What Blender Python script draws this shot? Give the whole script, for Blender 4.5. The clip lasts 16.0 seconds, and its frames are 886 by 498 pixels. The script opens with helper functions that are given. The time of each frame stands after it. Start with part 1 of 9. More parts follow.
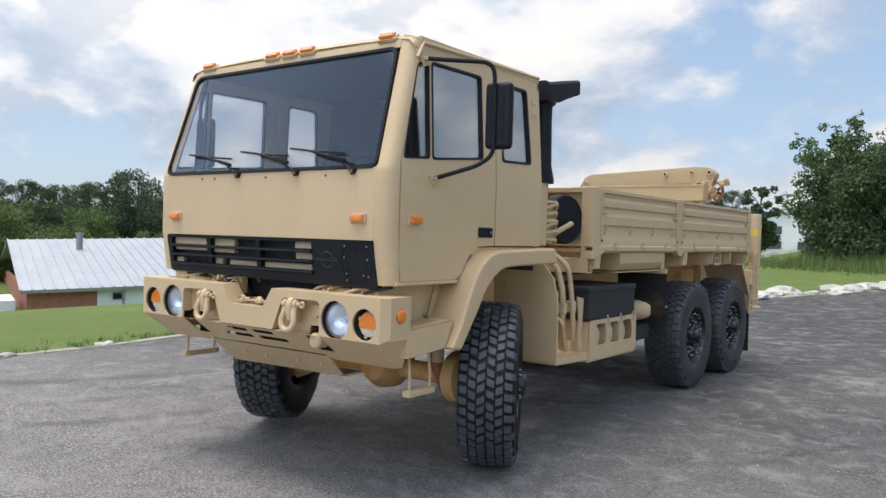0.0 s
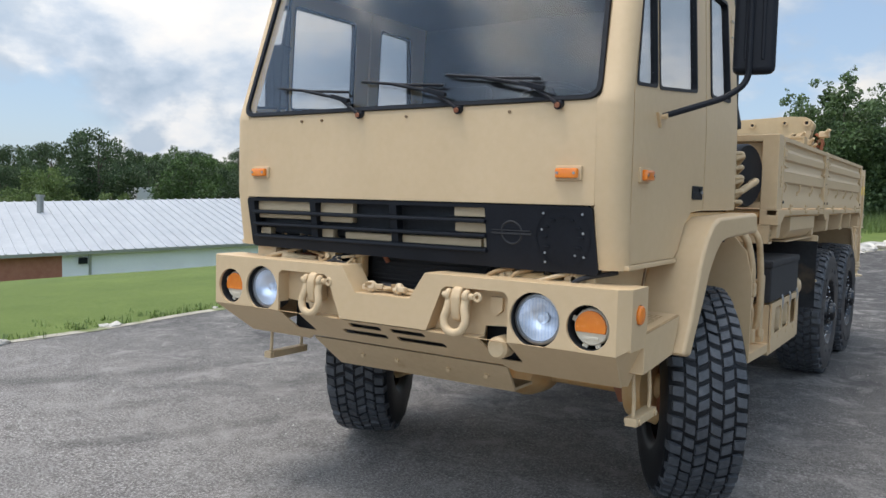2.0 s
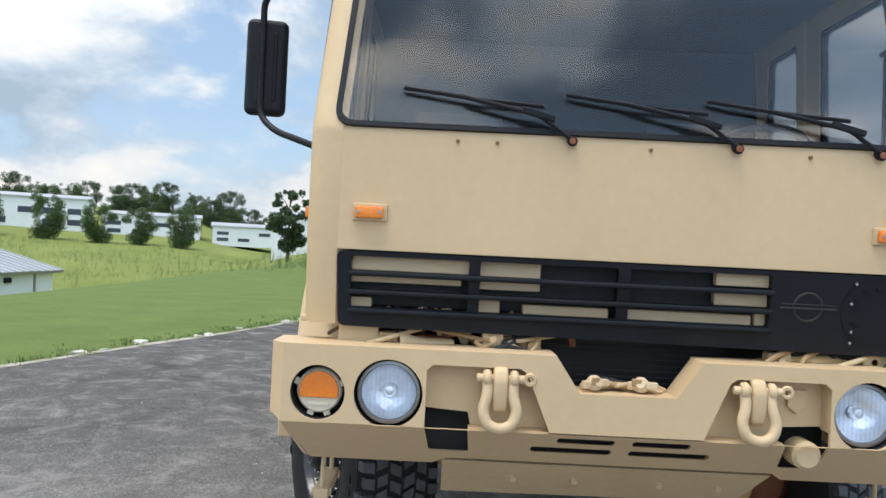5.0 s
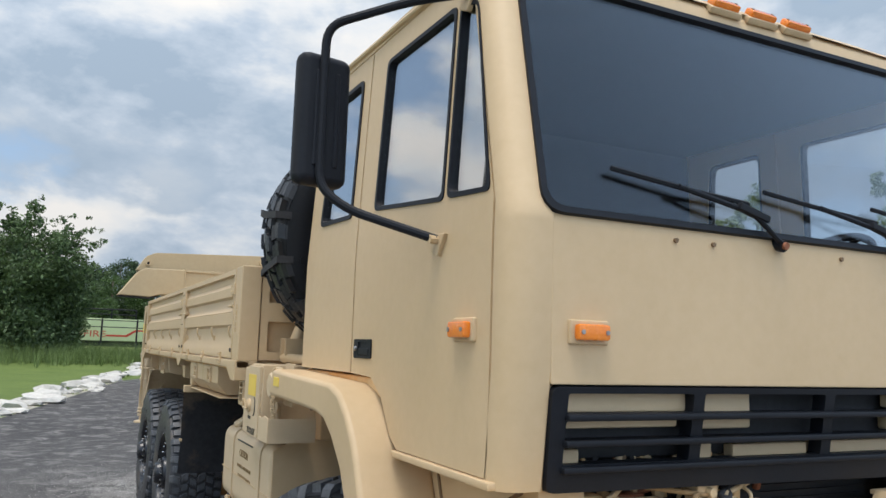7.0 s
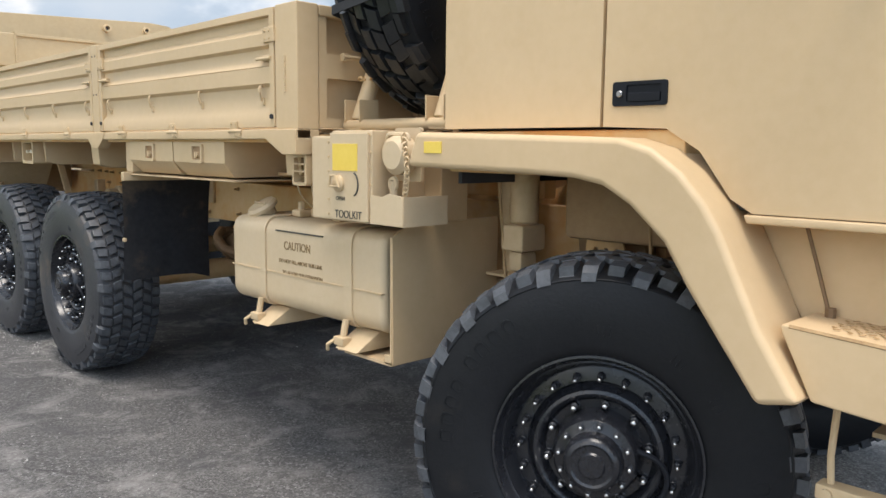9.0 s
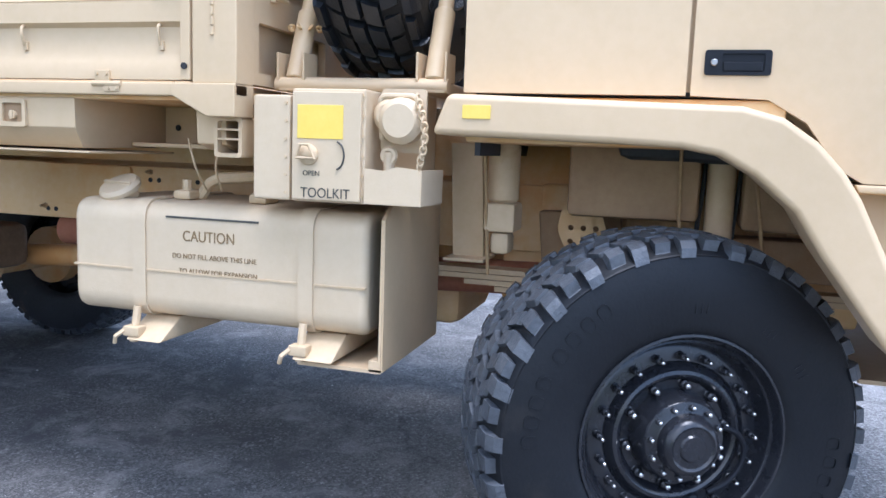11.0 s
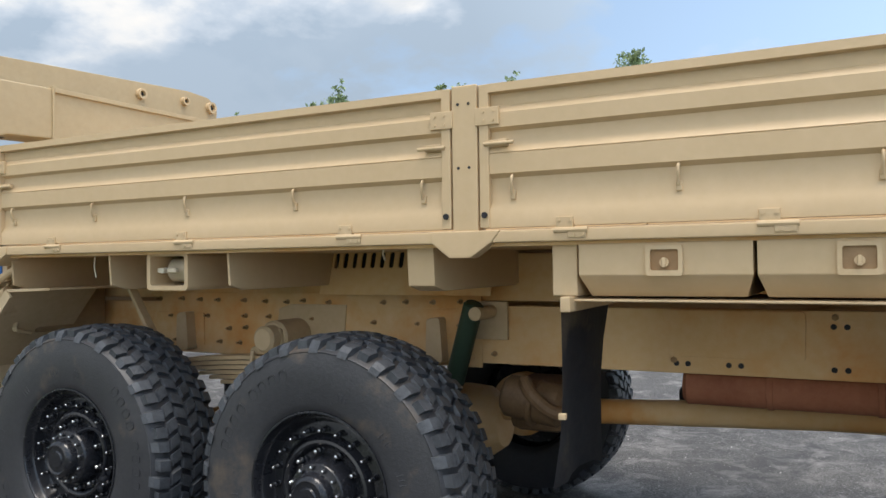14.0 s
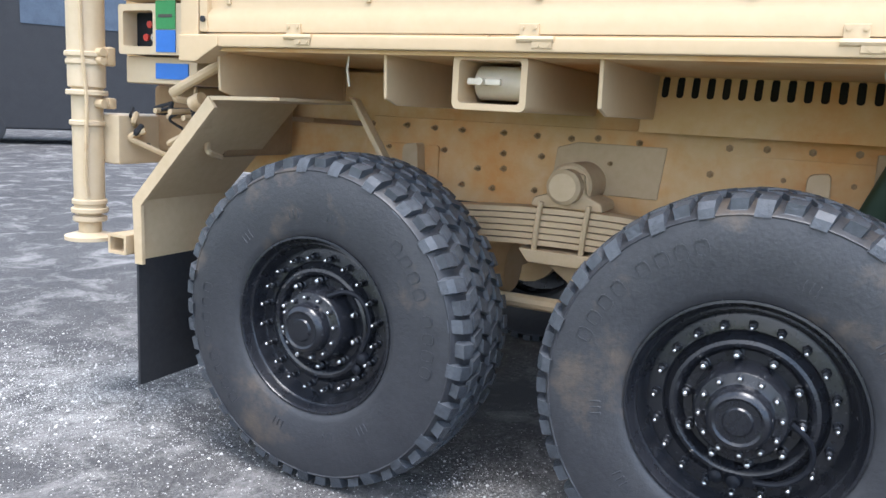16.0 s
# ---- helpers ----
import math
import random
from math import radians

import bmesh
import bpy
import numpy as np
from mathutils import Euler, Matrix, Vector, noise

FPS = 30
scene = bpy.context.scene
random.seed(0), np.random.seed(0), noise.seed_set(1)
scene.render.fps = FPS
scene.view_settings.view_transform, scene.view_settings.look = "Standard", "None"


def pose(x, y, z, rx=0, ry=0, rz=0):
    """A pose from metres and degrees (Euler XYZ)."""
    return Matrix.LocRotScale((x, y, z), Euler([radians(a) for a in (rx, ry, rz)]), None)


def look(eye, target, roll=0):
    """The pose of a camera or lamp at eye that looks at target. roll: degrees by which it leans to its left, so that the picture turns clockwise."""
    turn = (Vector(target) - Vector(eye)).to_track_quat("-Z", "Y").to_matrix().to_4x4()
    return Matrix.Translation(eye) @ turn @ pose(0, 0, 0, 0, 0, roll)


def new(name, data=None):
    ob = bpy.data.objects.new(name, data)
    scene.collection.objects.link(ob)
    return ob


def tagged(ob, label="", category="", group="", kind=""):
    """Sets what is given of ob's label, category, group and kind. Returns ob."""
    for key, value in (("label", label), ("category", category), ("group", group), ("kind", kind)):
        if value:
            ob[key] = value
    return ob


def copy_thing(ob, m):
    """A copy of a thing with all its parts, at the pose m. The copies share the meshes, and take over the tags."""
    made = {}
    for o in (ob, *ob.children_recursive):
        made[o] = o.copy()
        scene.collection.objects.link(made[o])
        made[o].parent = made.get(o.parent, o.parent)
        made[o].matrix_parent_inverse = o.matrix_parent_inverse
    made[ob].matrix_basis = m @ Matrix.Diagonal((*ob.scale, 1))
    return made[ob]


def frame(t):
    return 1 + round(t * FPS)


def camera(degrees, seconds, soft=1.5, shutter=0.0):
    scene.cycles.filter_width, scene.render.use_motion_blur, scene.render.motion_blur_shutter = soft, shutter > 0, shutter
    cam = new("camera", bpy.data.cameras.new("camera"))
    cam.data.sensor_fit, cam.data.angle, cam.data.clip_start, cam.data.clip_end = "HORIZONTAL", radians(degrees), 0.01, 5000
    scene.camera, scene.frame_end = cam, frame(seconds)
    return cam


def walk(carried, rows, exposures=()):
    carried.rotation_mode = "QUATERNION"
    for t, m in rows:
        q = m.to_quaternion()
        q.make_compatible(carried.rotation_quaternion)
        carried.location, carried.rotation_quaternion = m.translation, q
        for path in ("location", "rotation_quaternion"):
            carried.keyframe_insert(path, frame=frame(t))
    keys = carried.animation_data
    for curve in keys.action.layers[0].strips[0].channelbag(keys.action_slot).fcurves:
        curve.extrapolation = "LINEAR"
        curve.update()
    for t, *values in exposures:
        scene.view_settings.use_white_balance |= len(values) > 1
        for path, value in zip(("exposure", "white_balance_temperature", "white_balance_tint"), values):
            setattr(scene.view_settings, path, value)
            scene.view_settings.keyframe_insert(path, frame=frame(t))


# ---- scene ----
cam = camera(58.9, 16.0)
PATH = [
    (0, (4.134, -3.405, 1.612), (2.943, -1.799, 1.577), 1.6),
    (0.5, (3.736, -3.239, 1.61), (2.558, -1.623, 1.585), 2.1),
    (1, (3.319, -3.012, 1.603), (2.108, -1.422, 1.56), 2.6),
    (1.5, (2.823, -2.952, 1.612), (1.633, -1.347, 1.531), 1.8),
    (2, (2.305, -2.927, 1.592), (1.193, -1.27, 1.458), 1.3),
    (2.5, (1.726, -2.887, 1.549), (0.708, -1.177, 1.347), 3.4),
    (3, (1.209, -2.926, 1.547), (0.388, -1.128, 1.239), 2.6),
    (3.5, (0.666, -2.878, 1.524), (0.071, -1.012, 1.12), 2.1),
    (4, (0.131, -2.882, 1.536), (-0.231, -0.952, 1.155), 3.3),
    (4.5, (-0.348, -2.841, 1.589), (-0.503, -0.858, 1.378), 3.0),
    (4.7, (-0.459, -2.781, 1.563), (-0.567, -0.787, 1.461), 2.8),
    (6.8, (-2.052, -1.701, 1.653), (-1.235, 0.106, 1.913), 2.4),
    (7, (-2.155, -1.567, 1.647), (-1.286, 0.217, 1.899), 1.8),
    (7.5, (-2.436, -1.188, 1.615), (-1.439, 0.535, 1.804), 1.2),
    (8, (-2.741, -0.845, 1.569), (-1.608, 0.803, 1.601), 0.8),
    (8.5, (-2.946, -0.475, 1.509), (-1.721, 1.1, 1.372), 0.2),
    (8.7, (-3.006, -0.316, 1.498), (-1.725, 1.208, 1.31), 0.4),
    (10.8, (-3.457, 1.128, 1.35), (-1.571, 1.693, 0.998), 2.5),
    (11, (-3.47, 1.248, 1.378), (-1.567, 1.81, 1.124), 2.1),
    (11.5, (-3.466, 1.618, 1.454), (-1.54, 2.156, 1.491), 1.6),
    (12, (-3.529, 1.942, 1.492), (-1.597, 2.399, 1.736), 0.8),
    (12.5, (-3.565, 2.291, 1.506), (-1.654, 2.794, 1.815), -0.2),
    (13, (-3.594, 2.698, 1.499), (-1.75, 3.422, 1.776), 0.2),
    (13.5, (-3.688, 3.089, 1.488), (-1.881, 3.928, 1.662), 0.1),
    (14, (-3.694, 3.474, 1.452), (-1.917, 4.39, 1.484), -0.8),
    (14.5, (-3.615, 3.871, 1.441), (-1.854, 4.817, 1.369), 0.2),
    (15, (-3.593, 4.27, 1.39), (-1.8, 5.145, 1.247), 1.5),
    (15.5, (-3.498, 4.694, 1.342), (-1.711, 5.558, 1.099), 2.3),
    (16, (-3.426, 5.107, 1.343), (-1.662, 5.982, 0.992), 3.1),
]
walk(cam, [(t, look(e, g, r)) for t, e, g, r in PATH],
     exposures=[(0, 0.24, 6850, 14), (2, 0.2, 6750, 12), (3, 0.25, 6650, 9), (3.6, 0.42, 6800, 10), (4.5, 0.38, 6700, 10), (7, 0.14, 6700, 11), (7.7, 0.18, 6800, 11), (8.7, 0.48, 7000, 12), (11, 1.08, 5450, 17), (11.5, 0.6, 6050, 15), (12, 0.44, 6650, 13), (12.5, 0.3, 6700, 11), (13, 0.28, 6700, 9), (13.5, 0.22, 6600, 10), (14, 0.36, 6900, 12), (14.5, 0.6, 8500, 16), (15, 0.8, 8300, 19), (15.5, 1.08, 6200, 17), (16, 1.3, 6150, 14)])

# ---- sky and sun: bright broken cloud, a soft high sun ----
world = bpy.data.worlds.new("sky")
scene.world = world
world.use_nodes = True
wn, wl = world.node_tree.nodes, world.node_tree.links
wn.clear()
w_out = wn.new("ShaderNodeOutputWorld")
sky = wn.new("ShaderNodeTexSky")
sky.sky_type, sky.sun_disc = "NISHITA", False
SUN_EL, SUN_AZ = 75.0, 228.0      # degrees; azimuth clockwise from +y
sky.sun_elevation, sky.sun_rotation = radians(SUN_EL), radians(SUN_AZ)
w_sky = wn.new("ShaderNodeBackground")
w_sky.inputs["Strength"].default_value = 0.15
wl.new(sky.outputs["Color"], w_sky.inputs["Color"])
# clouds: heaped banks with pale tops and grey-blue undersides, clear pale blue between
tc = wn.new("ShaderNodeTexCoord")


def ramp(nt, fac, stops):
    rp = nt.nodes.new("ShaderNodeValToRGB")
    while len(rp.color_ramp.elements) < len(stops):
        rp.color_ramp.elements.new(0.5)
    for e, (p, c) in zip(rp.color_ramp.elements, stops):
        e.position, e.color = p, (*c, 1) if len(c) == 3 else c
    nt.links.new(fac, rp.inputs[0])
    return rp.outputs["Color"]


def cloud_noise(scale, detail, rough, offset, tall):
    mp = wn.new("ShaderNodeMapping"); mp.inputs["Location"].default_value, mp.inputs["Scale"].default_value = offset, (1, 1, tall)
    wl.new(tc.outputs["Generated"], mp.inputs["Vector"])
    nz = wn.new("ShaderNodeTexNoise")
    nz.inputs["Scale"].default_value, nz.inputs["Detail"].default_value = scale, detail
    nz.inputs["Roughness"].default_value, nz.inputs["Distortion"].default_value = rough, 0.12
    wl.new(mp.outputs[0], nz.inputs["Vector"])
    return nz.outputs["Fac"]


def calc(op, x, y):
    m_ = wn.new("ShaderNodeMath"); m_.operation = op
    for i, v in enumerate((x, y)):
        if isinstance(v, float):
            m_.inputs[i].default_value = v
        else:
            wl.new(v, m_.inputs[i])
    return m_.outputs[0]


heap = cloud_noise(2.7, 10, 0.55, (3.1, 1.7, 0.4), 1.9)
above = cloud_noise(2.7, 10, 0.55, (3.1, 1.7, 0.52), 1.9)
broad = cloud_noise(1.1, 3, 0.5, (5.3, 0.2, 1.1), 1.3)
way = wn.new("ShaderNodeSeparateXYZ"); wl.new(tc.outputs["Generated"], way.inputs[0])
# the banks stand thickest beyond the truck's tail; the sky on the +x side is a duller, bluer layer
bank = calc("MULTIPLY", calc("SUBTRACT", calc("MAXIMUM", calc("ABSOLUTE", way.outputs[1], 0.0), 0.35), 0.62), 0.16)
cover = ramp(world.node_tree, calc("ADD", calc("ADD", heap, calc("MULTIPLY", broad, 0.9)), bank), [(0.875, (0, 0, 0)), (0.955, (1, 1, 1))])
dull = calc("MULTIPLY", calc("MAXIMUM", way.outputs[0], 0.0), 0.42)
lit = calc("SUBTRACT", calc("ADD", calc("MULTIPLY", calc("SUBTRACT", heap, above), 2.4), broad), dull)
tone = ramp(world.node_tree, lit, [(0.26, (0.33, 0.43, 0.55)), (0.43, (0.47, 0.56, 0.67)), (0.58, (0.66, 0.71, 0.76)), (0.78, (0.79, 0.795, 0.79))])
# grey-blue scud low in front of the bright banks
scud = cloud_noise(4.6, 8, 0.52, (0.9, 4.2, 2.3), 1.7)
low = ramp(world.node_tree, way.outputs[2], [(0.12, (0.85, 0.85, 0.85)), (0.46, (0, 0, 0))])
scud_cover = calc("MULTIPLY", ramp(world.node_tree, scud, [(0.53, (0, 0, 0)), (0.585, (1, 1, 1))]), low)
shade = wn.new("ShaderNodeMix"); shade.data_type = "RGBA"; shade.inputs[7].default_value = (0.36, 0.46, 0.58, 1)
wl.new(scud_cover, shade.inputs[0]); wl.new(tone, shade.inputs[6])
tone = shade.outputs[2]
w_cloud = wn.new("ShaderNodeBackground")
wl.new(tone, w_cloud.inputs["Color"])
# the cloud is brighter round the sun
near = wn.new("ShaderNodeVectorMath"); near.operation = "DOT_PRODUCT"
near.inputs[1].default_value = (math.sin(radians(SUN_AZ)) * math.cos(radians(SUN_EL)), math.cos(radians(SUN_AZ)) * math.cos(radians(SUN_EL)), math.sin(radians(SUN_EL)))
wl.new(tc.outputs["Generated"], near.inputs[0])
toward = calc("ADD", calc("MULTIPLY", near.outputs["Value"], 0.5), 0.5)
glare = calc("ADD", calc("MULTIPLY", calc("MULTIPLY", toward, toward), 1.05), 0.72)
glare = calc("MULTIPLY", glare, calc("ADD", calc("MULTIPLY", calc("MULTIPLY", way.outputs[2], way.outputs[2]), 0.25), 1.0))
# the sun's half of the sky, ahead of the truck, is the brighter one
ahead = calc("MINIMUM", calc("MAXIMUM", calc("SUBTRACT", 0.6, calc("MULTIPLY", way.outputs[1], 1.5)), 0.0), 1.0)
lobe = calc("ADD", calc("MULTIPLY", ahead, 0.85), 1.0)
glare = calc("MULTIPLY", glare, lobe)
wl.new(glare, w_cloud.inputs["Strength"])
w_mix = wn.new("ShaderNodeMixShader")
haze = wn.new("ShaderNodeBackground")
haze.inputs["Color"].default_value, haze.inputs["Strength"].default_value = (0.36, 0.53, 0.76, 1), 0.92
wl.new(calc("MULTIPLY", lobe, 0.92), haze.inputs["Strength"])
w_blue = wn.new("ShaderNodeMixShader"); w_blue.inputs[0].default_value = 0.6
wl.new(w_sky.outputs[0], w_blue.inputs[1]); wl.new(haze.outputs[0], w_blue.inputs[2])
wl.new(cover, w_mix.inputs[0]); wl.new(w_blue.outputs[0], w_mix.inputs[1]); wl.new(w_cloud.outputs[0], w_mix.inputs[2])
wl.new(w_mix.outputs[0], w_out.inputs["Surface"])

sun = new("sun", bpy.data.lights.new("sun", "SUN"))
sun.data.energy, sun.data.angle, sun.data.color = 2.3, radians(26), (1.0, 0.96, 0.9)
sd = Vector((math.sin(radians(SUN_AZ)) * math.cos(radians(SUN_EL)), math.cos(radians(SUN_AZ)) * math.cos(radians(SUN_EL)), math.sin(radians(SUN_EL))))
sun.matrix_world = look(sd * 50, (0, 0, 0))


# ---- materials ----
def material(name, a, b, rough=0.55, metal=0.0, scale=3.0, fine=60.0, bump=0.0, bump_scale=None, rough_var=0.1, coat=0.0, stains=None, spec=0.5, by_object=0.0, mid=0.5, wide=0.22):
    """A surface whose colour wanders between a and b at two scales, with fine relief. stains: (colour, scale, share)."""
    m = bpy.data.materials.new(name); m.use_nodes = True
    nt = m.node_tree; n, l = nt.nodes, nt.links
    p = n["Principled BSDF"]
    co = n.new("ShaderNodeTexCoord")
    def nz(s, d=5, r=0.6):
        t = n.new("ShaderNodeTexNoise"); t.inputs["Scale"].default_value = s; t.inputs["Detail"].default_value = d; t.inputs["Roughness"].default_value = r
        l.new(co.outputs["Object"], t.inputs["Vector"]); return t.outputs["Fac"]
    big, small = nz(scale), nz(fine, 3)
    av = n.new("ShaderNodeMath"); av.operation = "MULTIPLY_ADD"; av.inputs[1].default_value = 0.65
    sm = n.new("ShaderNodeMath"); sm.operation = "MULTIPLY"; sm.inputs[1].default_value = 0.35
    l.new(small, sm.inputs[0]); l.new(big, av.inputs[0]); l.new(sm.outputs[0], av.inputs[2])
    col = ramp(nt, av.outputs[0], [(mid - wide, a), (mid + wide, b)])
    if stains:
        sc, ss, share = stains
        f = ramp(nt, nz(ss, 6, 0.65), [(1 - share - 0.06, (0, 0, 0)), (1 - share + 0.08, (1, 1, 1))])
        mx = n.new("ShaderNodeMix"); mx.data_type = "RGBA"
        l.new(f, mx.inputs[0]); l.new(col, mx.inputs[6]); mx.inputs[7].default_value = (*sc, 1)
        col = mx.outputs[2]
    if by_object:
        oi = n.new("ShaderNodeObjectInfo"); mr = n.new("ShaderNodeMapRange")
        mr.inputs[3].default_value, mr.inputs[4].default_value = 1 - by_object, 1 + by_object
        l.new(oi.outputs["Random"], mr.inputs[0])
        vm = n.new("ShaderNodeVectorMath"); vm.operation = "SCALE"
        l.new(col, vm.inputs[0]); l.new(mr.outputs[0], vm.inputs["Scale"]); col = vm.outputs[0]
    l.new(col, p.inputs["Base Color"])
    p.inputs["Metallic"].default_value = metal
    p.inputs["Specular IOR Level"].default_value = spec
    p.inputs["Coat Weight"].default_value = coat
    rr = n.new("ShaderNodeMapRange"); rr.inputs[3].default_value, rr.inputs[4].default_value = rough - rough_var, rough + rough_var
    l.new(big, rr.inputs[0]); l.new(rr.outputs[0], p.inputs["Roughness"])
    if bump:
        bp = n.new("ShaderNodeBump"); bp.inputs["Strength"].default_value = bump; bp.inputs["Distance"].default_value = 0.02
        l.new(nz(bump_scale or fine, 6) , bp.inputs["Height"]); l.new(bp.outputs[0], p.inputs["Normal"])
    return m


def pane(name, tint, gloss=1.0, power=3.4):
    """A thin sheet of tinted glass: lets light through, mirrors at grazing angles."""
    m = bpy.data.materials.new(name); m.use_nodes = True
    n, l = m.node_tree.nodes, m.node_tree.links
    n.clear()
    o = n.new("ShaderNodeOutputMaterial"); tr = n.new("ShaderNodeBsdfTransparent"); gl = n.new("ShaderNodeBsdfGlossy")
    lw = n.new("ShaderNodeLayerWeight"); lw.inputs["Blend"].default_value = 0.5
    pw = n.new("ShaderNodeMath"); pw.operation = "POWER"; pw.inputs[1].default_value = power
    fr = n.new("ShaderNodeMath"); fr.operation = "MULTIPLY_ADD"; fr.inputs[1].default_value = 0.9; fr.inputs[2].default_value = 0.01 * gloss
    l.new(lw.outputs["Facing"], pw.inputs[0]); l.new(pw.outputs[0], fr.inputs[0])
    mx = n.new("ShaderNodeMixShader")
    tr.inputs["Color"].default_value = (*tint, 1); gl.inputs["Roughness"].default_value = 0.02
    l.new(fr.outputs[0], mx.inputs[0]); l.new(tr.outputs[0], mx.inputs[1]); l.new(gl.outputs[0], mx.inputs[2]); l.new(mx.outputs[0], o.inputs["Surface"])
    return m


TAN = material("tan_paint", (0.530, 0.378, 0.212), (0.605, 0.443, 0.265), 0.5, scale=1.3, fine=25, bump=0.03, bump_scale=220, stains=((0.535, 0.375, 0.208), 1.2, 0.30))
TAN_WORN = material("worn_tan_paint", (0.48, 0.342, 0.188), (0.61, 0.46, 0.285), 0.6, scale=2.2, fine=30, bump=0.06, bump_scale=120, stains=((0.40, 0.25, 0.12), 3.0, 0.32))
# tan of the crane, darker than the rest of the truck
TAN_CRANE = material("dull_crane_paint", (0.41, 0.30, 0.165), (0.50, 0.38, 0.225), 0.6, scale=1.5, fine=28, bump=0.05, bump_scale=140, stains=((0.34, 0.24, 0.13), 2.0, 0.25))
TAN_DUSTY = material("rust_tinged_tan_paint", (0.64, 0.385, 0.15), (0.72, 0.52, 0.29), 0.68, scale=1.6, fine=22, bump=0.1, bump_scale=90, stains=((0.64, 0.31, 0.09), 1.4, 0.45))
TAN_TANK = material("weathered_pale_tan_paint", (0.53, 0.40, 0.245), (0.605, 0.472, 0.31), 0.55, scale=2.0, fine=30, bump=0.05, bump_scale=100, stains=((0.45, 0.325, 0.165), 2.4, 0.28))
# brown of dirty parts, also the shade painted into the latch recesses
MUD_SHADE = material("dirt_browned_tan_paint", (0.23, 0.135, 0.065), (0.37, 0.245, 0.13), 0.75, scale=2.6, fine=24, bump=0.12, bump_scale=80, stains=((0.30, 0.17, 0.075), 2.2, 0.4))
RUST = material("rusty_red_primer", (0.24, 0.075, 0.035), (0.36, 0.15, 0.08), 0.8, scale=5, fine=50, bump=0.15)
RUBBER = material("tyre_rubber", (0.004, 0.005, 0.007), (0.010, 0.011, 0.013), 0.46, scale=3, fine=45, bump=0.10, bump_scale=90, stains=((0.024, 0.022, 0.020), 1.8, 0.30), spec=0.24)
RUBBER_DUSTY = material("dusty_tyre_rubber", (0.018, 0.019, 0.023), (0.046, 0.047, 0.051), 0.46, scale=3, fine=45, bump=0.12, bump_scale=90, stains=((0.105, 0.082, 0.062), 3.2, 0.36))
TREAD_NEW = material("unworn_tread_rubber", (0.005, 0.006, 0.008), (0.016, 0.018, 0.021), 0.36, scale=7, fine=50, bump=0.18, bump_scale=60, stains=((0.035, 0.033, 0.030), 5.0, 0.28))
TREAD = material("dusty_tread_rubber", (0.026, 0.029, 0.034), (0.088, 0.096, 0.108), 0.44, scale=9, fine=60, bump=0.22, bump_scale=70, stains=((0.13, 0.135, 0.14), 9.0, 0.30))
BOLT = material("browned_bolt", (0.13, 0.075, 0.035), (0.24, 0.15, 0.08), 0.6, scale=20)
STUD = material("browned_stud", (0.26, 0.155, 0.065), (0.42, 0.28, 0.14), 0.65, scale=20, fine=90, bump=0.1)
BLACK = material("black_plastic", (0.006, 0.007, 0.010), (0.013, 0.015, 0.02), 0.5, scale=5, fine=80, bump=0.03, spec=0.2)
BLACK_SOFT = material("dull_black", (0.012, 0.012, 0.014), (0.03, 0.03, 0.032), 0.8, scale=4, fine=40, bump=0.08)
BLACK_GLOSS = material("gloss_black_paint", (0.008, 0.009, 0.012), (0.020, 0.021, 0.025), 0.26, scale=6, fine=60, bump=0.05, bump_scale=60)
GREY_FLAP = material("dusty_black_flap", (0.012, 0.014, 0.018), (0.060, 0.062, 0.068), 0.62, scale=2.2, fine=30, bump=0.10, bump_scale=14, stains=((0.15, 0.115, 0.08), 2.6, 0.40))
INTERIOR = material("dark_cab_lining", (0.02, 0.022, 0.026), (0.05, 0.053, 0.06), 0.8, scale=4, fine=50)
STEEL = material("bright_steel", (0.55, 0.55, 0.55), (0.8, 0.8, 0.8), 0.25, metal=1.0, scale=20)
STEEL_DULL = material("dull_steel", (0.25, 0.25, 0.25), (0.42, 0.42, 0.42), 0.45, metal=1.0, scale=14)
CHROME = material("reflector_chrome", (0.85, 0.87, 0.9), (0.95, 0.95, 0.95), 0.05, metal=1.0, rough_var=0.05, bump=0.05, bump_scale=60)
REFLECTOR = material("frosted_reflector", (0.80, 0.83, 0.87), (0.92, 0.93, 0.95), 0.30, metal=1.0, rough_var=0.06, bump=0.25, bump_scale=45)
AMBER = material("amber_lens", (0.75, 0.16, 0.006), (0.88, 0.26, 0.015), 0.25, scale=30, fine=140, bump=0.15, bump_scale=170, coat=0.6)
CREAM = material("cream_plastic", (0.62, 0.55, 0.42), (0.7, 0.63, 0.5), 0.5)
YELLOW = material("yellow_sticker", (0.72, 0.50, 0.07), (0.80, 0.58, 0.11), 0.5, scale=9)
BLUE = material("blue_sticker", (0.02, 0.13, 0.45), (0.03, 0.17, 0.55), 0.45)
GREEN = material("green_sticker", (0.02, 0.20, 0.05), (0.03, 0.26, 0.07), 0.45)
OLIVE = material("olive_damper_paint", (0.018, 0.04, 0.025), (0.03, 0.06, 0.035), 0.5)
STENCIL = material("black_stencil_paint", (0.03, 0.03, 0.028), (0.09, 0.08, 0.06), 0.7, fine=120)
BROWN_TEXT = material("faded_brown_stencil_paint", (0.16, 0.10, 0.04), (0.28, 0.18, 0.08), 0.7, fine=120)
RED = material("red_paint", (0.45, 0.03, 0.02), (0.55, 0.05, 0.03), 0.4)
GLASS = pane("tinted_glass", (0.98, 0.985, 0.99), 4.0)
GLASS_SIDE = pane("side_glass", (0.97, 0.98, 0.985), 13.0, 1.5)
LENS = pane("lamp_glass", (0.95, 0.97, 1.0))


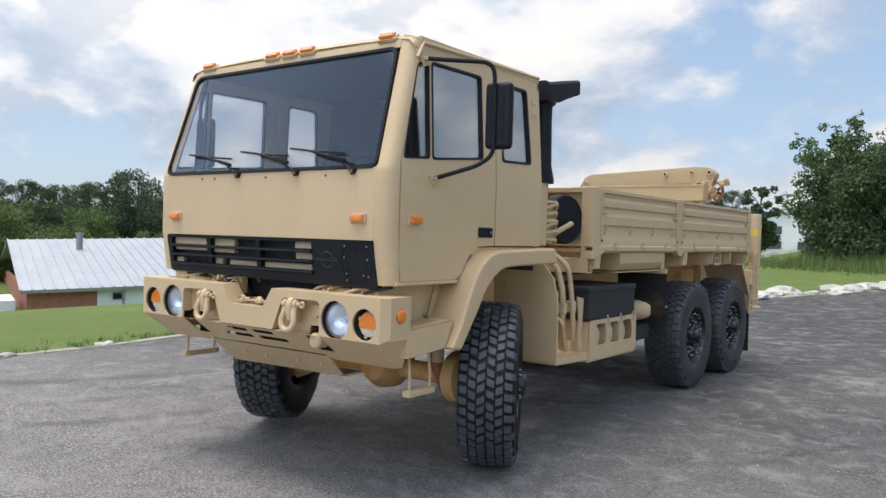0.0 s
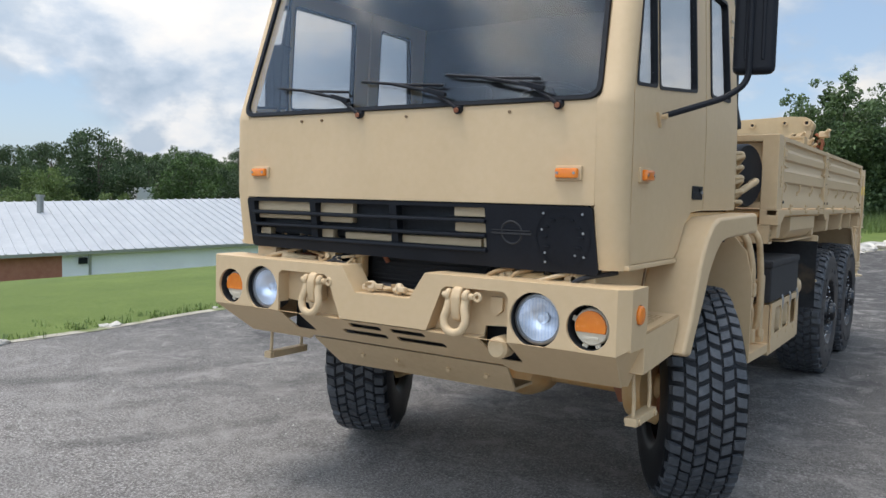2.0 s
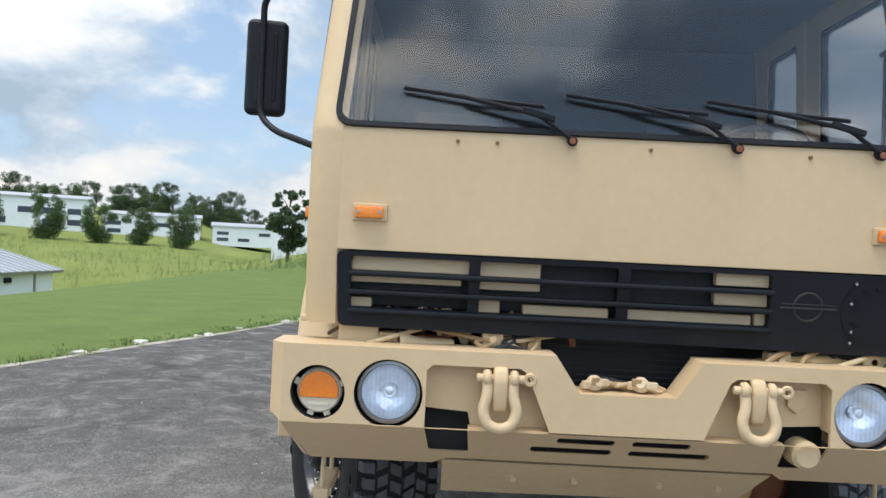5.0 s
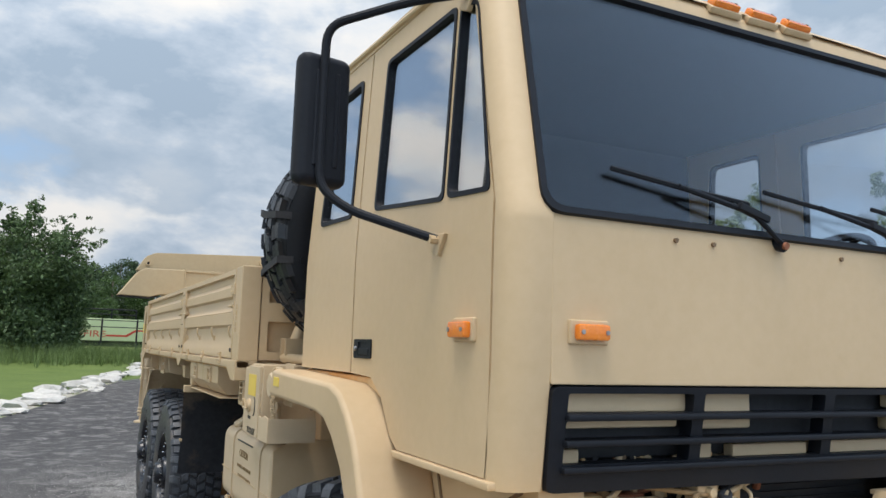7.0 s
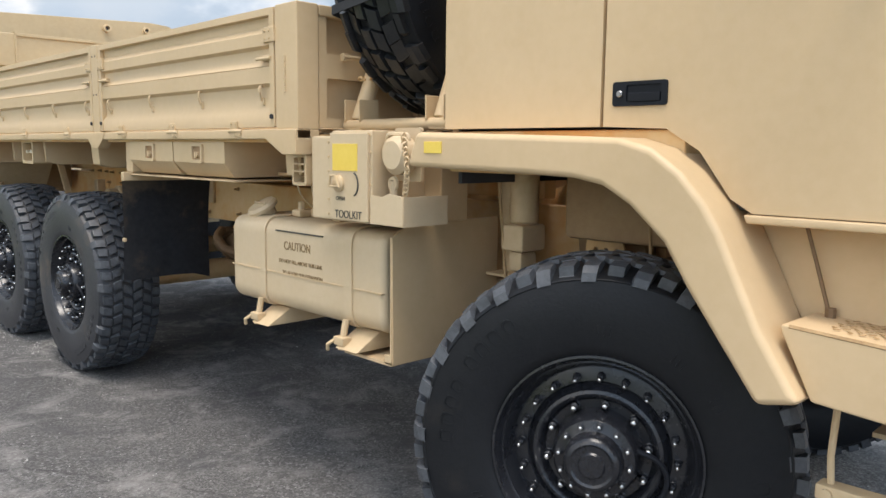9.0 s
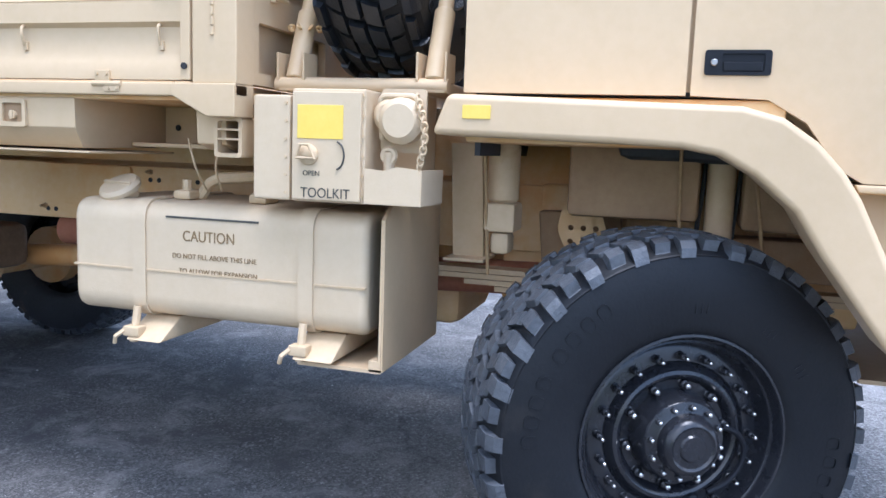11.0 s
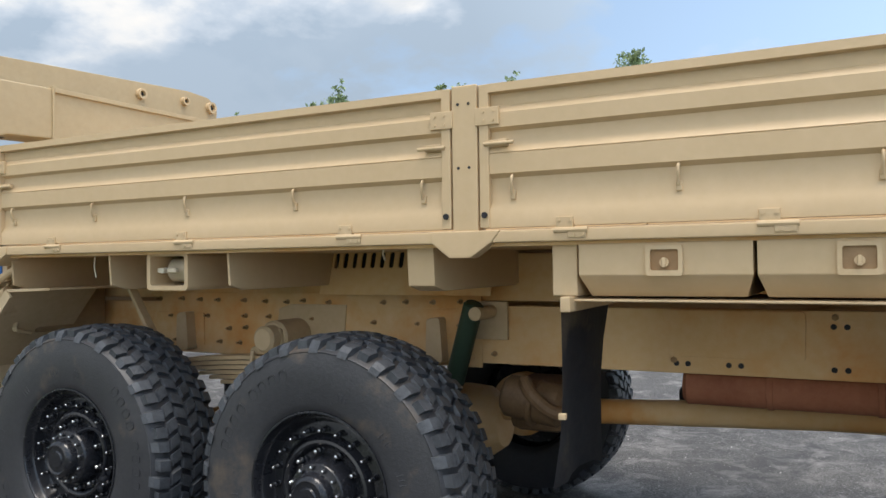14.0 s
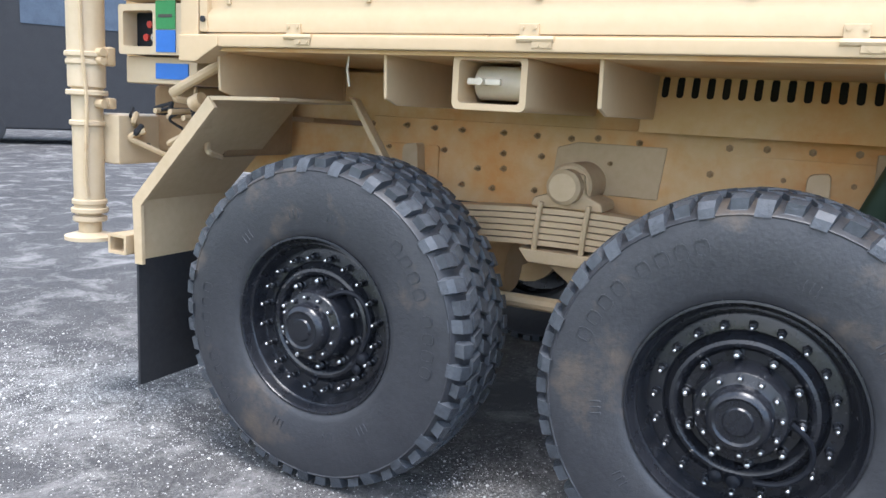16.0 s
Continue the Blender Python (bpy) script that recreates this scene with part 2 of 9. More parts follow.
# ---- mesh tools ----
def join(bm, tmp, m=None):
    vs = {}
    for v in tmp.verts:
        vs[v] = bm.verts.new(m @ v.co if m else v.co)
    for f in tmp.faces:
        try:
            bm.faces.new([vs[v] for v in f.verts])
        except ValueError:
            pass
    tmp.free()
    return bm


def bevelled(tmp, w, seg=2):
    if w > 0:
        bmesh.ops.recalc_face_normals(tmp, faces=tmp.faces[:])
        es = [e for e in tmp.edges if len(e.link_faces) == 2 and e.calc_face_angle(0) > 0.35]
        bmesh.ops.bevel(tmp, geom=es, offset=w, segments=seg, profile=0.5, affect="EDGES", clamp_overlap=True)
    return tmp


def box(bm, lo, hi, bev=0.0, seg=2, m=None):
    t = bmesh.new()
    bmesh.ops.create_cube(t, size=1.0)
    for v in t.verts:
        v.co = Vector([lo[i] + (v.co[i] + 0.5) * (hi[i] - lo[i]) for i in range(3)])
    return join(bm, bevelled(t, bev, seg), m)


def prism(bm, pts, axis, a, b, bev=0.0, seg=2, m=None):
    """A flat outline pushed along an axis: x takes (y, z), y takes (x, z), z takes (x, y)."""
    t = bmesh.new()
    put = {"x": lambda p, q: (q, p[0], p[1]), "y": lambda p, q: (p[0], q, p[1]), "z": lambda p, q: (p[0], p[1], q)}[axis]
    va = [t.verts.new(put(p, a)) for p in pts]
    vb = [t.verts.new(put(p, b)) for p in pts]
    k = len(pts)
    t.faces.new(va); t.faces.new(vb[::-1])
    for i in range(k):
        t.faces.new((va[i], vb[i], vb[(i + 1) % k], va[(i + 1) % k]))
    return join(bm, bevelled(t, bev, seg), m)


def lathe(bm, prof, m, seg=32, closed=False):
    """Turns a profile of (radius, height) about z, then lays it by m."""
    t = bmesh.new()
    rings = []
    for r, h in prof:
        rings.append([t.verts.new((r * math.cos(2 * math.pi * i / seg), r * math.sin(2 * math.pi * i / seg), h)) for i in range(seg)] if r > 1e-5 else [t.verts.new((0, 0, h))])
    pairs = list(zip(rings, rings[1:])) + ([(rings[-1], rings[0])] if closed else [])
    for ra, rb in pairs:
        for i in range(seg):
            j = (i + 1) % seg
            if len(ra) == 1 and len(rb) == 1:
                continue
            if len(ra) == 1:
                t.faces.new((ra[0], rb[i], rb[j]))
            elif len(rb) == 1:
                t.faces.new((ra[i], ra[j], rb[0]))
            else:
                t.faces.new((ra[i], ra[j], rb[j], rb[i]))
    return join(bm, t, m)


def aim(p, d):
    """A pose at p whose z runs along d."""
    return Matrix.Translation(p) @ Vector(d).to_track_quat("Z", "Y").to_matrix().to_4x4()


def rod(bm, a, b, r, seg=12, bev=0.0, r2=None):
    a, b = Vector(a), Vector(b)
    h = (b - a).length
    r2 = r if r2 is None else r2
    prof = [(0, 0), (r, 0), (r2, h), (0, h)] if not bev else [(0, 0), (r - bev, 0), (r, bev), (r2, h - bev), (r2 - bev, h), (0, h)]
    return lathe(bm, prof, aim(a, b - a), seg)


def tube(bm, pts, r, seg=10, bend=0.0, steps=5):
    """A round bar along a line of points; bend rounds its corners."""
    pts = [Vector(p) for p in pts]
    if bend:
        out = [pts[0]]
        for a, b, c in zip(pts, pts[1:], pts[2:]):
            u, w = (a - b), (c - b)
            d = min(bend, u.length * 0.45, w.length * 0.45)
            p, q = b + u.normalized() * d, b + w.normalized() * d
            out += [p * (1 - s) ** 2 + b * 2 * s * (1 - s) + q * s * s for s in [i / steps for i in range(steps + 1)]]
        pts = out + [pts[-1]]
    t = bmesh.new()
    nrm, rings = None, []
    for i, p in enumerate(pts):
        d = (pts[min(i + 1, len(pts) - 1)] - pts[max(i - 1, 0)]).normalized()
        if nrm is None:
            nrm = d.orthogonal().normalized()
        nrm = (nrm - d * nrm.dot(d)).normalized()
        bi = d.cross(nrm)
        rings.append([t.verts.new(p + (nrm * math.cos(2 * math.pi * k / seg) + bi * math.sin(2 * math.pi * k / seg)) * r) for k in range(seg)])
    for ra, rb in zip(rings, rings[1:]):
        for k in range(seg):
            t.faces.new((ra[k], ra[(k + 1) % seg], rb[(k + 1) % seg], rb[k]))
    t.faces.new(rings[0][::-1]); t.faces.new(rings[-1])
    return join(bm, t)


def sheet(bm, outer, holes, place, thick):
    """A plate with holes: place(u, v, d) gives the point at depth d."""
    from mathutils.geometry import tessellate_polygon
    loops = [list(outer)] + [list(h) for h in holes]
    tris = tessellate_polygon([[Vector((u, v, 0)) for u, v in lp] for lp in loops])
    flat = [p for lp in loops for p in lp]
    t = bmesh.new()
    fr = [t.verts.new(place(u, v, 0.0)) for u, v in flat]
    bk = [t.verts.new(place(u, v, thick)) for u, v in flat]
    for a, b, c in tris:
        try:
            t.faces.new((fr[a], fr[b], fr[c])); t.faces.new((bk[c], bk[b], bk[a]))
        except ValueError:
            pass
    o = 0
    for lp in loops:
        k = len(lp)
        for i in range(k):
            j = (i + 1) % k
            t.faces.new((fr[o + i], fr[o + j], bk[o + j], bk[o + i]))
        o += k
    return join(bm, t)


def ring_pts(cx, cy, r, n=28, a0=0.0, r2=None):
    return [(cx + r * math.cos(a0 + 2 * math.pi * i / n), cy + (r2 or r) * math.sin(a0 + 2 * math.pi * i / n)) for i in range(n)]


def rounded(x0, x1, y0, y1, r, n=4):
    """A rectangle's outline with round corners."""
    out = []
    for cx, cy, a in ((x1 - r, y0 + r, -90), (x1 - r, y1 - r, 0), (x0 + r, y1 - r, 90), (x0 + r, y0 + r, 180)):
        out += [(cx + r * math.cos(radians(a + 90 * i / n)), cy + r * math.sin(radians(a + 90 * i / n))) for i in range(n + 1)]
    return out


def round_corners(pts, r, n=4):
    """Any outline with its corners rounded by about r."""
    out, k = [], len(pts)
    for i in range(k):
        a, b, c = Vector(pts[i - 1]), Vector(pts[i]), Vector(pts[(i + 1) % k])
        u, w = a - b, c - b
        d = min(r, u.length * 0.45, w.length * 0.45)
        p, q = b + u.normalized() * d, b + w.normalized() * d
        for s in [j / n for j in range(n + 1)]:
            v = p * (1 - s) ** 2 + b * 2 * s * (1 - s) + q * s * s
            out.append((v.x, v.y))
    return out


def weighted(bm, angle):
    """Corner normals in which the larger face counts more, so that flat plates stay flat beside their rounded edges."""
    bm.normal_update()
    lim, out = math.cos(angle + 0.02), []
    area = {f: f.calc_area() for f in bm.faces}
    for f in bm.faces:
        n = f.normal
        for v in f.verts:
            t = Vector((0, 0, 0))
            for g in v.link_faces:
                if g is f or g.normal.dot(n) > lim:
                    t += g.normal * area[g]
            out.append(t.normalized() if t.length > 1e-12 else n.copy())
    return out


def part(name, bm, mat, parent, label="", smooth=0.6):
    me = bpy.data.meshes.new(name)
    bmesh.ops.recalc_face_normals(bm, faces=bm.faces[:])
    normals = weighted(bm, smooth) if smooth else []
    bm.to_mesh(me); bm.free()
    me.materials.append(mat)
    if smooth:
        me.polygons.foreach_set("use_smooth", [True] * len(me.polygons))
        me.set_sharp_from_angle(angle=smooth)
        if len(normals) == len(me.loops):
            me.normals_split_custom_set(normals)
    ob = new(name, me)
    ob.parent = parent
    if label:
        tagged(ob, label)
    return ob


def thing(name, label, category, group="", kind="", at=(0, 0, 0)):
    ob = new(name)
    ob.empty_display_size = 0.2
    ob.location = at
    return tagged(ob, label, category, group, kind)


def repeat(ob, m, parent):
    """Another of a part that looks the same, sharing its mesh."""
    o = new(ob.name.split(".")[0], ob.data)
    o.parent = parent
    o.matrix_basis = m
    for key in ob.keys():
        if key == "label":
            o[key] = ob[key]
    return o


def B():
    return bmesh.new()


def lettering(name, text, mat, parent, size, m, label="", squeeze=1.0):
    """Flat letters of the built-in font, turned into a mesh of their own."""
    cu = bpy.data.curves.new(name, "FONT")
    cu.body, cu.size, cu.extrude, cu.align_x, cu.align_y = text, size, 0.0008, "CENTER", "CENTER"
    tmp = bpy.data.objects.new(name, cu)
    scene.collection.objects.link(tmp)
    bpy.context.view_layer.update()
    me = bpy.data.meshes.new_from_object(tmp.evaluated_get(bpy.context.evaluated_depsgraph_get()))
    bpy.data.objects.remove(tmp); bpy.data.curves.remove(cu)
    me.name = name
    me.transform(m @ Matrix.Diagonal((squeeze, 1, 1, 1)))
    me.materials.clear(); me.materials.append(mat)
    ob = new(name, me)
    ob.parent = parent
    return tagged(ob, label) if label else ob


# ---- ground: one sheet to the horizon, lawn falling away to the barn, fields and hills rising beyond ----
def smooth(t):
    t = min(max(t, 0.0), 1.0)
    return t * t * (3 - 2 * t)


# the paved yard's outline: along the lawn, then back past the rocks
edge = [(-60, -25), (-13, -14), (-7.4, -5), (-6.15, 0.5), (-6.0, 2.3), (-6.12, 3.8), (-6.05, 5.5), (-5.65, 6.8), (-5.2, 8.4), (-4.6, 10.3), (-3.8, 13.4), (-2.9, 17.2), (-2.0, 21.3), (-0.6, 28), (0.7, 34), (2.1, 40), (3.5, 46), (5.0, 54), (7.5, 66), (60, 66), (60, -60), (-60, -60)]


def yard(y):
    """The asphalt falls gently towards the truck's front."""
    return -0.0135 * min(max(5.3 - y, 0.0), 14.0)


def paved(x, y, margin=1.3):
    inside, near = False, 1e9
    for (ax, ay), (bx, by) in zip(edge, edge[1:] + edge[:1]):
        if (ay > y) != (by > y) and x < ax + (y - ay) * (bx - ax) / (by - ay):
            inside = not inside
        q = min(max(((x - ax) * (bx - ax) + (y - ay) * (by - ay)) / ((bx - ax) ** 2 + (by - ay) ** 2), 0.0), 1.0)
        near = min(near, math.hypot(x - ax - q * (bx - ax), y - ay - q * (by - ay)))
    return inside and near > margin


def land(x, y):
    if paved(x, y):
        return -0.45
    r = math.hypot(x, y)
    az = math.degrees(math.atan2(-x, y))
    drop = -5.2 * smooth((-x - 9.0) / 34.0)
    k = 0.035 + 0.030 * smooth((52 - az) / 24.0) * smooth((az - 12) / 9.0) if az > 0 else 0.035
    if az < 0:
        k = 0.05 - 0.015 * smooth((az + 40) / 40)
    rise = k * max(0.0, r - 78) * (1 if y > -20 else 0)
    rise = rise if rise < 26 else 26 + (rise - 26) * 0.12
    n = noise.noise(Vector((x * 0.03, y * 0.03, 0.0))) * min(1.2, max(0.0, (r - 14) / 60))
    back = 0.012 * max(0.0, y - 30) if az < 14 and x > -30 else 0.0
    return drop + rise + n + back - 0.03 + yard(y) * smooth((60 - r) / 30)


GRASS = material("mown_grass", (0.070, 0.108, 0.022), (0.140, 0.188, 0.050), 0.85, scale=0.8, fine=14.0, bump=0.9, bump_scale=22, stains=((0.16, 0.20, 0.05), 2.2, 0.30), spec=0.2)
FIELD = material("rough_field", (0.12, 0.155, 0.035), (0.22, 0.25, 0.08), 0.9, scale=0.08, fine=1.2, bump=0.8, bump_scale=4, stains=((0.05, 0.09, 0.02), 0.25, 0.3), spec=0.1)
rad = [0, 3, 6, 9, 12, 15, 18, 22, 26, 31, 37, 44, 52, 62, 74, 88, 105, 125, 150, 185, 230, 300, 400, 560, 800, 1200, 2000, 3500]
verts, faces = [(0, 0, -0.45)], []
NA = 120
for r in rad[1:]:
    for i in range(NA):
        a = 2 * math.pi * i / NA
        x, y = r * math.sin(a), r * math.cos(a)
        verts.append((x, y, land(x, y)))
for i in range(NA):
    faces.append((0, 1 + (i + 1) % NA, 1 + i))
for k in range(len(rad) - 2):
    o = 1 + k * NA
    for i in range(NA):
        j = (i + 1) % NA
        faces.append((o + i, o + j, o + NA + j, o + NA + i))
me = bpy.data.meshes.new("ground")
me.from_pydata(verts, [], faces)
me.materials.append(GRASS); me.materials.append(FIELD)
for p in me.polygons:
    p.use_smooth = True
    c = p.center
    if math.hypot(c.x, c.y) > 84 or (c.y > 64 and c.x < 10):
        p.material_index = 1
ground = tagged(new("ground", me), "green mown lawn sloping away to rough fields", "ground", kind="structure")

ASPHALT = bpy.data.materials.new("weathered_asphalt"); ASPHALT.use_nodes = True
nt = ASPHALT.node_tree; p = nt.nodes["Principled BSDF"]
co = nt.nodes.new("ShaderNodeTexCoord")
def an(scale, detail=6, rough=0.6, dist=0.0):
    t = nt.nodes.new("ShaderNodeTexNoise")
    t.inputs["Scale"].default_value, t.inputs["Detail"].default_value, t.inputs["Roughness"].default_value, t.inputs["Distortion"].default_value = scale, detail, rough, dist
    nt.links.new(co.outputs["Object"], t.inputs["Vector"])
    return t.outputs["Fac"]
def mixc(f, a, b):
    mx = nt.nodes.new("ShaderNodeMix"); mx.data_type = "RGBA"
    nt.links.new(f, mx.inputs[0])
    for s_, v in ((6, a), (7, b)):
        if isinstance(v, tuple):
            mx.inputs[s_].default_value = (*v, 1)
        else:
            nt.links.new(v, mx.inputs[s_])
    return mx.outputs[2]
grain = ramp(nt, an(95, 2, 0.75), [(0.36, (0.042, 0.04, 0.039)), (0.50, (0.178, 0.17, 0.163)), (0.63, (0.56, 0.54, 0.51))])
def stones(scale):
    vo = nt.nodes.new("ShaderNodeTexVoronoi"); vo.inputs["Scale"].default_value = scale
    nt.links.new(co.outputs["Object"], vo.inputs["Vector"])
    sp = nt.nodes.new("ShaderNodeSeparateColor"); nt.links.new(vo.outputs["Color"], sp.inputs[0])
    return sp.outputs[0]
grain = mixc(ramp(nt, an(2.2, 4), [(0.35, (0.25, 0.25, 0.25)), (0.65, (0.85, 0.85, 0.85))]), grain, ramp(nt, stones(85), [(0.0, (0.05, 0.049, 0.049)), (0.55, (0.128, 0.124, 0.12)), (0.85, (0.28, 0.272, 0.26)), (1.0, (0.60, 0.59, 0.57))]))
patch = ramp(nt, an(0.55, 7, 0.62, 0.4), [(0.34, (0.165, 0.157, 0.15)), (0.64, (0.345, 0.33, 0.31))])
base = mixc(an(4, 5, 0.7), patch, grain)
base = mixc(an(0.8, 3), grain, base)
dark = ramp(nt, an(0.9, 8, 0.7, 1.2), [(0.36, (1, 1, 1)), (0.47, (0, 0, 0))])
base = mixc(dark, base, (0.125, 0.123, 0.123))
# the yard's far part is darker, in two steps along y
xyz = nt.nodes.new("ShaderNodeSeparateXYZ"); nt.links.new(co.outputs["Object"], xyz.inputs[0])
far = nt.nodes.new("ShaderNodeMath"); far.operation = "MULTIPLY_ADD"; far.inputs[1].default_value = 3.0
nt.links.new(an(0.5, 4), far.inputs[0]); nt.links.new(xyz.outputs[1], far.inputs[2])
seal = nt.nodes.new("ShaderNodeMapRange"); seal.inputs[1].default_value, seal.inputs[2].default_value, seal.inputs[4].default_value = 0.5, 6.5, 0.6
nt.links.new(far.outputs[0], seal.inputs[0])
base = mixc(seal.outputs[0], base, (0.066, 0.064, 0.065))
outer = nt.nodes.new("ShaderNodeMapRange"); outer.inputs[1].default_value, outer.inputs[2].default_value, outer.inputs[4].default_value = 8.0, 15.0, 0.6
nt.links.new(far.outputs[0], outer.inputs[0])
base = mixc(outer.outputs[0], base, (0.045, 0.043, 0.044))
dust = ramp(nt, an(0.42, 9, 0.72, 0.6), [(0.56, (0, 0, 0)), (0.68, (1, 1, 1))])
chips = ramp(nt, an(55, 3, 0.75), [(0.50, (0, 0, 0)), (0.60, (1, 1, 1))])
mm_ = nt.nodes.new("ShaderNodeMath"); mm_.operation = "MULTIPLY"
nt.links.new(dust, mm_.inputs[0]); nt.links.new(chips, mm_.inputs[1])
base = mixc(mm_.outputs[0], base, (0.42, 0.40, 0.37))
def spill(cx, cy, rx, ry, base):
    """A patch of pale stone dust lying on the asphalt, ragged at its rim."""
    mp = nt.nodes.new("ShaderNodeMapping"); mp.vector_type = "POINT"
    mp.inputs["Location"].default_value, mp.inputs["Scale"].default_value = (-cx / rx, -cy / ry, 0), (1 / rx, 1 / ry, 0)
    nt.links.new(co.outputs["Object"], mp.inputs["Vector"])
    ln = nt.nodes.new("ShaderNodeVectorMath"); ln.operation = "LENGTH"; nt.links.new(mp.outputs[0], ln.inputs[0])
    ad = nt.nodes.new("ShaderNodeMath"); ad.operation = "MULTIPLY_ADD"; ad.inputs[1].default_value = 1.5
    nt.links.new(an(3.5, 9, 0.75, 0.3), ad.inputs[0]); nt.links.new(ln.outputs["Value"], ad.inputs[2])
    inside = ramp(nt, ad.outputs[0], [(0.55, (1, 1, 1)), (0.98, (0, 0, 0))])
    speck = ramp(nt, an(75, 4, 0.75), [(0.40, (0.1, 0.1, 0.1)), (0.58, (1, 1, 1))])
    mu = nt.nodes.new("ShaderNodeMath"); mu.operation = "MULTIPLY"
    nt.links.new(inside, mu.inputs[0]); nt.links.new(speck, mu.inputs[1])
    return mixc(mu.outputs[0], base, (0.52, 0.50, 0.46))
def crack(scale, off):
    """Thin wandering cracks."""
    vo = nt.nodes.new("ShaderNodeTexVoronoi"); vo.feature = "DISTANCE_TO_EDGE"; vo.inputs["Scale"].default_value = scale
    ad = nt.nodes.new("ShaderNodeVectorMath"); ad.operation = "ADD"; ad.inputs[1].default_value = off
    wb = nt.nodes.new("ShaderNodeTexNoise"); wb.inputs["Scale"].default_value = 1.4; wb.inputs["Detail"].default_value = 7
    nt.links.new(co.outputs["Object"], wb.inputs["Vector"])
    mv = nt.nodes.new("ShaderNodeVectorMath"); mv.operation = "MULTIPLY_ADD"; mv.inputs[1].default_value = (0.9, 0.9, 0.0)
    nt.links.new(wb.outputs["Color"], mv.inputs[0]); nt.links.new(co.outputs["Object"], mv.inputs[2])
    nt.links.new(mv.outputs[0], ad.inputs[0]); nt.links.new(ad.outputs[0], vo.inputs["Vector"])
    return ramp(nt, vo.outputs["Distance"], [(0.001, (0.5, 0.5, 0.5)), (0.0028, (0, 0, 0))])
base = mixc(crack(0.22, (1.3, 0.4, 0)), base, (0.045, 0.044, 0.044))
# paler and browner near the truck's nose, broken up by noise
worn = ramp(nt, an(0.3, 5, 0.6, 0.5), [(0.30, (0.25, 0.25, 0.25)), (0.54, (0.9, 0.9, 0.9))])
nose = nt.nodes.new("ShaderNodeMapRange"); nose.inputs[1].default_value, nose.inputs[2].default_value = 4.5, 0.0
nt.links.new(far.outputs[0], nose.inputs[0])
mw = nt.nodes.new("ShaderNodeMath"); mw.operation = "MULTIPLY"; nt.links.new(worn, mw.inputs[0]); nt.links.new(nose.outputs[0], mw.inputs[1])
base = mixc(mw.outputs[0], base, ramp(nt, an(62, 3, 0.8), [(0.37, (0.10, 0.091, 0.084)), (0.50, (0.245, 0.226, 0.21)), (0.58, (0.48, 0.45, 0.425)), (0.68, (0.75, 0.72, 0.69))]))
def scuff(cx, cy, r, w, base):
    """A curved tyre mark: a broken dark band round a turning centre."""
    sb = nt.nodes.new("ShaderNodeVectorMath"); sb.operation = "SUBTRACT"; sb.inputs[1].default_value = (cx, cy, 0)
    nt.links.new(co.outputs["Object"], sb.inputs[0])
    ln = nt.nodes.new("ShaderNodeVectorMath"); ln.operation = "LENGTH"; nt.links.new(sb.outputs[0], ln.inputs[0])
    df = nt.nodes.new("ShaderNodeMath"); df.operation = "SUBTRACT"; df.inputs[1].default_value = r; nt.links.new(ln.outputs["Value"], df.inputs[0])
    ab = nt.nodes.new("ShaderNodeMath"); ab.operation = "ABSOLUTE"; nt.links.new(df.outputs[0], ab.inputs[0])
    band = ramp(nt, ab.outputs[0], [(w * 0.4, (0.42, 0.42, 0.42)), (w, (0, 0, 0))])
    gaps = ramp(nt, an(0.45, 7, 0.7, 0.3), [(0.50, (0, 0, 0)), (0.62, (1, 1, 1))])
    mu = nt.nodes.new("ShaderNodeMath"); mu.operation = "MULTIPLY"; nt.links.new(band, mu.inputs[0]); nt.links.new(gaps, mu.inputs[1])
    return mixc(mu.outputs[0], base, (0.045, 0.044, 0.045))
mott = ramp(nt, an(5.5, 5, 0.75, 0.8), [(0.56, (0, 0, 0)), (0.70, (0.55, 0.55, 0.55))])
base = mixc(mott, base, (0.11, 0.104, 0.10))
pale_ = ramp(nt, an(2.6, 6, 0.75, 0.5), [(0.50, (0, 0, 0)), (0.68, (0.6, 0.6, 0.6))])
base = mixc(pale_, base, (0.38, 0.36, 0.34))
for cx, cy, r, w in ((-7.4, 3.2, 5.1, 0.16), (-7.0, 3.0, 5.5, 0.13), (-9.0, 4.0, 5.8, 0.2), (4.5, -9.0, 7.6, 0.17), (4.5, -9.2, 8.3, 0.14), (-3.0, -8.0, 5.6, 0.18)):
    base = scuff(cx, cy, r, w, base)
base = spill(-1.2, 8.1, 2.6, 3.6, base)
base = spill(-1.05, 5.95, 1.3, 1.3, base)
base = spill(2.6, 7.0, 1.8, 3.2, base)
nt.links.new(base, p.inputs["Base Color"])
p.inputs["Roughness"].default_value = 0.82
p.inputs["Specular IOR Level"].default_value = 0.12
bp = nt.nodes.new("ShaderNodeBump"); bp.inputs["Strength"].default_value = 0.9; bp.inputs["Distance"].default_value = 0.015
nt.links.new(an(140, 3, 0.8), bp.inputs["Height"]); nt.links.new(bp.outputs[0], p.inputs["Normal"])
bm = B()
fine = []
for a, b in zip(edge, edge[1:] + edge[:1]):
    k = max(1, int((Vector(b) - Vector(a)).length / 0.8)) if a[0] < 10 and b[0] < 10 and a[1] > -20 else 1
    for i in range(k):
        q = Vector(a).lerp(Vector(b), i / k)
        if k > 1:
            q += Vector((noise.noise(Vector((q.x, q.y, 3.0)) * 1.3), noise.noise(Vector((q.x, q.y, 9.0)) * 1.3))) * 0.13
        fine.append((q.x, q.y))
sheet(bm, fine, [], lambda u, v, d: Vector((u, v, 0.0 - d)), 0.35)
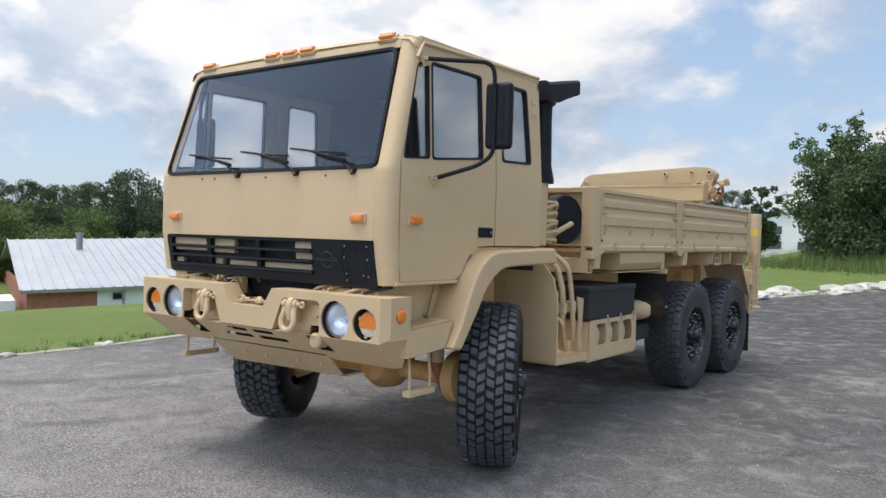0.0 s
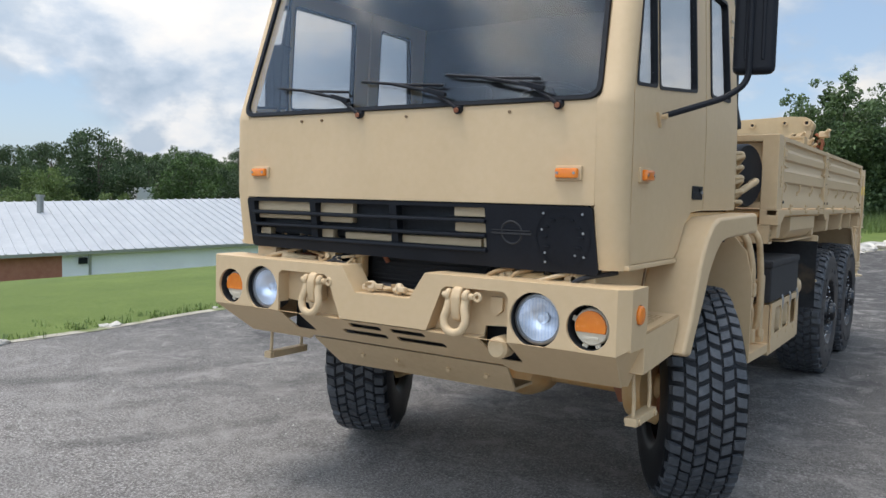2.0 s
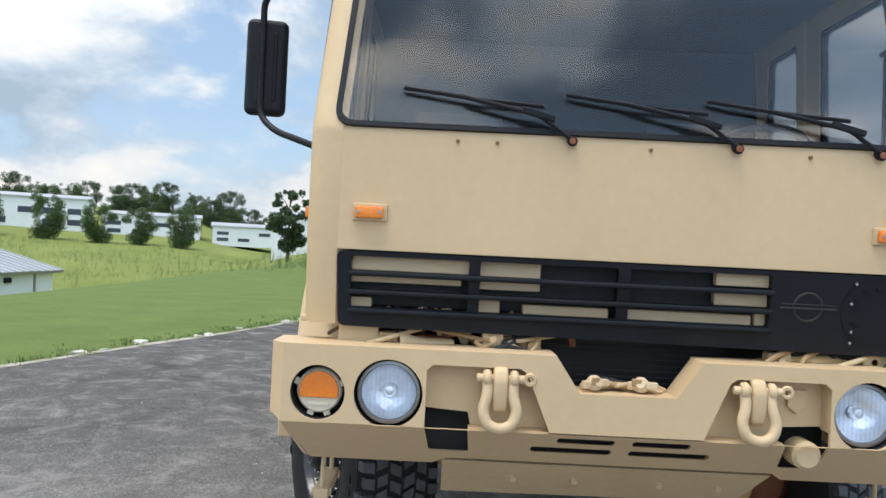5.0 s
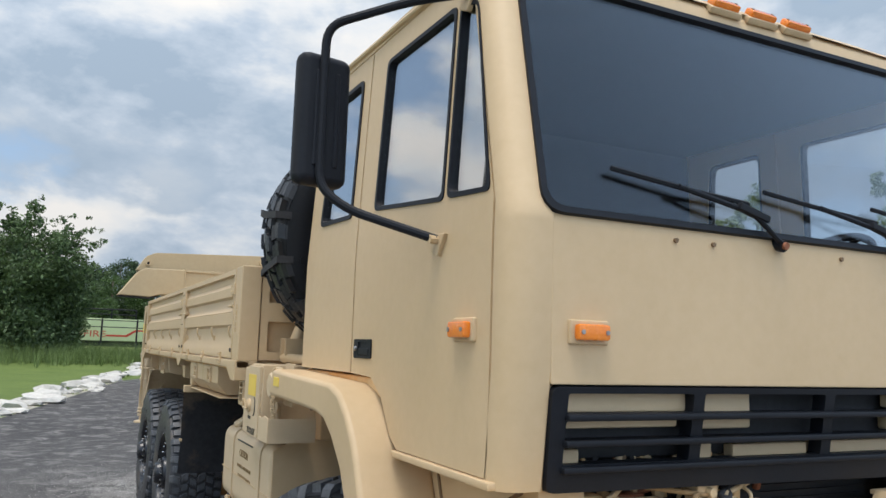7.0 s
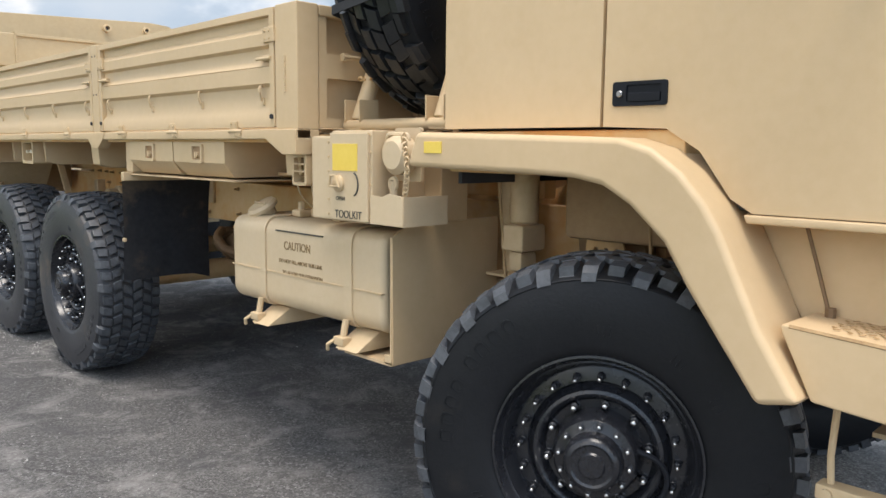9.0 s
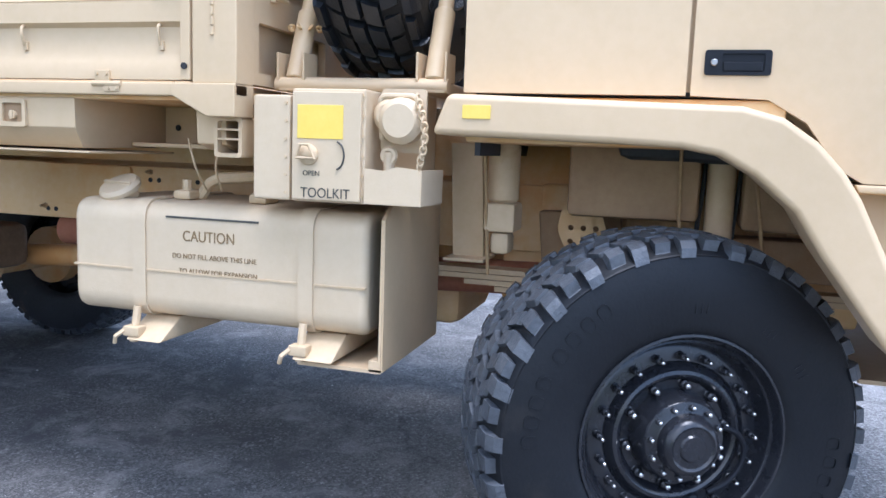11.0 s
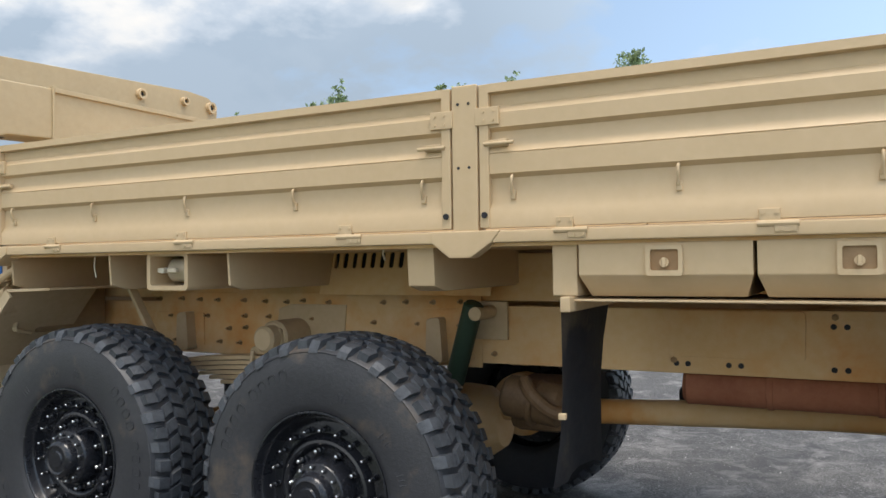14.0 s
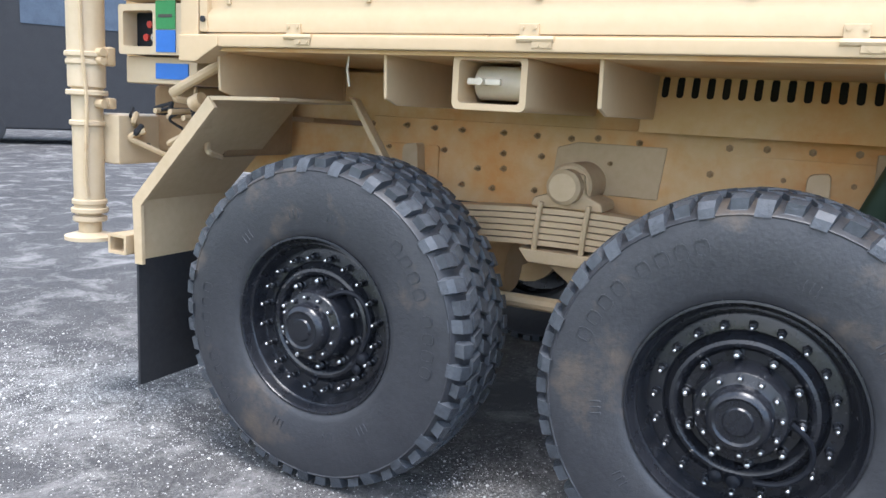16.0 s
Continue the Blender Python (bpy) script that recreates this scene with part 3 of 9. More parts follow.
for yy in (5.3, 1.5, -3.0, -8.7):
    bmesh.ops.bisect_plane(bm, geom=bm.verts[:] + bm.edges[:] + bm.faces[:], plane_co=(0, yy, 0), plane_no=(0, 1, 0))
for v in bm.verts:
    v.co.z += yard(v.co.y)
me = bpy.data.meshes.new("pavement"); bm.to_mesh(me); bm.free(); me.materials.append(ASPHALT)
pavement = tagged(new("pavement", me), "weathered grey asphalt yard with dusty patches", "asphalt", kind="structure")
# loose pale grit, thicker round the rear wheels
CHIP = material("pale_grit", (0.30, 0.29, 0.27), (0.66, 0.64, 0.60), 0.9, scale=40, fine=200)
rg = np.random.default_rng(12)
cp = np.concatenate([rg.uniform((-6.0, -5.0), (5.0, 10.0), (9000, 2)), rg.normal((-1.15, 8.0), (0.45, 0.7), (9000, 2)), rg.normal((-1.0, 6.0), (0.25, 0.3), (1500, 2)), rg.normal((2.2, 6.4), (0.8, 1.2), (1500, 2)), rg.normal((-1.0, -1.2), (2.2, 0.9), (2500, 2))])
cs = rg.uniform(0.0015, 0.0042, len(cp)) * (1 + (rg.random(len(cp)) < 0.03) * 1.5)
ca = rg.uniform(0, 6.28, len(cp))
vs, fs = [], []
for (x, y), q, a in zip(cp.tolist(), cs.tolist(), ca.tolist()):
    o = len(vs)
    for k in range(4):
        rr = q * (0.7 + 0.5 * ((k * 37 + o) % 7) / 7)
        vs.append((x + rr * math.cos(a + k * 1.57), y + rr * math.sin(a + k * 1.57), yard(y)))
    vs.append((x + q * 0.2, y, q * 0.8 + yard(y)))
    fs += [(o + k, o + (k + 1) % 4, o + 4) for k in range(4)]
me = bpy.data.meshes.new("loose_grit"); me.from_pydata(vs, [], fs); me.materials.append(CHIP)
tagged(new("loose_grit", me), "loose pale grit scattered on the asphalt", "gravel", kind="stuff")

# ---- the truck: one thing, built in its own axes (front at y = 0, ground at z = 0) ----
truck = thing("cargo_truck", "tan six-wheeled army cargo truck with a folded crane on asphalt", "truck")
CX = -0.008          # the cab's middle
HW, HT = 1.147, 1.105   # half width at the waist and at the roof
ZB, ZT = 2.0, 2.83      # waist and roof edge


def cab_x(z):
    k = (HT - HW) / (ZT - ZB)
    return HW if z <= 1.92 else HW + k * (z - ZB) if z >= 2.08 else HW + k * (z - 1.92) ** 2 / 0.32


def front_y(z):
    return 0.095 + max(0.0, 1.58 - z) * 0.14 if z <= 2.0 else 0.095 + (z - 2.0) * 0.304


def side_place(s, off=0.0):
    return lambda u, v, d: Vector((CX + s * (cab_x(v) + off - d), u, v))


def curved_side(bm, s, outer, holes):
    """A side plate cut into bands, so that it follows the bend at the waist."""
    t = B()
    sheet(t, outer, holes, lambda u, v, d: Vector((-d, u, v)), 0.03)
    for z in (1.92, 1.952, 1.984, 2.016, 2.048, 2.08):
        bmesh.ops.bisect_plane(t, geom=t.verts[:] + t.edges[:] + t.faces[:], plane_co=(0, 0, z), plane_no=(0, 0, 1))
    for v in t.verts:
        v.co.x = CX + s * (cab_x(v.co.z) + v.co.x)
    join(bm, t)


def corner(s):
    """The rounded front corner and windscreen pillar on one side."""
    bm = B()
    for depth, flip in ((0.0, 1), (0.03, -1)):
        rows = []
        for z in (1.30, 1.36, 1.6, 1.85, 1.94, 1.98, 2.0, 2.03, 2.08, 2.2, 2.4, 2.6, 2.74, 2.83):
            x, f = cab_x(z) - depth, front_y(z) + depth
            rear = 0.186 if z <= 2.05 else 0.186 + (z - 2.05) * 0.30
            r = 0.075
            row = [bm.verts.new((CX + s * (x - (0.12 if z < 2.02 else 0.10)), f, z))]
            for i in range(6):
                a = radians(90 * i / 5)
                row.append(bm.verts.new((CX + s * (x - r + r * math.sin(a)), f + r - r * math.cos(a), z)))
            row.append(bm.verts.new((CX + s * x, max(rear, f + r + 0.005), z)))
            rows.append(row)
        for ra, rb in zip(rows, rows[1:]):
            for i in range(len(ra) - 1):
                bm.faces.new((ra[i], ra[i + 1], rb[i + 1], rb[i]))
        keep = rows if depth == 0 else keep
        if depth:
            for ra, rb in ((keep[0], rows[0]), (keep[-1], rows[-1])):
                for i in range(len(ra) - 1):
                    bm.faces.new((ra[i], ra[i + 1], rb[i + 1], rb[i]))
            for c in (0, -1):
                for i in range(len(rows) - 1):
                    bm.faces.new((keep[i][c], keep[i + 1][c], rows[i + 1][c], rows[i][c]))
    return bm


for s in (-1, 1):
    part("cab_corner", corner(s), TAN, truck)
# front panel below the screen, and the header above it
bm = B()
prism(bm, [(0.092, 1.565), (0.094, 1.98), (0.104, 2.008), (0.118, 2.022), (0.15, 2.022), (0.125, 1.58)], "x", CX - 1.028, CX + 1.028, 0.006)
part("front_panel", bm, TAN, truck)
bm = B()
prism(bm, [(0.326, 2.765), (0.338, 2.82), (0.365, 2.855), (0.46, 2.868), (0.46, 2.835), (0.39, 2.82), (0.365, 2.765)], "x", CX - 1.005, CX + 1.005, 0.008)
part("screen_header", bm, TAN, truck)
# roof: a shallow dome with rounded edges
bm = B()
rows = []
for y in (0.335, 0.362, 0.43, 0.6, 1.0, 1.5, 1.70, 1.80, 1.868):
    e = 0.0 if 0.4 < y < 1.75 else (0.035 if y < 0.34 else 0.055 if y > 1.85 else 0.012)
    row = []
    for u, h in ((-1.075, -0.035), (-1.068, 0.0), (-1.04, 0.028), (-0.95, 0.045), (-0.5, 0.056), (0, 0.06), (0.5, 0.056), (0.95, 0.045), (1.04, 0.028), (1.068, 0.0), (1.075, -0.035)):
        row.append(bm.verts.new((CX + u * 1.028, y, 2.815 + 0.02 * (y - 0.3) / 1.5 + h - e)))
    rows.append(row)
for ra, rb in zip(rows, rows[1:]):
    for i in range(len(ra) - 1):
        bm.faces.new((ra[i], ra[i + 1], rb[i + 1], rb[i]))
low = [bm.verts.new(v.co - Vector((0, 0, 0.03))) for v in rows[-1]]
for i in range(len(low) - 1):
    bm.faces.new((rows[-1][i], rows[-1][i + 1], low[i + 1], low[i]))
part("cab_roof", bm, TAN, truck)
bm = B()
box(bm, (CX - 1.06, 0.36, 2.79), (CX + 1.06, 1.86, 2.805))
part("roof_lining", bm, INTERIOR, truck)
# back wall with pressed ribs, floor, seats and dashboard inside
bm = B()
prism(bm, [(CX - HW + 0.034, 1.50), (CX + HW - 0.034, 1.50), (CX + HW - 0.034, 2.0), (CX + HT - 0.034, 2.83), (CX - HT + 0.034, 2.83), (CX - HW + 0.034, 2.0)], "y", 1.856, 1.882, 0.003)
for s in (-1, 1):
    for x0, wd in ((0.58, 0.22), (0.90, 0.13)):
        for i in range(8):
            z = 1.68 + i * 0.085
            prism(bm, [(1.881, z), (1.889, z), (1.887, z + 0.005), (1.881, z + 0.024)], "x", CX + s * x0, CX + s * (x0 + wd), 0.002)
part("cab_back", bm, TAN, truck)
bm = B()
box(bm, (CX - 1.11, 0.19, 1.33), (CX + 1.11, 0.97, 1.36)); box(bm, (CX - 1.11, 0.97, 1.545), (CX + 1.11, 1.86, 1.56))
box(bm, (CX - 1.11, 1.835, 1.36), (CX + 1.11, 1.853, 2.79))
part("cab_floor", bm, INTERIOR, truck)
bm = B()
box(bm, (CX - 1.08, 0.19, 1.295), (CX + 1.08, 1.0, 1.322), 0.004); box(bm, (CX - 1.132, 0.98, 1.40), (CX + 1.132, 1.88, 1.54), 0.01)
part("cab_underside", bm, TAN_DUSTY, truck)
bm = B()
prism(bm, [(0.19, 1.36), (0.16, 1.99), (0.32, 2.01), (0.44, 1.95), (0.46, 1.8), (0.36, 1.36)], "x", CX - 1.07, CX + 1.07, 0.03)
part("dashboard", bm, INTERIOR, truck)
bm = B()
lathe(bm, [(0.215 + 0.016 * math.cos(a), 0.016 * math.sin(a)) for a in [i * math.pi / 4 for i in range(8)]], aim((0.62, 0.62, 2.02), (0, 0.5, 0.87)), 28, True)
rod(bm, (0.62, 0.38, 1.75), (0.62, 0.62, 2.02), 0.03)
for a in (30, 150, 270):
    c, q = Vector((0.62, 0.62, 2.02)), Vector((math.cos(radians(a)), math.sin(radians(a)) * 0.87, -math.sin(radians(a)) * 0.5))
    rod(bm, c, c + q * 0.21, 0.012, 8)
part("steering_wheel", bm, BLACK, truck)
for x in (-0.62, 0.62):
    bm = B()
    box(bm, (x - 0.26, 0.95, 1.36), (x + 0.26, 1.45, 1.74), 0.05)
    part("seat", bm, INTERIOR, truck, "dark padded cab seat")
    bm = B()
    prism(bm, [(1.38, 1.7), (1.52, 1.72), (1.66, 2.32), (1.56, 2.34)], "x", x - 0.24, x + 0.24, 0.04)
    part("backrest", bm, INTERIOR, truck)
# windscreen, its rubber, and the wipers
def screen(u, v, d):
    return Vector((CX + u, 0.098 + v * math.sin(0.295) + d * math.cos(0.295), 2.002 + v * math.cos(0.295) - d * math.sin(0.295)))
SCR = [(-1.06, 0.0), (1.042, 0.0), (0.992, 0.805), (-1.018, 0.805)]
def inset(p, k):
    cx, cy = 0.0, 0.40
    return [(cx + (x - cx) * (1 - k / 1.0), cy + (y - cy) * (1 - k / 0.40)) for x, y in p]
bm = B()
sheet(bm, round_corners(SCR, 0.07, 5), [round_corners(inset(SCR, 0.019), 0.06, 5)], lambda u, v, d: screen(u, v, d - 0.012), 0.035)
windscreen = part("windscreen", bm, BLACK, truck, "tinted windscreen in black rubber")
bm = B()
sheet(bm, round_corners(inset(SCR, 0.016), 0.062, 5), [], screen, 0.006)
part("glass_pane", bm, GLASS, windscreen)
for x in (-0.22, 0.36, 0.86):
    bm = B()
    rod(bm, (CX + x, 0.068, 1.98), (CX + x, 0.125, 1.995), 0.018)
    p = [Vector((CX + x, 0.072, 1.985)), screen(x - CX - 0.13, 0.055, -0.045), screen(x - 0.38, 0.115, -0.035)]
    tube(bm, p, 0.0085, 8)
    tube(bm, [screen(x - 0.10, 0.10, -0.02), screen(x - 0.34, 0.115, -0.026), screen(x - 0.60, 0.15, -0.02)], 0.0075, 6)
    box(bm, (-0.06, -0.012, -0.01), (0.06, 0.012, 0.012), 0.004, m=Matrix.Translation(p[1]) @ Matrix.Rotation(0.25, 4, "Y"))
    part("wiper", bm, BLACK, truck, "black windscreen wiper")
    bm = B()
    rod(bm, (CX + x, 0.058, 1.98), (CX + x, 0.077, 1.985), 0.011)
    part("wiper_nut", bm, RUST, truck)
# small studs below the screen
for x in (-0.62, -0.48, 0.06, 0.62):
    bm = B()
    rod(bm, (CX + x, 0.086, 1.965), (CX + x, 0.105, 1.967), 0.007, 8)
    part("panel_stud", bm, BOLT, truck)
# marker lamps on the roof and on the front and doors
def marker(name, c, w, h, out, along):
    """A tan base with an amber lens; out and along are unit directions."""
    out, along = Vector(out).normalized(), Vector(along).normalized()
    up = out.cross(along)
    m = Matrix.Translation(c) @ Matrix((along, up, out)).transposed().to_4x4()
    bm = B(); box(bm, (-w / 2 - 0.012, -h / 2 - 0.01, -0.012), (w / 2 + 0.012, h / 2 + 0.01, 0.012), 0.006, m=m)
    base = part(name, bm, TAN_WORN, truck, "amber marker lamp on a tan base")
    bm = B(); box(bm, (-w / 2, -h / 2, 0.008), (w / 2, h / 2, 0.034), 0.008, m=m)
    part("amber_lens", bm, AMBER, base)
    for s in (-1, 1):
        bm = B(); rod(bm, m @ Vector((s * (w / 2 - 0.012), 0, 0.03)), m @ Vector((s * (w / 2 - 0.012), 0, 0.037)), 0.006, 8)
        part("screw", bm, STEEL_DULL, base)
for x in (-0.917, 0.91):
    marker("marker_lamp", (CX + x, 0.092, 1.70), 0.10, 0.042, (0, -1, 0), (1, 0, 0))
for s in (-1, 1):
    marker("marker_lamp", (CX + s * HW, 0.33, 1.70), 0.10, 0.045, (s, 0, 0), (0, 1, 0))
for x in (-0.89, -0.20, 0.0, 0.20, 0.89):
    marker("roof_marker_lamp", (CX + x * (1 if abs(x) > 0.5 else 0.88), 0.345, 2.835), 0.12, 0.045, (0, -0.65, 0.76), (1, 0, 0))


# doors and rear quarters: plates with real window openings
VENT = [(0.213, 2.066), (0.477, 2.086), (0.479, 2.697), (0.365, 2.67)]
DOORW = [(0.498, 2.082), (1.078, 2.136), (1.07, 2.708), (0.502, 2.703)]
QUART = [(1.318, 2.142), (1.725, 2.156), (1.672, 2.71), (1.318, 2.712)]


def cab_side(s):
    pl = side_place(s)
    bm = B()
    curved_side(bm, s, [(0.197, 1.325), (0.78, 1.325), (0.84, 1.36), (0.93, 1.48), (1.03, 1.54), (1.234, 1.548), (1.234, 2.80), (0.43, 2.80), (0.197, 2.05)], [round_corners(VENT, 0.03), round_corners(DOORW, 0.035)])
    door = part("cab_door", bm, TAN, truck, "tan cab door")
    bm = B()
    prism(bm, [(0.17, 1.30), (0.79, 1.30), (0.80, 1.322), (0.17, 1.322)], "x", CX + s * (HW - 0.05), CX + s * (HW + 0.012), 0.006)
    part("door_sill_trim", bm, TAN, door)
    for nm, w in (("vent_window", VENT), ("door_window", DOORW)):
        bm = B()
        o = round_corners(w, 0.03, 3)
        cy, cz = sum(p[0] for p in w) / 4, sum(p[1] for p in w) / 4
        wd, ht = max(p[0] for p in w) - min(p[0] for p in w), 0.6
        inn = [(cy + (y - cy) * (1 - 0.030 / wd), cz + (z - cz) * (1 - 0.030 / ht)) for y, z in o]
        sheet(bm, o, [inn], side_place(s, 0.004), 0.03)
        fr = part(nm, bm, BLACK, door, "black rubber window seal")
        bm = B(); sheet(bm, inn, [], side_place(s, -0.012), 0.005)
        g = part("glass_pane", bm, GLASS_SIDE, door)
    # recessed handle
    bm = B()
    sheet(bm, rounded(1.030, 1.202, 1.604, 1.672, 0.008, 2), [rounded(1.047, 1.157, 1.614, 1.662, 0.006, 2)], side_place(s, 0.006), 0.012)
    sheet(bm, rounded(1.045, 1.159, 1.612, 1.664, 0.006, 2), [], side_place(s, 0.0015), 0.002)
    box(bm, (CX + s * (HW + 0.003) - 0.004, 1.051, 1.615), (CX + s * (HW + 0.003) + 0.004, 1.153, 1.640), 0.003)
    handle = part("door_handle", bm, BLACK, door, "black recessed door handle")
    bm = B(); lathe(bm, [(0, 0.014), (0.007, 0.014), (0.0095, 0.011), (0.0095, 0)], aim((CX + s * HW, 1.177, 1.638), (s, 0, 0)), 14)
    part("key_lock", bm, STEEL_DULL, handle, "round steel key lock")
    # quarter
    bm = B()
    curved_side(bm, s, [(1.246, 1.548), (1.885, 1.548), (1.885, ZB), (1.855, 2.80), (1.246, 2.80)], [round_corners(QUART, 0.035)])
    sheet(bm, [(1.205, 1.56), (1.275, 1.56), (1.275, 2.0), (1.275, 2.79), (1.205, 2.79), (1.205, 2.0)], [], side_place(s, -0.0325), 0.012)
    q = part("cab_quarter", bm, TAN, truck, "tan rear cab side with a small window")
    bm = B()
    o = round_corners(QUART, 0.035, 3)
    cy, cz = sum(p[0] for p in QUART) / 4, sum(p[1] for p in QUART) / 4
    inn = [(cy + (y - cy) * 0.905, cz + (z - cz) * 0.94) for y, z in o]
    sheet(bm, o, [inn], side_place(s, 0.006), 0.03)
    part("quarter_window", bm, BLACK, q, "black rubber window seal")
    bm = B(); sheet(bm, inn, [], side_place(s, -0.012), 0.005)
    part("glass_pane", bm, GLASS_SIDE, q)
    bm = B()
    sheet(bm, rounded(1.745, 1.82, 2.50, 2.66, 0.008, 2), [], side_place(s, 0.004), 0.006)
    pt = part("patch_plate", bm, TAN, q)
    for y, z in ((1.745, 2.53), (1.78, 2.53), (1.745, 2.62), (1.78, 2.62)):
        bm = B(); rod(bm, side_place(s, 0.0)(y, z, 0), side_place(s, 0.012)(y, z, 0), 0.008, 8)
        part("bolt_head", bm, STEEL, q)
    # gutter above the doors
    bm = B()
    tube(bm, [(CX + s * (cab_x(2.70) + 0.004), 0.36, 2.70), (CX + s * (HT + 0.008), 0.42, 2.80), (CX + s * (HT + 0.008), 1.0, 2.815), (CX + s * (HT + 0.006), 1.85, 2.83)], 0.012, 8)
    part("rain_gutter", bm, TAN, truck)
    bm = B()
    prism(bm, [(0.40, 2.795), (1.855, 2.795), (1.855, 2.84), (0.40, 2.84)], "x", CX + s * (HT - 0.02), CX + s * (HT + 0.006), 0.004)
    part("roof_rail", bm, TAN, truck)
    # mirror with its bent arm
    bm = B()
    xo, xm, mz, mt = s * 1.472 + CX, s * (1.482 if s > 0 else 1.462) + CX, 2.365 if s > 0 else 2.335, radians(12)
    tube(bm, [(CX + s * (HT + 0.03), 0.42, 2.70), (CX + s * 1.25, 0.54, 2.70), (xo, 0.68, 2.69 if s > 0 else 2.625), (xo, 0.69, 2.5), (xo, 0.69, 2.12), (CX + s * 1.392, 0.64, 2.05), (CX + s * (HW + 0.015), 0.50, 1.965)], 0.014, 10, 0.09)
    arm = part("mirror_arm", bm, BLACK, truck, "bent black mirror arm")
    bm = B()
    box(bm, (-0.088, -0.036, -0.208), (0.088, 0.036, 0.208), 0.03, 3, Matrix.Translation((xm, 0.735, mz)) @ Matrix.Rotation(mt, 4, "Z"))
    for k in (-0.035, 0.035):
        box(bm, (k - 0.008, -0.042, -0.15), (k + 0.008, -0.03, 0.15), 0.004, 1, Matrix.Translation((xm, 0.735, mz)) @ Matrix.Rotation(mt, 4, "Z"))
    part("mirror_housing", bm, BLACK, arm, "black mirror housing")
    bm = B()
    box(bm, (-0.068, 0.034, -0.185), (0.068, 0.038, 0.185), 0.001, 1, Matrix.Translation((xm, 0.735, mz)) @ Matrix.Rotation(mt, 4, "Z"))
    part("mirror_glass", bm, CHROME, arm, "mirror glass")
    for k, (y, z) in enumerate(((0.50, 1.965), (0.42, 2.70))):
        bm = B()
        xx = cab_x(z)
        prism(bm, [(y - 0.045, z + 0.015), (y + 0.05, z + 0.02), (y + 0.05, z - 0.03), (y, z - 0.05)], "x", CX + s * (xx - 0.005), CX + s * (xx + 0.014), 0.004)
        rod(bm, (CX + s * xx, y, z), (CX + s * (xx + 0.04), y, z), 0.013, 8)
        part("arm_bracket", bm, TAN, arm, "tan bracket")
    # grab strap inside, behind the vent window
    bm = B()
    gx = CX + s * 1.045
    tube(bm, [(gx, 0.335, 2.05), (gx - s * 0.006, 0.345, 2.30), (gx - s * 0.03, 0.352, 2.52), (gx - s * 0.05, 0.395, 2.76)], 0.0095, 8, 0.05)
    tube(bm, [(gx, 0.405, 2.05), (gx - s * 0.006, 0.400, 2.28), (gx - s * 0.018, 0.385, 2.40), (gx - s * 0.026, 0.352, 2.43)], 0.0095, 8, 0.04)
    rod(bm, (gx - s * 0.024, 0.330, 2.435), (gx - s * 0.024, 0.405, 2.425), 0.010, 8)
    part("grab_handle", bm, BLACK, truck)


for s in (-1, 1):
    cab_side(s)


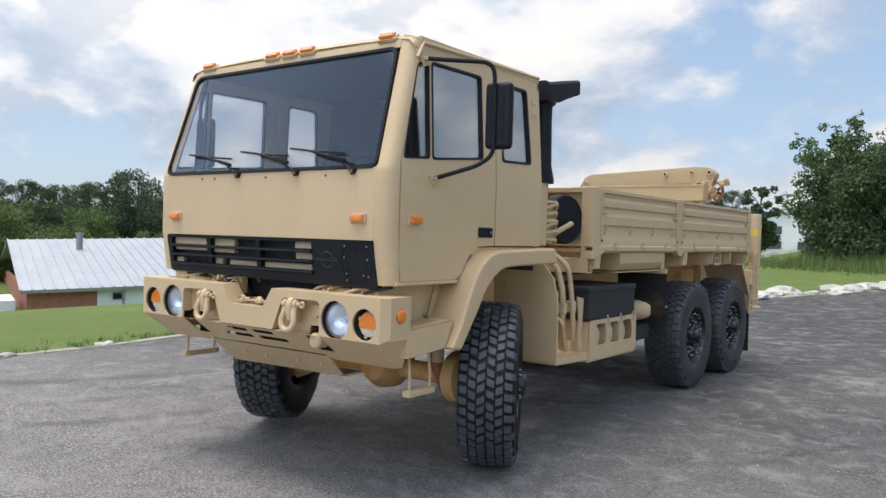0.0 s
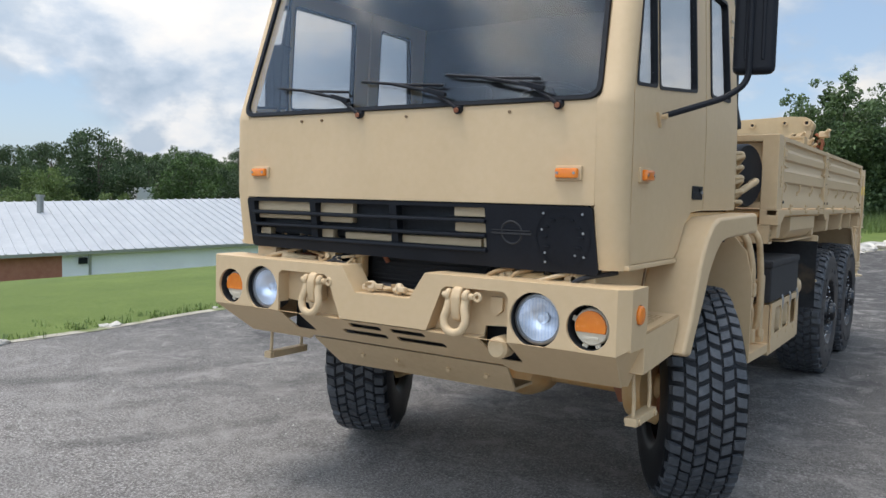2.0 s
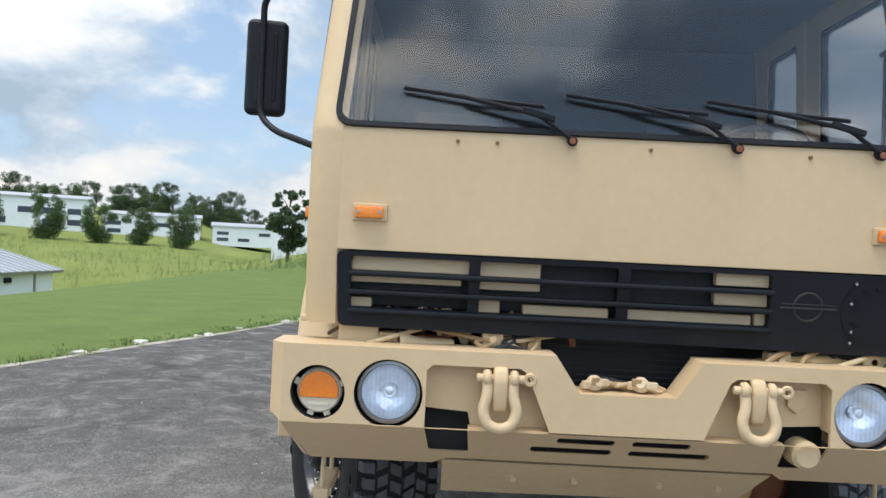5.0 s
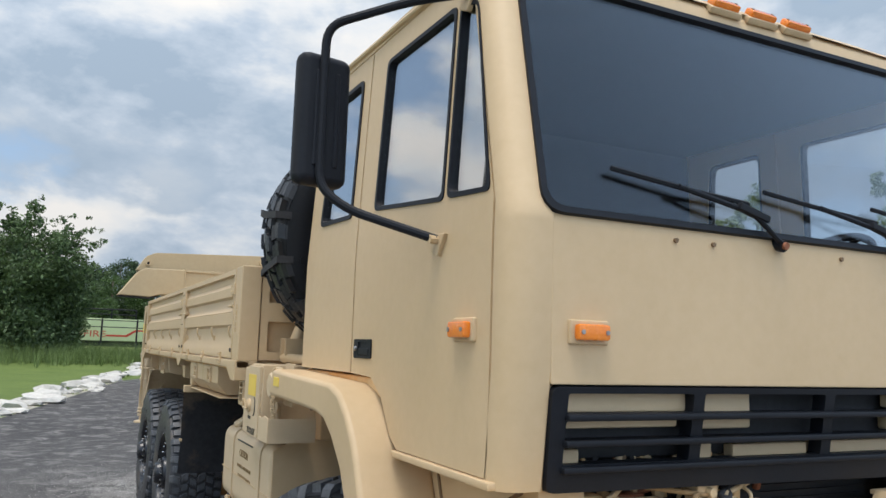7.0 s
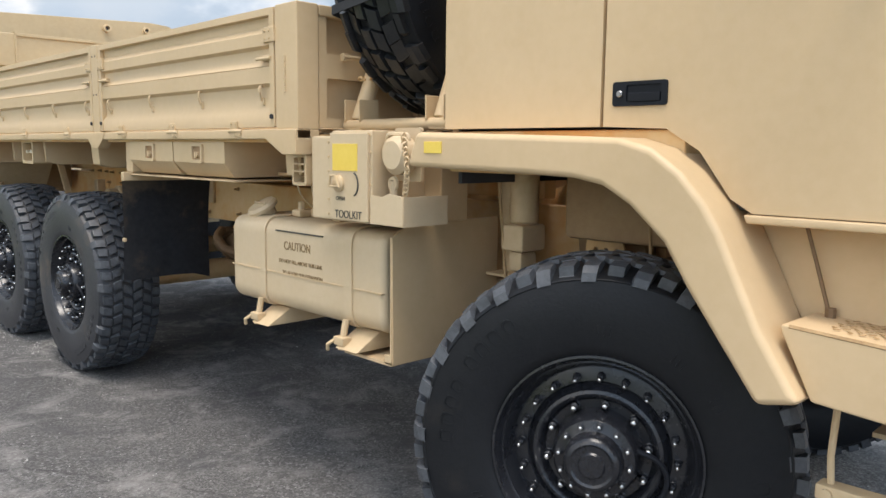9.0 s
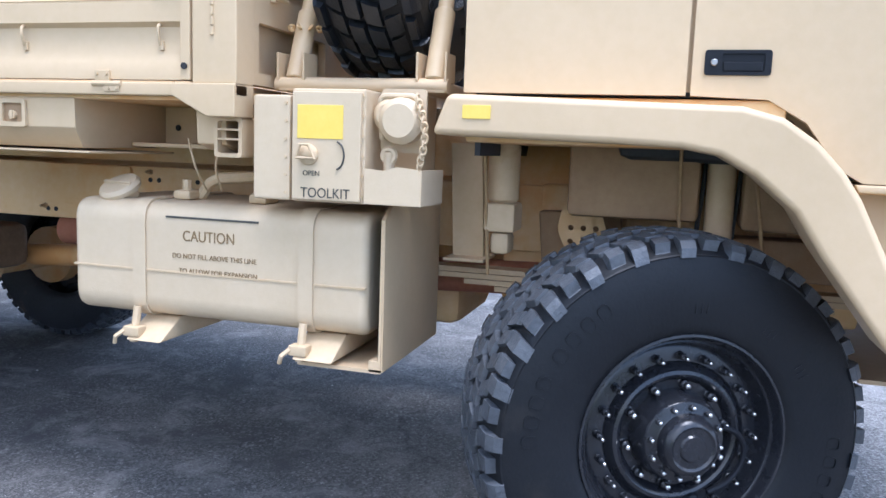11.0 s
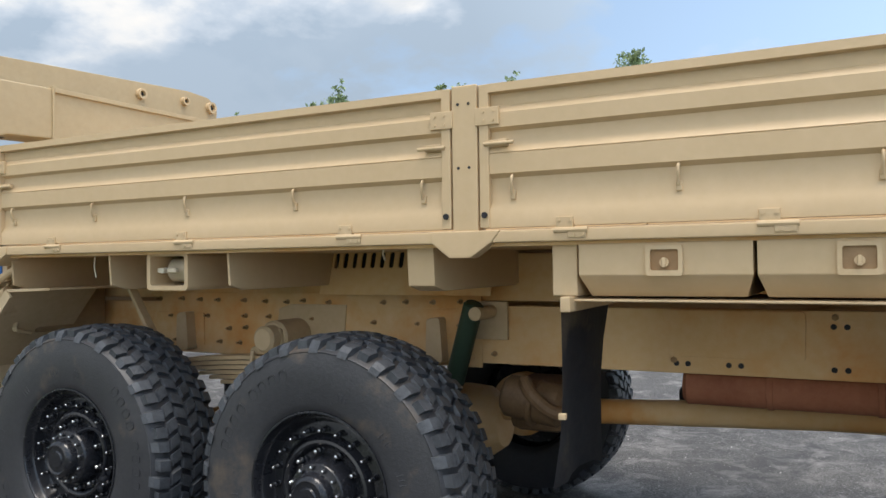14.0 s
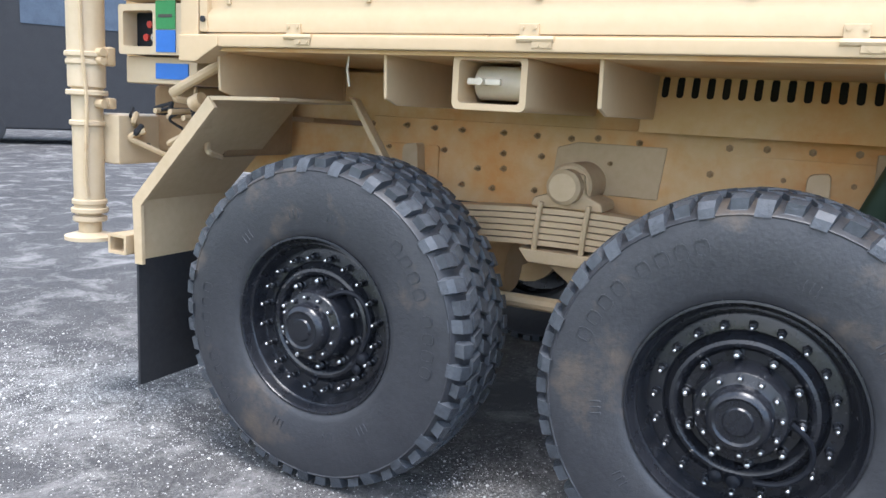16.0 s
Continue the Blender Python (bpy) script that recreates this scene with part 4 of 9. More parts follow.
# front wings and steps
def wing(s):
    mid = CX - s * 0.028
    outer = [(0.585, 0.90), (0.69, 1.06), (0.80, 1.285), (0.846, 1.355), (0.912, 1.427), (1.0, 1.488), (1.10, 1.515), (1.275, 1.52), (1.90, 1.536)]
    inner = [(1.945, 1.418), (1.42, 1.408), (1.25, 1.402), (1.15, 1.385), (1.06, 1.335), (0.955, 1.245), (0.884, 1.135), (0.69, 0.875)]
    bm = B()
    prism(bm, outer + inner, "x", mid + s * 1.04, mid + s * 1.305, 0.02, 3)
    w = part("front_wing", bm, TAN, truck, "tan angular wheel arch")
    # filler under the door and behind the wing leg
    bm = B()
    prism(bm, [(0.16, 1.0), (0.66, 1.0), (0.95, 1.49), (1.0, 1.52), (1.0, 1.535), (0.60, 1.535), (0.60, 1.335), (0.16, 1.335)], "x", mid + s * 0.90, mid + s * 1.045, 0.004)
    part("sill_panel", bm, TAN, w)
    bm = B()
    prism(bm, [(0.20, 0.87), (0.58, 0.90), (0.66, 1.06), (0.66, 1.075), (0.20, 1.045)], "x", mid + s * 0.92, mid + s * 1.255, 0.012)
    st = part("cab_step", bm, TAN, truck, "tan cab step with raised grip marks")
    bm = B()
    k = 0
    for i in range(11):
        for j in range(7):
            y, x = 0.27 + i * 0.028 + (j % 2) * 0.014, 1.07 + j * 0.022
            z = 1.0485 + (y - 0.2) * 0.065
            box(bm, (-0.0085, -0.003, 0), (0.0085, 0.0026, 0.0013), m=Matrix.Translation((mid + s * x, y, z)) @ Matrix.Rotation(radians(45 if (i + j) % 2 else -45), 4, "Z"))
    part("grip_pattern", bm, STUD, st, "worn brown grip marks")
    # hanging lower step
    bm = B()
    x0, z0 = (1.10, 0.64) if s < 0 else (1.17, 0.635)
    y0, y1 = (0.29, 0.60) if s < 0 else (0.30, 0.56)
    box(bm, (mid + s * x0 - 0.028, y0, z0 - 0.02), (mid + s * x0 + 0.028, y1, z0 + 0.02), 0.006)
    part("hanging_step", bm, TAN_WORN, truck, "tan stirrup step hung on two cables")
    for yy in (y0 + 0.03, y1 - 0.03):
        bm = B()
        tube(bm, [(mid + s * x0, yy, z0), (mid + s * x0, yy + 0.006, z0 + 0.09), (mid + s * (x0 - 0.01), yy, 0.89)], 0.009, 8)
        rod(bm, (mid + s * x0 - 0.036, yy, z0), (mid + s * x0 + 0.036, yy, z0), 0.014, 8)
        part("step_cable", bm, TAN_WORN, truck)
    bm = B()
    tube(bm, [(mid + s * 1.07, 0.615, 1.08), (mid + s * 1.075, 0.65, 1.2), (mid + s * 1.08, 0.69, 1.33)], 0.005, 6)
    rod(bm, (mid + s * 1.07, 0.612, 1.062), (mid + s * 1.07, 0.612, 1.095), 0.014, 8)
    part("wing_stay", bm, BOLT, truck, "browned stay behind the step")
    bm = B(); rod(bm, (mid + s * 1.250, 0.22, 1.043), (mid + s * 1.250, 0.64, 1.070), 0.006, 6); part("worn_edge", bm, STUD, st, "step edge worn to brown steel")
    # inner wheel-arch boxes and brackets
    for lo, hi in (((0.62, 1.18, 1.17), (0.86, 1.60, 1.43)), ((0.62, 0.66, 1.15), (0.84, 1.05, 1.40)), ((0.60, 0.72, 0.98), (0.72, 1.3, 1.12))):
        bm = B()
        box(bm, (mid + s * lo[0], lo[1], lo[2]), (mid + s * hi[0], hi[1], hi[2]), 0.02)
        part("arch_box", bm, MUD_SHADE, truck, "browned tan box inside the wheel arch")
    bm = B()
    rod(bm, (mid + s * 0.80, 1.115, 0.7), (mid + s * 0.80, 1.115, 1.40), 0.045, 16, 0.005)
    part("shock_absorber", bm, TAN_WORN, truck)
    for ya, za, yb, zb in ((1.245, 1.40, 1.23, 0.95), (1.03, 1.40, 0.96, 0.95), (1.88, 1.42, 1.86, 0.95)):
        bm = B(); rod(bm, (mid + s * 0.90, ya, za), (mid + s * 0.86, yb, zb), 0.006, 8); part("stay_rod", bm, STUD, truck, "thin browned stay in the wheel arch")
    bm = B(); prism(bm, [(1.42, 0.96), (1.72, 0.96), (1.74, 1.16), (1.44, 1.17)], "x", mid + s * 0.50, mid + s * 0.58, 0.01); part("arch_bracket", bm, MUD_SHADE, truck, "browned bracket behind the wheel")
    bm = B(); tube(bm, [(mid + s * 0.70, 0.84, 1.10), (mid + s * 0.74, 0.80, 1.13), (mid + s * 0.74, 0.74, 1.13), (mid + s * 0.74, 0.73, 1.10), (mid + s * 0.74, 0.80, 1.095)], 0.006, 6, 0.02); part("wire_clip", bm, STUD, truck)
    for y in (1.05, 1.16):
        bm = B()
        tube(bm, [(mid + s * 0.78, y, 1.40), (mid + s * 0.80, y + 0.02, 1.15), (mid + s * 0.77, y + 0.03, 0.9)], 0.008, 6)
        part("brake_line", bm, BLACK_SOFT, truck)


for s in (-1, 1):
    wing(s)

# ---- grille: black frame, bars, blank panel with a round access cover ----
bm = B()
GX0, GX1, GZ0, GZ1 = -1.026, 1.022, 1.275, 1.562
def gy(v):
    return 0.086 + (1.56 - v) * 0.15
def gp(u, v, d):
    return Vector((CX + u, gy(v) + d, v))
opens = []
for x0, x1 in ((-0.975, -0.558), (-0.518, -0.032), (0.01, 0.508)):
    for z0, z1 in ((1.495, 1.545), (1.428, 1.475), (1.365, 1.41)):
        opens.append(rounded(x0, x1, z0, z1, 0.006, 2))
sheet(bm, round_corners([(GX0 + 0.01, GZ0 + 0.02), (GX1 + 0.02, GZ0), (GX1, GZ1), (GX0, GZ1)], 0.025), opens, gp, 0.045)
grille = part("grille", bm, BLACK, truck, "black slatted grille with a blank end panel")
for z in (1.485, 1.419, 1.352):
    bm = B(); box(bm, (CX - 0.98, gy(z) - 0.02, z - 0.009), (CX + 0.513, gy(z) + 0.01, z + 0.009), 0.006)
    part("grille_bar", bm, BLACK, grille)
bm = B()
lathe(bm, [(0.125, 0), (0.127, 0.003), (0.122, 0.003)], aim((CX + 0.885, gy(1.43), 1.43), (0, -1, -0.15)), 40)
for i in range(9):
    a = radians(-30 + i * 30)
    box(bm, (-0.012, -0.003, 0), (0.012, 0.003, 0.006), m=aim((CX + 0.885 + 0.085 * math.cos(a), gy(1.43 + 0.085 * math.sin(a)) - 0.001, 1.43 + 0.085 * math.sin(a)), (0, -1, -0.15)))
part("access_cover", bm, BLACK, grille, "round embossed cover on the black panel")
bm = B()
lathe(bm, [(0.045, 0), (0.05, 0.004), (0.055, 0)], aim((CX + 0.64, gy(1.44), 1.44), (0, -1, -0.15)), 24)
box(bm, (CX + 0.54, gy(1.436) - 0.006, 1.432), (CX + 0.74, gy(1.436) + 0.002, 1.441))
box(bm, (CX + 0.545, gy(1.45) - 0.006, 1.447), (CX + 0.735, gy(1.45) + 0.002, 1.452))
part("emblem", bm, BLACK_SOFT, grille, "plain round emblem moulded in black")
for x, z in ((0.80, 1.53), (0.98, 1.53), (0.79, 1.46), (0.98, 1.45), (0.80, 1.36), (0.94, 1.355), (0.98, 1.35), (0.80, 1.32)):
    bm = B(); rod(bm, (CX + x, gy(z) - 0.004, z), (CX + x, gy(z) + 0.004, z), 0.0055, 8)
    part("panel_screw", bm, STEEL_DULL, grille, "dull steel screw")
# what shows behind the grille: radiator, tan pipes and clutter
rng = random.Random(31)
for i in range(9):
    x0 = CX - 0.96 + i * 0.085 + rng.uniform(-0.02, 0.02)
    bm = B(); tube(bm, [(x0, 0.26, 1.50), (x0 + rng.uniform(-.06, .06), 0.20 + rng.uniform(0, .05), 1.41), (x0 + rng.uniform(-.1, .1), 0.21, 1.33), (x0 + rng.uniform(-.12, .12), 0.25, 1.25)], rng.uniform(0.006, 0.014), 8, 0.03)
    part("hose", bm, (BOLT, TAN_DUSTY, RUST)[i % 3], truck, "browned hose behind the grille")
for x0, x1, z in ((-0.93, -0.60, 1.315), (-0.45, -0.05, 1.335), (0.05, 0.47, 1.33)):
    bm = B(); tube(bm, [(CX + x0, 0.215, z), (CX + (x0 + x1) / 2, 0.205, z + 0.02), (CX + x1, 0.215, z - 0.01)], 0.02, 10, 0.05)
    part("grille_pipe", bm, TAN_TANK, truck, "tan pipe behind the grille")
bm = B()
box(bm, (CX - 0.30, 0.30, 1.0), (CX + 0.42, 0.34, 1.58))
radiator = part("radiator", bm, BLACK_SOFT, truck, "black radiator core")
fin = None
for i in range(26):
    if fin is None:
        bm = B(); box(bm, (CX - 0.29, 0.285, 1.0), (CX + 0.41, 0.2995, 1.007)); fin = part("fin", bm, BLACK_SOFT, radiator)
    else:
        repeat(fin, Matrix.Translation((0, 0, i * 0.022)), radiator)
# black panel added to stand for the shaded depth behind the grille
bm = B(); box(bm, (CX - 0.88, 0.42, 0.95), (CX + 0.88, 0.45, 1.29)); box(bm, (CX - 1.0, 0.42, 1.325), (CX + 1.0, 0.45, 1.56)); part("front_bulkhead", bm, BLACK_SOFT, truck, "black panel added as the dark depth behind the grille")
for x0, x1, z0, z1 in ((-0.985, -0.55, 1.494, 1.55), (-0.985, -0.58, 1.452, 1.48), (-0.985, -0.90, 1.362, 1.40), (-0.53, -0.30, 1.445, 1.55), (-0.53, -0.44, 1.36, 1.415), (0.32, 0.52, 1.50, 1.55), (0.32, 0.52, 1.43, 1.478), (-0.36, -0.05, 1.362, 1.40), (-0.02, 0.46, 1.36, 1.402), (0.47, 0.52, 1.362, 1.41)):
    bm = B(); box(bm, (CX + x0, gy(z0) + 0.03, z0), (CX + x1, gy(z0) + 0.07, z1), 0.008)
    part("grille_backing", bm, TAN_TANK, truck, "tan bracket behind the grille")
rng = random.Random(5)
for i in range(16):
    x = -0.9 + rng.random() * 0.55
    bm = B()
    tube(bm, [(CX + x, 0.24, 1.24), (CX + x + rng.uniform(-.08, .08), 0.20, 1.36), (CX + x + rng.uniform(-.15, .15), 0.26, 1.47)], rng.uniform(0.006, 0.014), 6, 0.05)
    part("hose", bm, BLACK_SOFT if i % 3 else TAN_WORN, truck, "hose behind the grille")
for i in range(10):
    x = 0.55 + rng.random() * 0.4
    bm = B()
    tube(bm, [(CX + x, 0.2, 1.25), (CX + x + rng.uniform(-.1, .1), 0.15, 1.30), (CX + x + rng.uniform(-.2, .2), 0.25, 1.22)], rng.uniform(0.006, 0.012), 6, 0.05)
    part("hose", bm, BLACK_SOFT, truck, "hose behind the grille")
for x, y0, tip in ((-0.105, 0.055, 0.5), (0.055, 0.06, -0.3)):
    bm = B()
    m_ = Matrix.Translation((CX + x, y0, 1.145)) @ Matrix.Rotation(tip, 4, "Z")
    lathe(bm, [(0, -0.016), (0.026, -0.016), (0.029, -0.008), (0.027, 0.006), (0.018, 0.014), (0.016, 0.022), (0, 0.023)], m_ @ Matrix.Rotation(radians(70), 4, "X"), 18)
    box(bm, (0.012, -0.012, -0.014), (0.058, 0.016, 0.012), 0.006, 2, m_); box(bm, (-0.046, -0.004, -0.02), (-0.016, 0.02, 0.008), 0.006, 2, m_)
    rod(bm, m_ @ Vector((0, 0.01, -0.03)), m_ @ Vector((0, 0.01, 0.0)), 0.012, 10)
    coupling = part("air_coupling", bm, TAN_TANK, truck, "painted air coupling on the bumper's dip")
    bm = B(); box(bm, (-0.03, -0.022, -0.004), (0.004, -0.014, 0.022), 0.003, 1, m_); part("coupling_lug", bm, STUD, coupling)
for i in range(9):
    x0, y0 = CX - 0.15 + rng.random() * 0.14, 0.05 + rng.random() * 0.07
    bm = B()
    tube(bm, [(x0, y0, 1.122 + rng.random() * 0.02), (x0 + 0.05, y0 + rng.uniform(-.03, .03), 1.125 + rng.random() * 0.03), (x0 + 0.11, y0 + rng.uniform(-.03, .03), 1.122 + rng.random() * 0.025), (x0 + 0.17, y0 + 0.03, 1.120)], rng.uniform(0.006, 0.010), 8, 0.03)
    part("air_line", bm, (STUD, TAN_WORN, BLACK_SOFT)[i % 3], truck, "short air line in the bumper's dip")
rng = random.Random(77)
for x0, x1, y, z0, z1, mt_ in ((-0.93, -0.80, 0.17, 1.19, 1.275, TAN_DUSTY), (-0.74, -0.63, 0.20, 1.17, 1.265, RUST), (-0.50, -0.42, 0.14, 1.17, 1.30, TAN_WORN), (-0.36, -0.28, 0.19, 1.16, 1.28, TAN_DUSTY), (0.53, 0.62, 0.16, 1.18, 1.27, TAN_WORN), (0.86, 0.97, 0.18, 1.17, 1.28, TAN)):
    bm = B(); box(bm, (CX + x0, y, z0), (CX + x1, y + 0.06, z1), 0.012)
    rod(bm, (CX + (x0 + x1) / 2, y + 0.01, z1 - 0.03), (CX + (x0 + x1) / 2, y - 0.02, z1 - 0.03), 0.014, 8, 0.002)
    part("front_fitting", bm, mt_, truck, "browned fitting between the grille and the bumper")
for i in range(12):
    x0 = CX + rng.choice((-1, -1, 1)) * rng.uniform(0.32, 0.95)
    bm = B(); tube(bm, [(x0, 0.16, 1.17), (x0 + rng.uniform(-.05, .05), 0.115, 1.22), (x0 + rng.uniform(-.12, .12), 0.13, 1.26), (x0 + rng.uniform(-.2, .2), 0.2, 1.29)], rng.uniform(0.005, 0.011), 8, 0.03)
    part("hose", bm, (STUD, BLACK_SOFT, TAN_WORN)[i % 3], truck, "small hose below the grille")
bm = B(); box(bm, (CX - 0.95, 0.30, 1.05), (CX - 0.45, 0.60, 1.19), 0.03); part("front_bracket", bm, TAN_WORN, truck)
bm = B(); lathe(bm, [(0, 0), (0.022, 0), (0.024, 0.10), (0.03, 0.15), (0.045, 0.19), (0.05, 0.2), (0.04, 0.19), (0.02, 0.15)], aim((CX - 0.60, 0.20, 1.235), (-1, -0.15, 0)), 20); part("horn", bm, TAN_WORN, truck, "tan trumpet horn under the grille")
bm = B(); tube(bm, [(CX + 0.5, 0.22, 1.2), (CX + 0.7, 0.19, 1.24), (CX + 0.95, 0.24, 1.21)], 0.035, 12, 0.08); part("intake_pipe", bm, TAN_DUSTY, truck)
# engine and gearbox between the rails
bm = B()
prism(bm, round_corners([(-0.42, 0.78), (0.42, 0.78), (0.40, 1.30), (0.25, 1.50), (-0.25, 1.50), (-0.40, 1.30)], 0.05, 3), "y", 0.6, 1.9, 0.03)
engine = part("engine", bm, TAN_DUSTY, truck, "dusty engine block under the cab")
for k in range(5):
    bm = B(); box(bm, (-0.46, 0.75 + k * 0.22, 1.0), (-0.40, 0.87 + k * 0.22, 1.26), 0.02); part("engine_rib", bm, TAN_DUSTY, engine)
bm = B()
lathe(bm, [(0, 0), (0.30, 0), (0.32, 0.08), (0.26, 0.3), (0.22, 0.8), (0.12, 0.9), (0, 0.9)], aim((0, 1.88, 1.12), (0, 1, 0)), 20)
part("gearbox", bm, TAN_DUSTY, truck)

# ---- bumper: folded plate with lamp holes, pockets and slots ----
LOWZ = 0.972
def bump(u, v, d):
    """Upper face upright, lower face folded back."""
    return Vector((CX + u, (0.0 if v >= LOWZ else (LOWZ - v) * 1.25) + d, v))
HX, IX, LZ = 0.816, 1.057, 1.081
bm = B()
half = [(0.245, LOWZ), (0.262, LOWZ + 0.004), (0.345, 1.172), (0.368, 1.188), (0.666, 1.188), (0.688, 1.168), (0.688, 1.02), (0.688, LOWZ), (1.18, LOWZ), (1.18, 1.238), (0.252, 1.238), (0.165, 1.112)]
upper = half[1:] + [(-x, z) for x, z in half[:0:-1]]
holes = [ring_pts(s * HX, LZ, 0.118) for s in (-1, 1)] + [ring_pts(s * IX, LZ - 0.006, 0.094) for s in (-1, 1)]
sheet(bm, upper, holes, bump, 0.014)
slots = []
for s in (-1, 1):
    slots.append(rounded(*sorted((s * 0.03, s * 0.23)), 0.931, 0.955, 0.01, 3))
    slots.append(rounded(*sorted((s * 0.03, s * 0.314)), 0.884, 0.909, 0.011, 3))
lower = [(-1.18, LOWZ - 0.0005), (-1.105, 0.80), (-0.66, 0.80), (-0.60, 0.83), (0.57, 0.83), (0.62, 0.80), (1.125, 0.80), (1.18, LOWZ - 0.0005)]
slots += [[(0.540, 0.9705), (0.688, 0.9705), (0.70, 0.865), (0.57, 0.865)], [(-0.688, 0.9705), (-0.540, 0.9705), (-0.530, 0.868), (-0.672, 0.868)]]
lower_bm = B()
sheet(lower_bm, lower, slots, bump, 0.014)
# top shelf, folded ends, pocket floors
ends = []
for s in (-1, 1):
    bm_end = B()
    prism(bm_end, [(CX + s * 0.2495, 0.001), (CX + s * 1.1805, 0.001), (CX + s * 1.226, 0.0455), (CX + s * 1.225, 0.225), (CX + s * 0.252, 0.16)], "z", 1.226, 1.2405, 0.002)
    sheet(bm_end, [(0.045, 0.988), (0.225, 0.988), (0.225, 1.2375), (0.045, 1.2375)], [ring_pts(0.135, 1.13, 0.043, 20)], lambda u, v, d: Vector((CX + s * (1.225 - d), u, v)), 0.014)
    t = B()
    a = [t.verts.new(p) for p in ((CX + s * 1.18, 0.0, 1.2375), (CX + s * 1.18, 0.0, LOWZ), (CX + s * 1.225, 0.045, 1.0), (CX + s * 1.225, 0.045, 1.2375))]
    b = [t.verts.new(p) for p in ((CX + s * 1.115, 0.231, 0.80), (CX + s * 1.14, 0.26, 0.80), (CX + s * 1.225, 0.225, 1.0))]
    t.faces.new(a)
    t.faces.new((a[1], b[0], b[1], b[2])); t.faces.new((a[1], b[2], a[2]))
    join(bm_end, t)
    prism(bm_end, [(s * 0.163 + CX, 1.113), (s * 0.25 + CX, 1.2405), (s * 0.258 + CX, 1.226), (s * 0.173 + CX, 1.10)], "y", 0.001, 0.14)
    ends.append(bm_end)
dip_bm = B()
prism(dip_bm, [(CX - 0.17, 1.10), (CX + 0.17, 1.10), (CX + 0.164, 1.1142), (CX - 0.164, 1.1142)], "y", 0.0015, 0.16)
bumper = part("front_bumper", bm, TAN, truck, "heavy folded tan steel bumper with lamp holes and tow shackles")
part("lower_plate", lower_bm, TAN, bumper)
part("dip_floor", dip_bm, TAN, bumper)
for e_ in ends:
    part("bumper_end", e_, TAN, bumper)
for s in (-1, 1):
    bm = B()
    prism(bm, [(CX + s * 0.25, 0.976), (CX + s * 0.335, 1.18), (CX + s * 0.36, 1.196), (CX + s * 0.70, 1.196), (CX + s * 0.70, 1.03), (CX + s * 0.54, 1.02), (CX + s * 0.53, 0.976)], "y", 0.075, 0.085)
    box(bm, (min(CX + s * 0.262, CX + s * 0.538), 0.0145, 0.9665), (max(CX + s * 0.262, CX + s * 0.538), 0.0745, 0.9755))
    bays = part("shackle_pocket", bm, TAN, bumper)
    lip = [(0.688, 1.02), (0.688, 1.168), (0.666, 1.188), (0.368, 1.188), (0.345, 1.172), (0.264, 0.98)]
    for (xa, za), (xb, zb) in zip(lip, lip[1:]):
        n_ = Vector((zb - za, 0, xa - xb)).normalized() * 0.006
        if s > 0:
            n_.x = -n_.x
        n_ = -n_ if (n_.x * s * ((xa + xb) / 2 - 0.5) + n_.z * ((za + zb) / 2 - 1.09)) < 0 else n_
        bm = B()
        prism(bm, [(CX + s * xa, za), (CX + s * xb, zb), (CX + s * xb + n_.x, zb + n_.z), (CX + s * xa + n_.x, za + n_.z)], "y", 0.0145, 0.0745)
        part("pocket_wall", bm, TAN, bays)
    tx = s * 0.436
    bm = B()
    prism(bm, [(0.085, 1.05), (0.02, 1.03), (-0.018, 1.045), (-0.030, 1.09), (-0.032, 1.15), (-0.018, 1.185), (0.015, 1.198), (0.085, 1.19)], "x", CX + tx - 0.025, CX + tx + 0.025, 0.012, 3)
    part("tow_lug", bm, TAN, bumper, "stout rounded tan tow lug")
    bm = B()
    for k in (-0.046, 0.046):
        rod(bm, (CX + tx + k - 0.014, 0.0, 1.152), (CX + tx + k + 0.014, 0.0, 1.152), 0.030, 18, 0.007)
    rod(bm, (CX + tx - 0.082, 0.0, 1.152), (CX + tx + 0.082, 0.0, 1.152), 0.015, 12, 0.003)
    lathe(bm, [(0.016 + 0.008 * math.cos(a), 0.008 * math.sin(a)) for a in [i * math.pi / 3 for i in range(6)]], aim((CX + tx + 0.10, 0.0, 1.152), (0, -1, 0)), 16, True)
    tube(bm, [(CX + tx - 0.044, 0.0, 1.15), (CX + tx - 0.042, -0.016, 1.10), (CX + tx - 0.060, -0.026, 1.045), (CX + tx - 0.042, -0.032, 1.0), (CX + tx, -0.034, 0.985), (CX + tx + 0.042, -0.032, 1.0), (CX + tx + 0.060, -0.026, 1.045), (CX + tx + 0.042, -0.016, 1.10), (CX + tx + 0.044, 0.0, 1.15)], 0.019, 14, 0.03)
    part("tow_shackle", bm, TAN_WORN, bumper, "painted tow shackle")
    # lamps
    m = aim((CX + s * HX, 0.045, LZ), (0, -1, 0))
    bm = B(); lathe(bm, [(0.112, -0.06), (0.112, 0.0), (0.108, 0.012), (0.098, 0.014), (0.094, 0.0)], m, 36)
    hl = part("headlamp", bm, STEEL_DULL, bumper, "round sealed-beam headlamp in a steel ring")
    bm = B(); lathe(bm, [(0.094, 0.002), (0.085, -0.025), (0.06, -0.05), (0.03, -0.062), (0.0, -0.065)], m, 36)
    part("reflector", bm, REFLECTOR, hl)
    bm = B(); lathe(bm, [(0.022, -0.06), (0.024, -0.035), (0.016, -0.022), (0, -0.018)], m, 16)
    part("bulb", bm, REFLECTOR, hl)
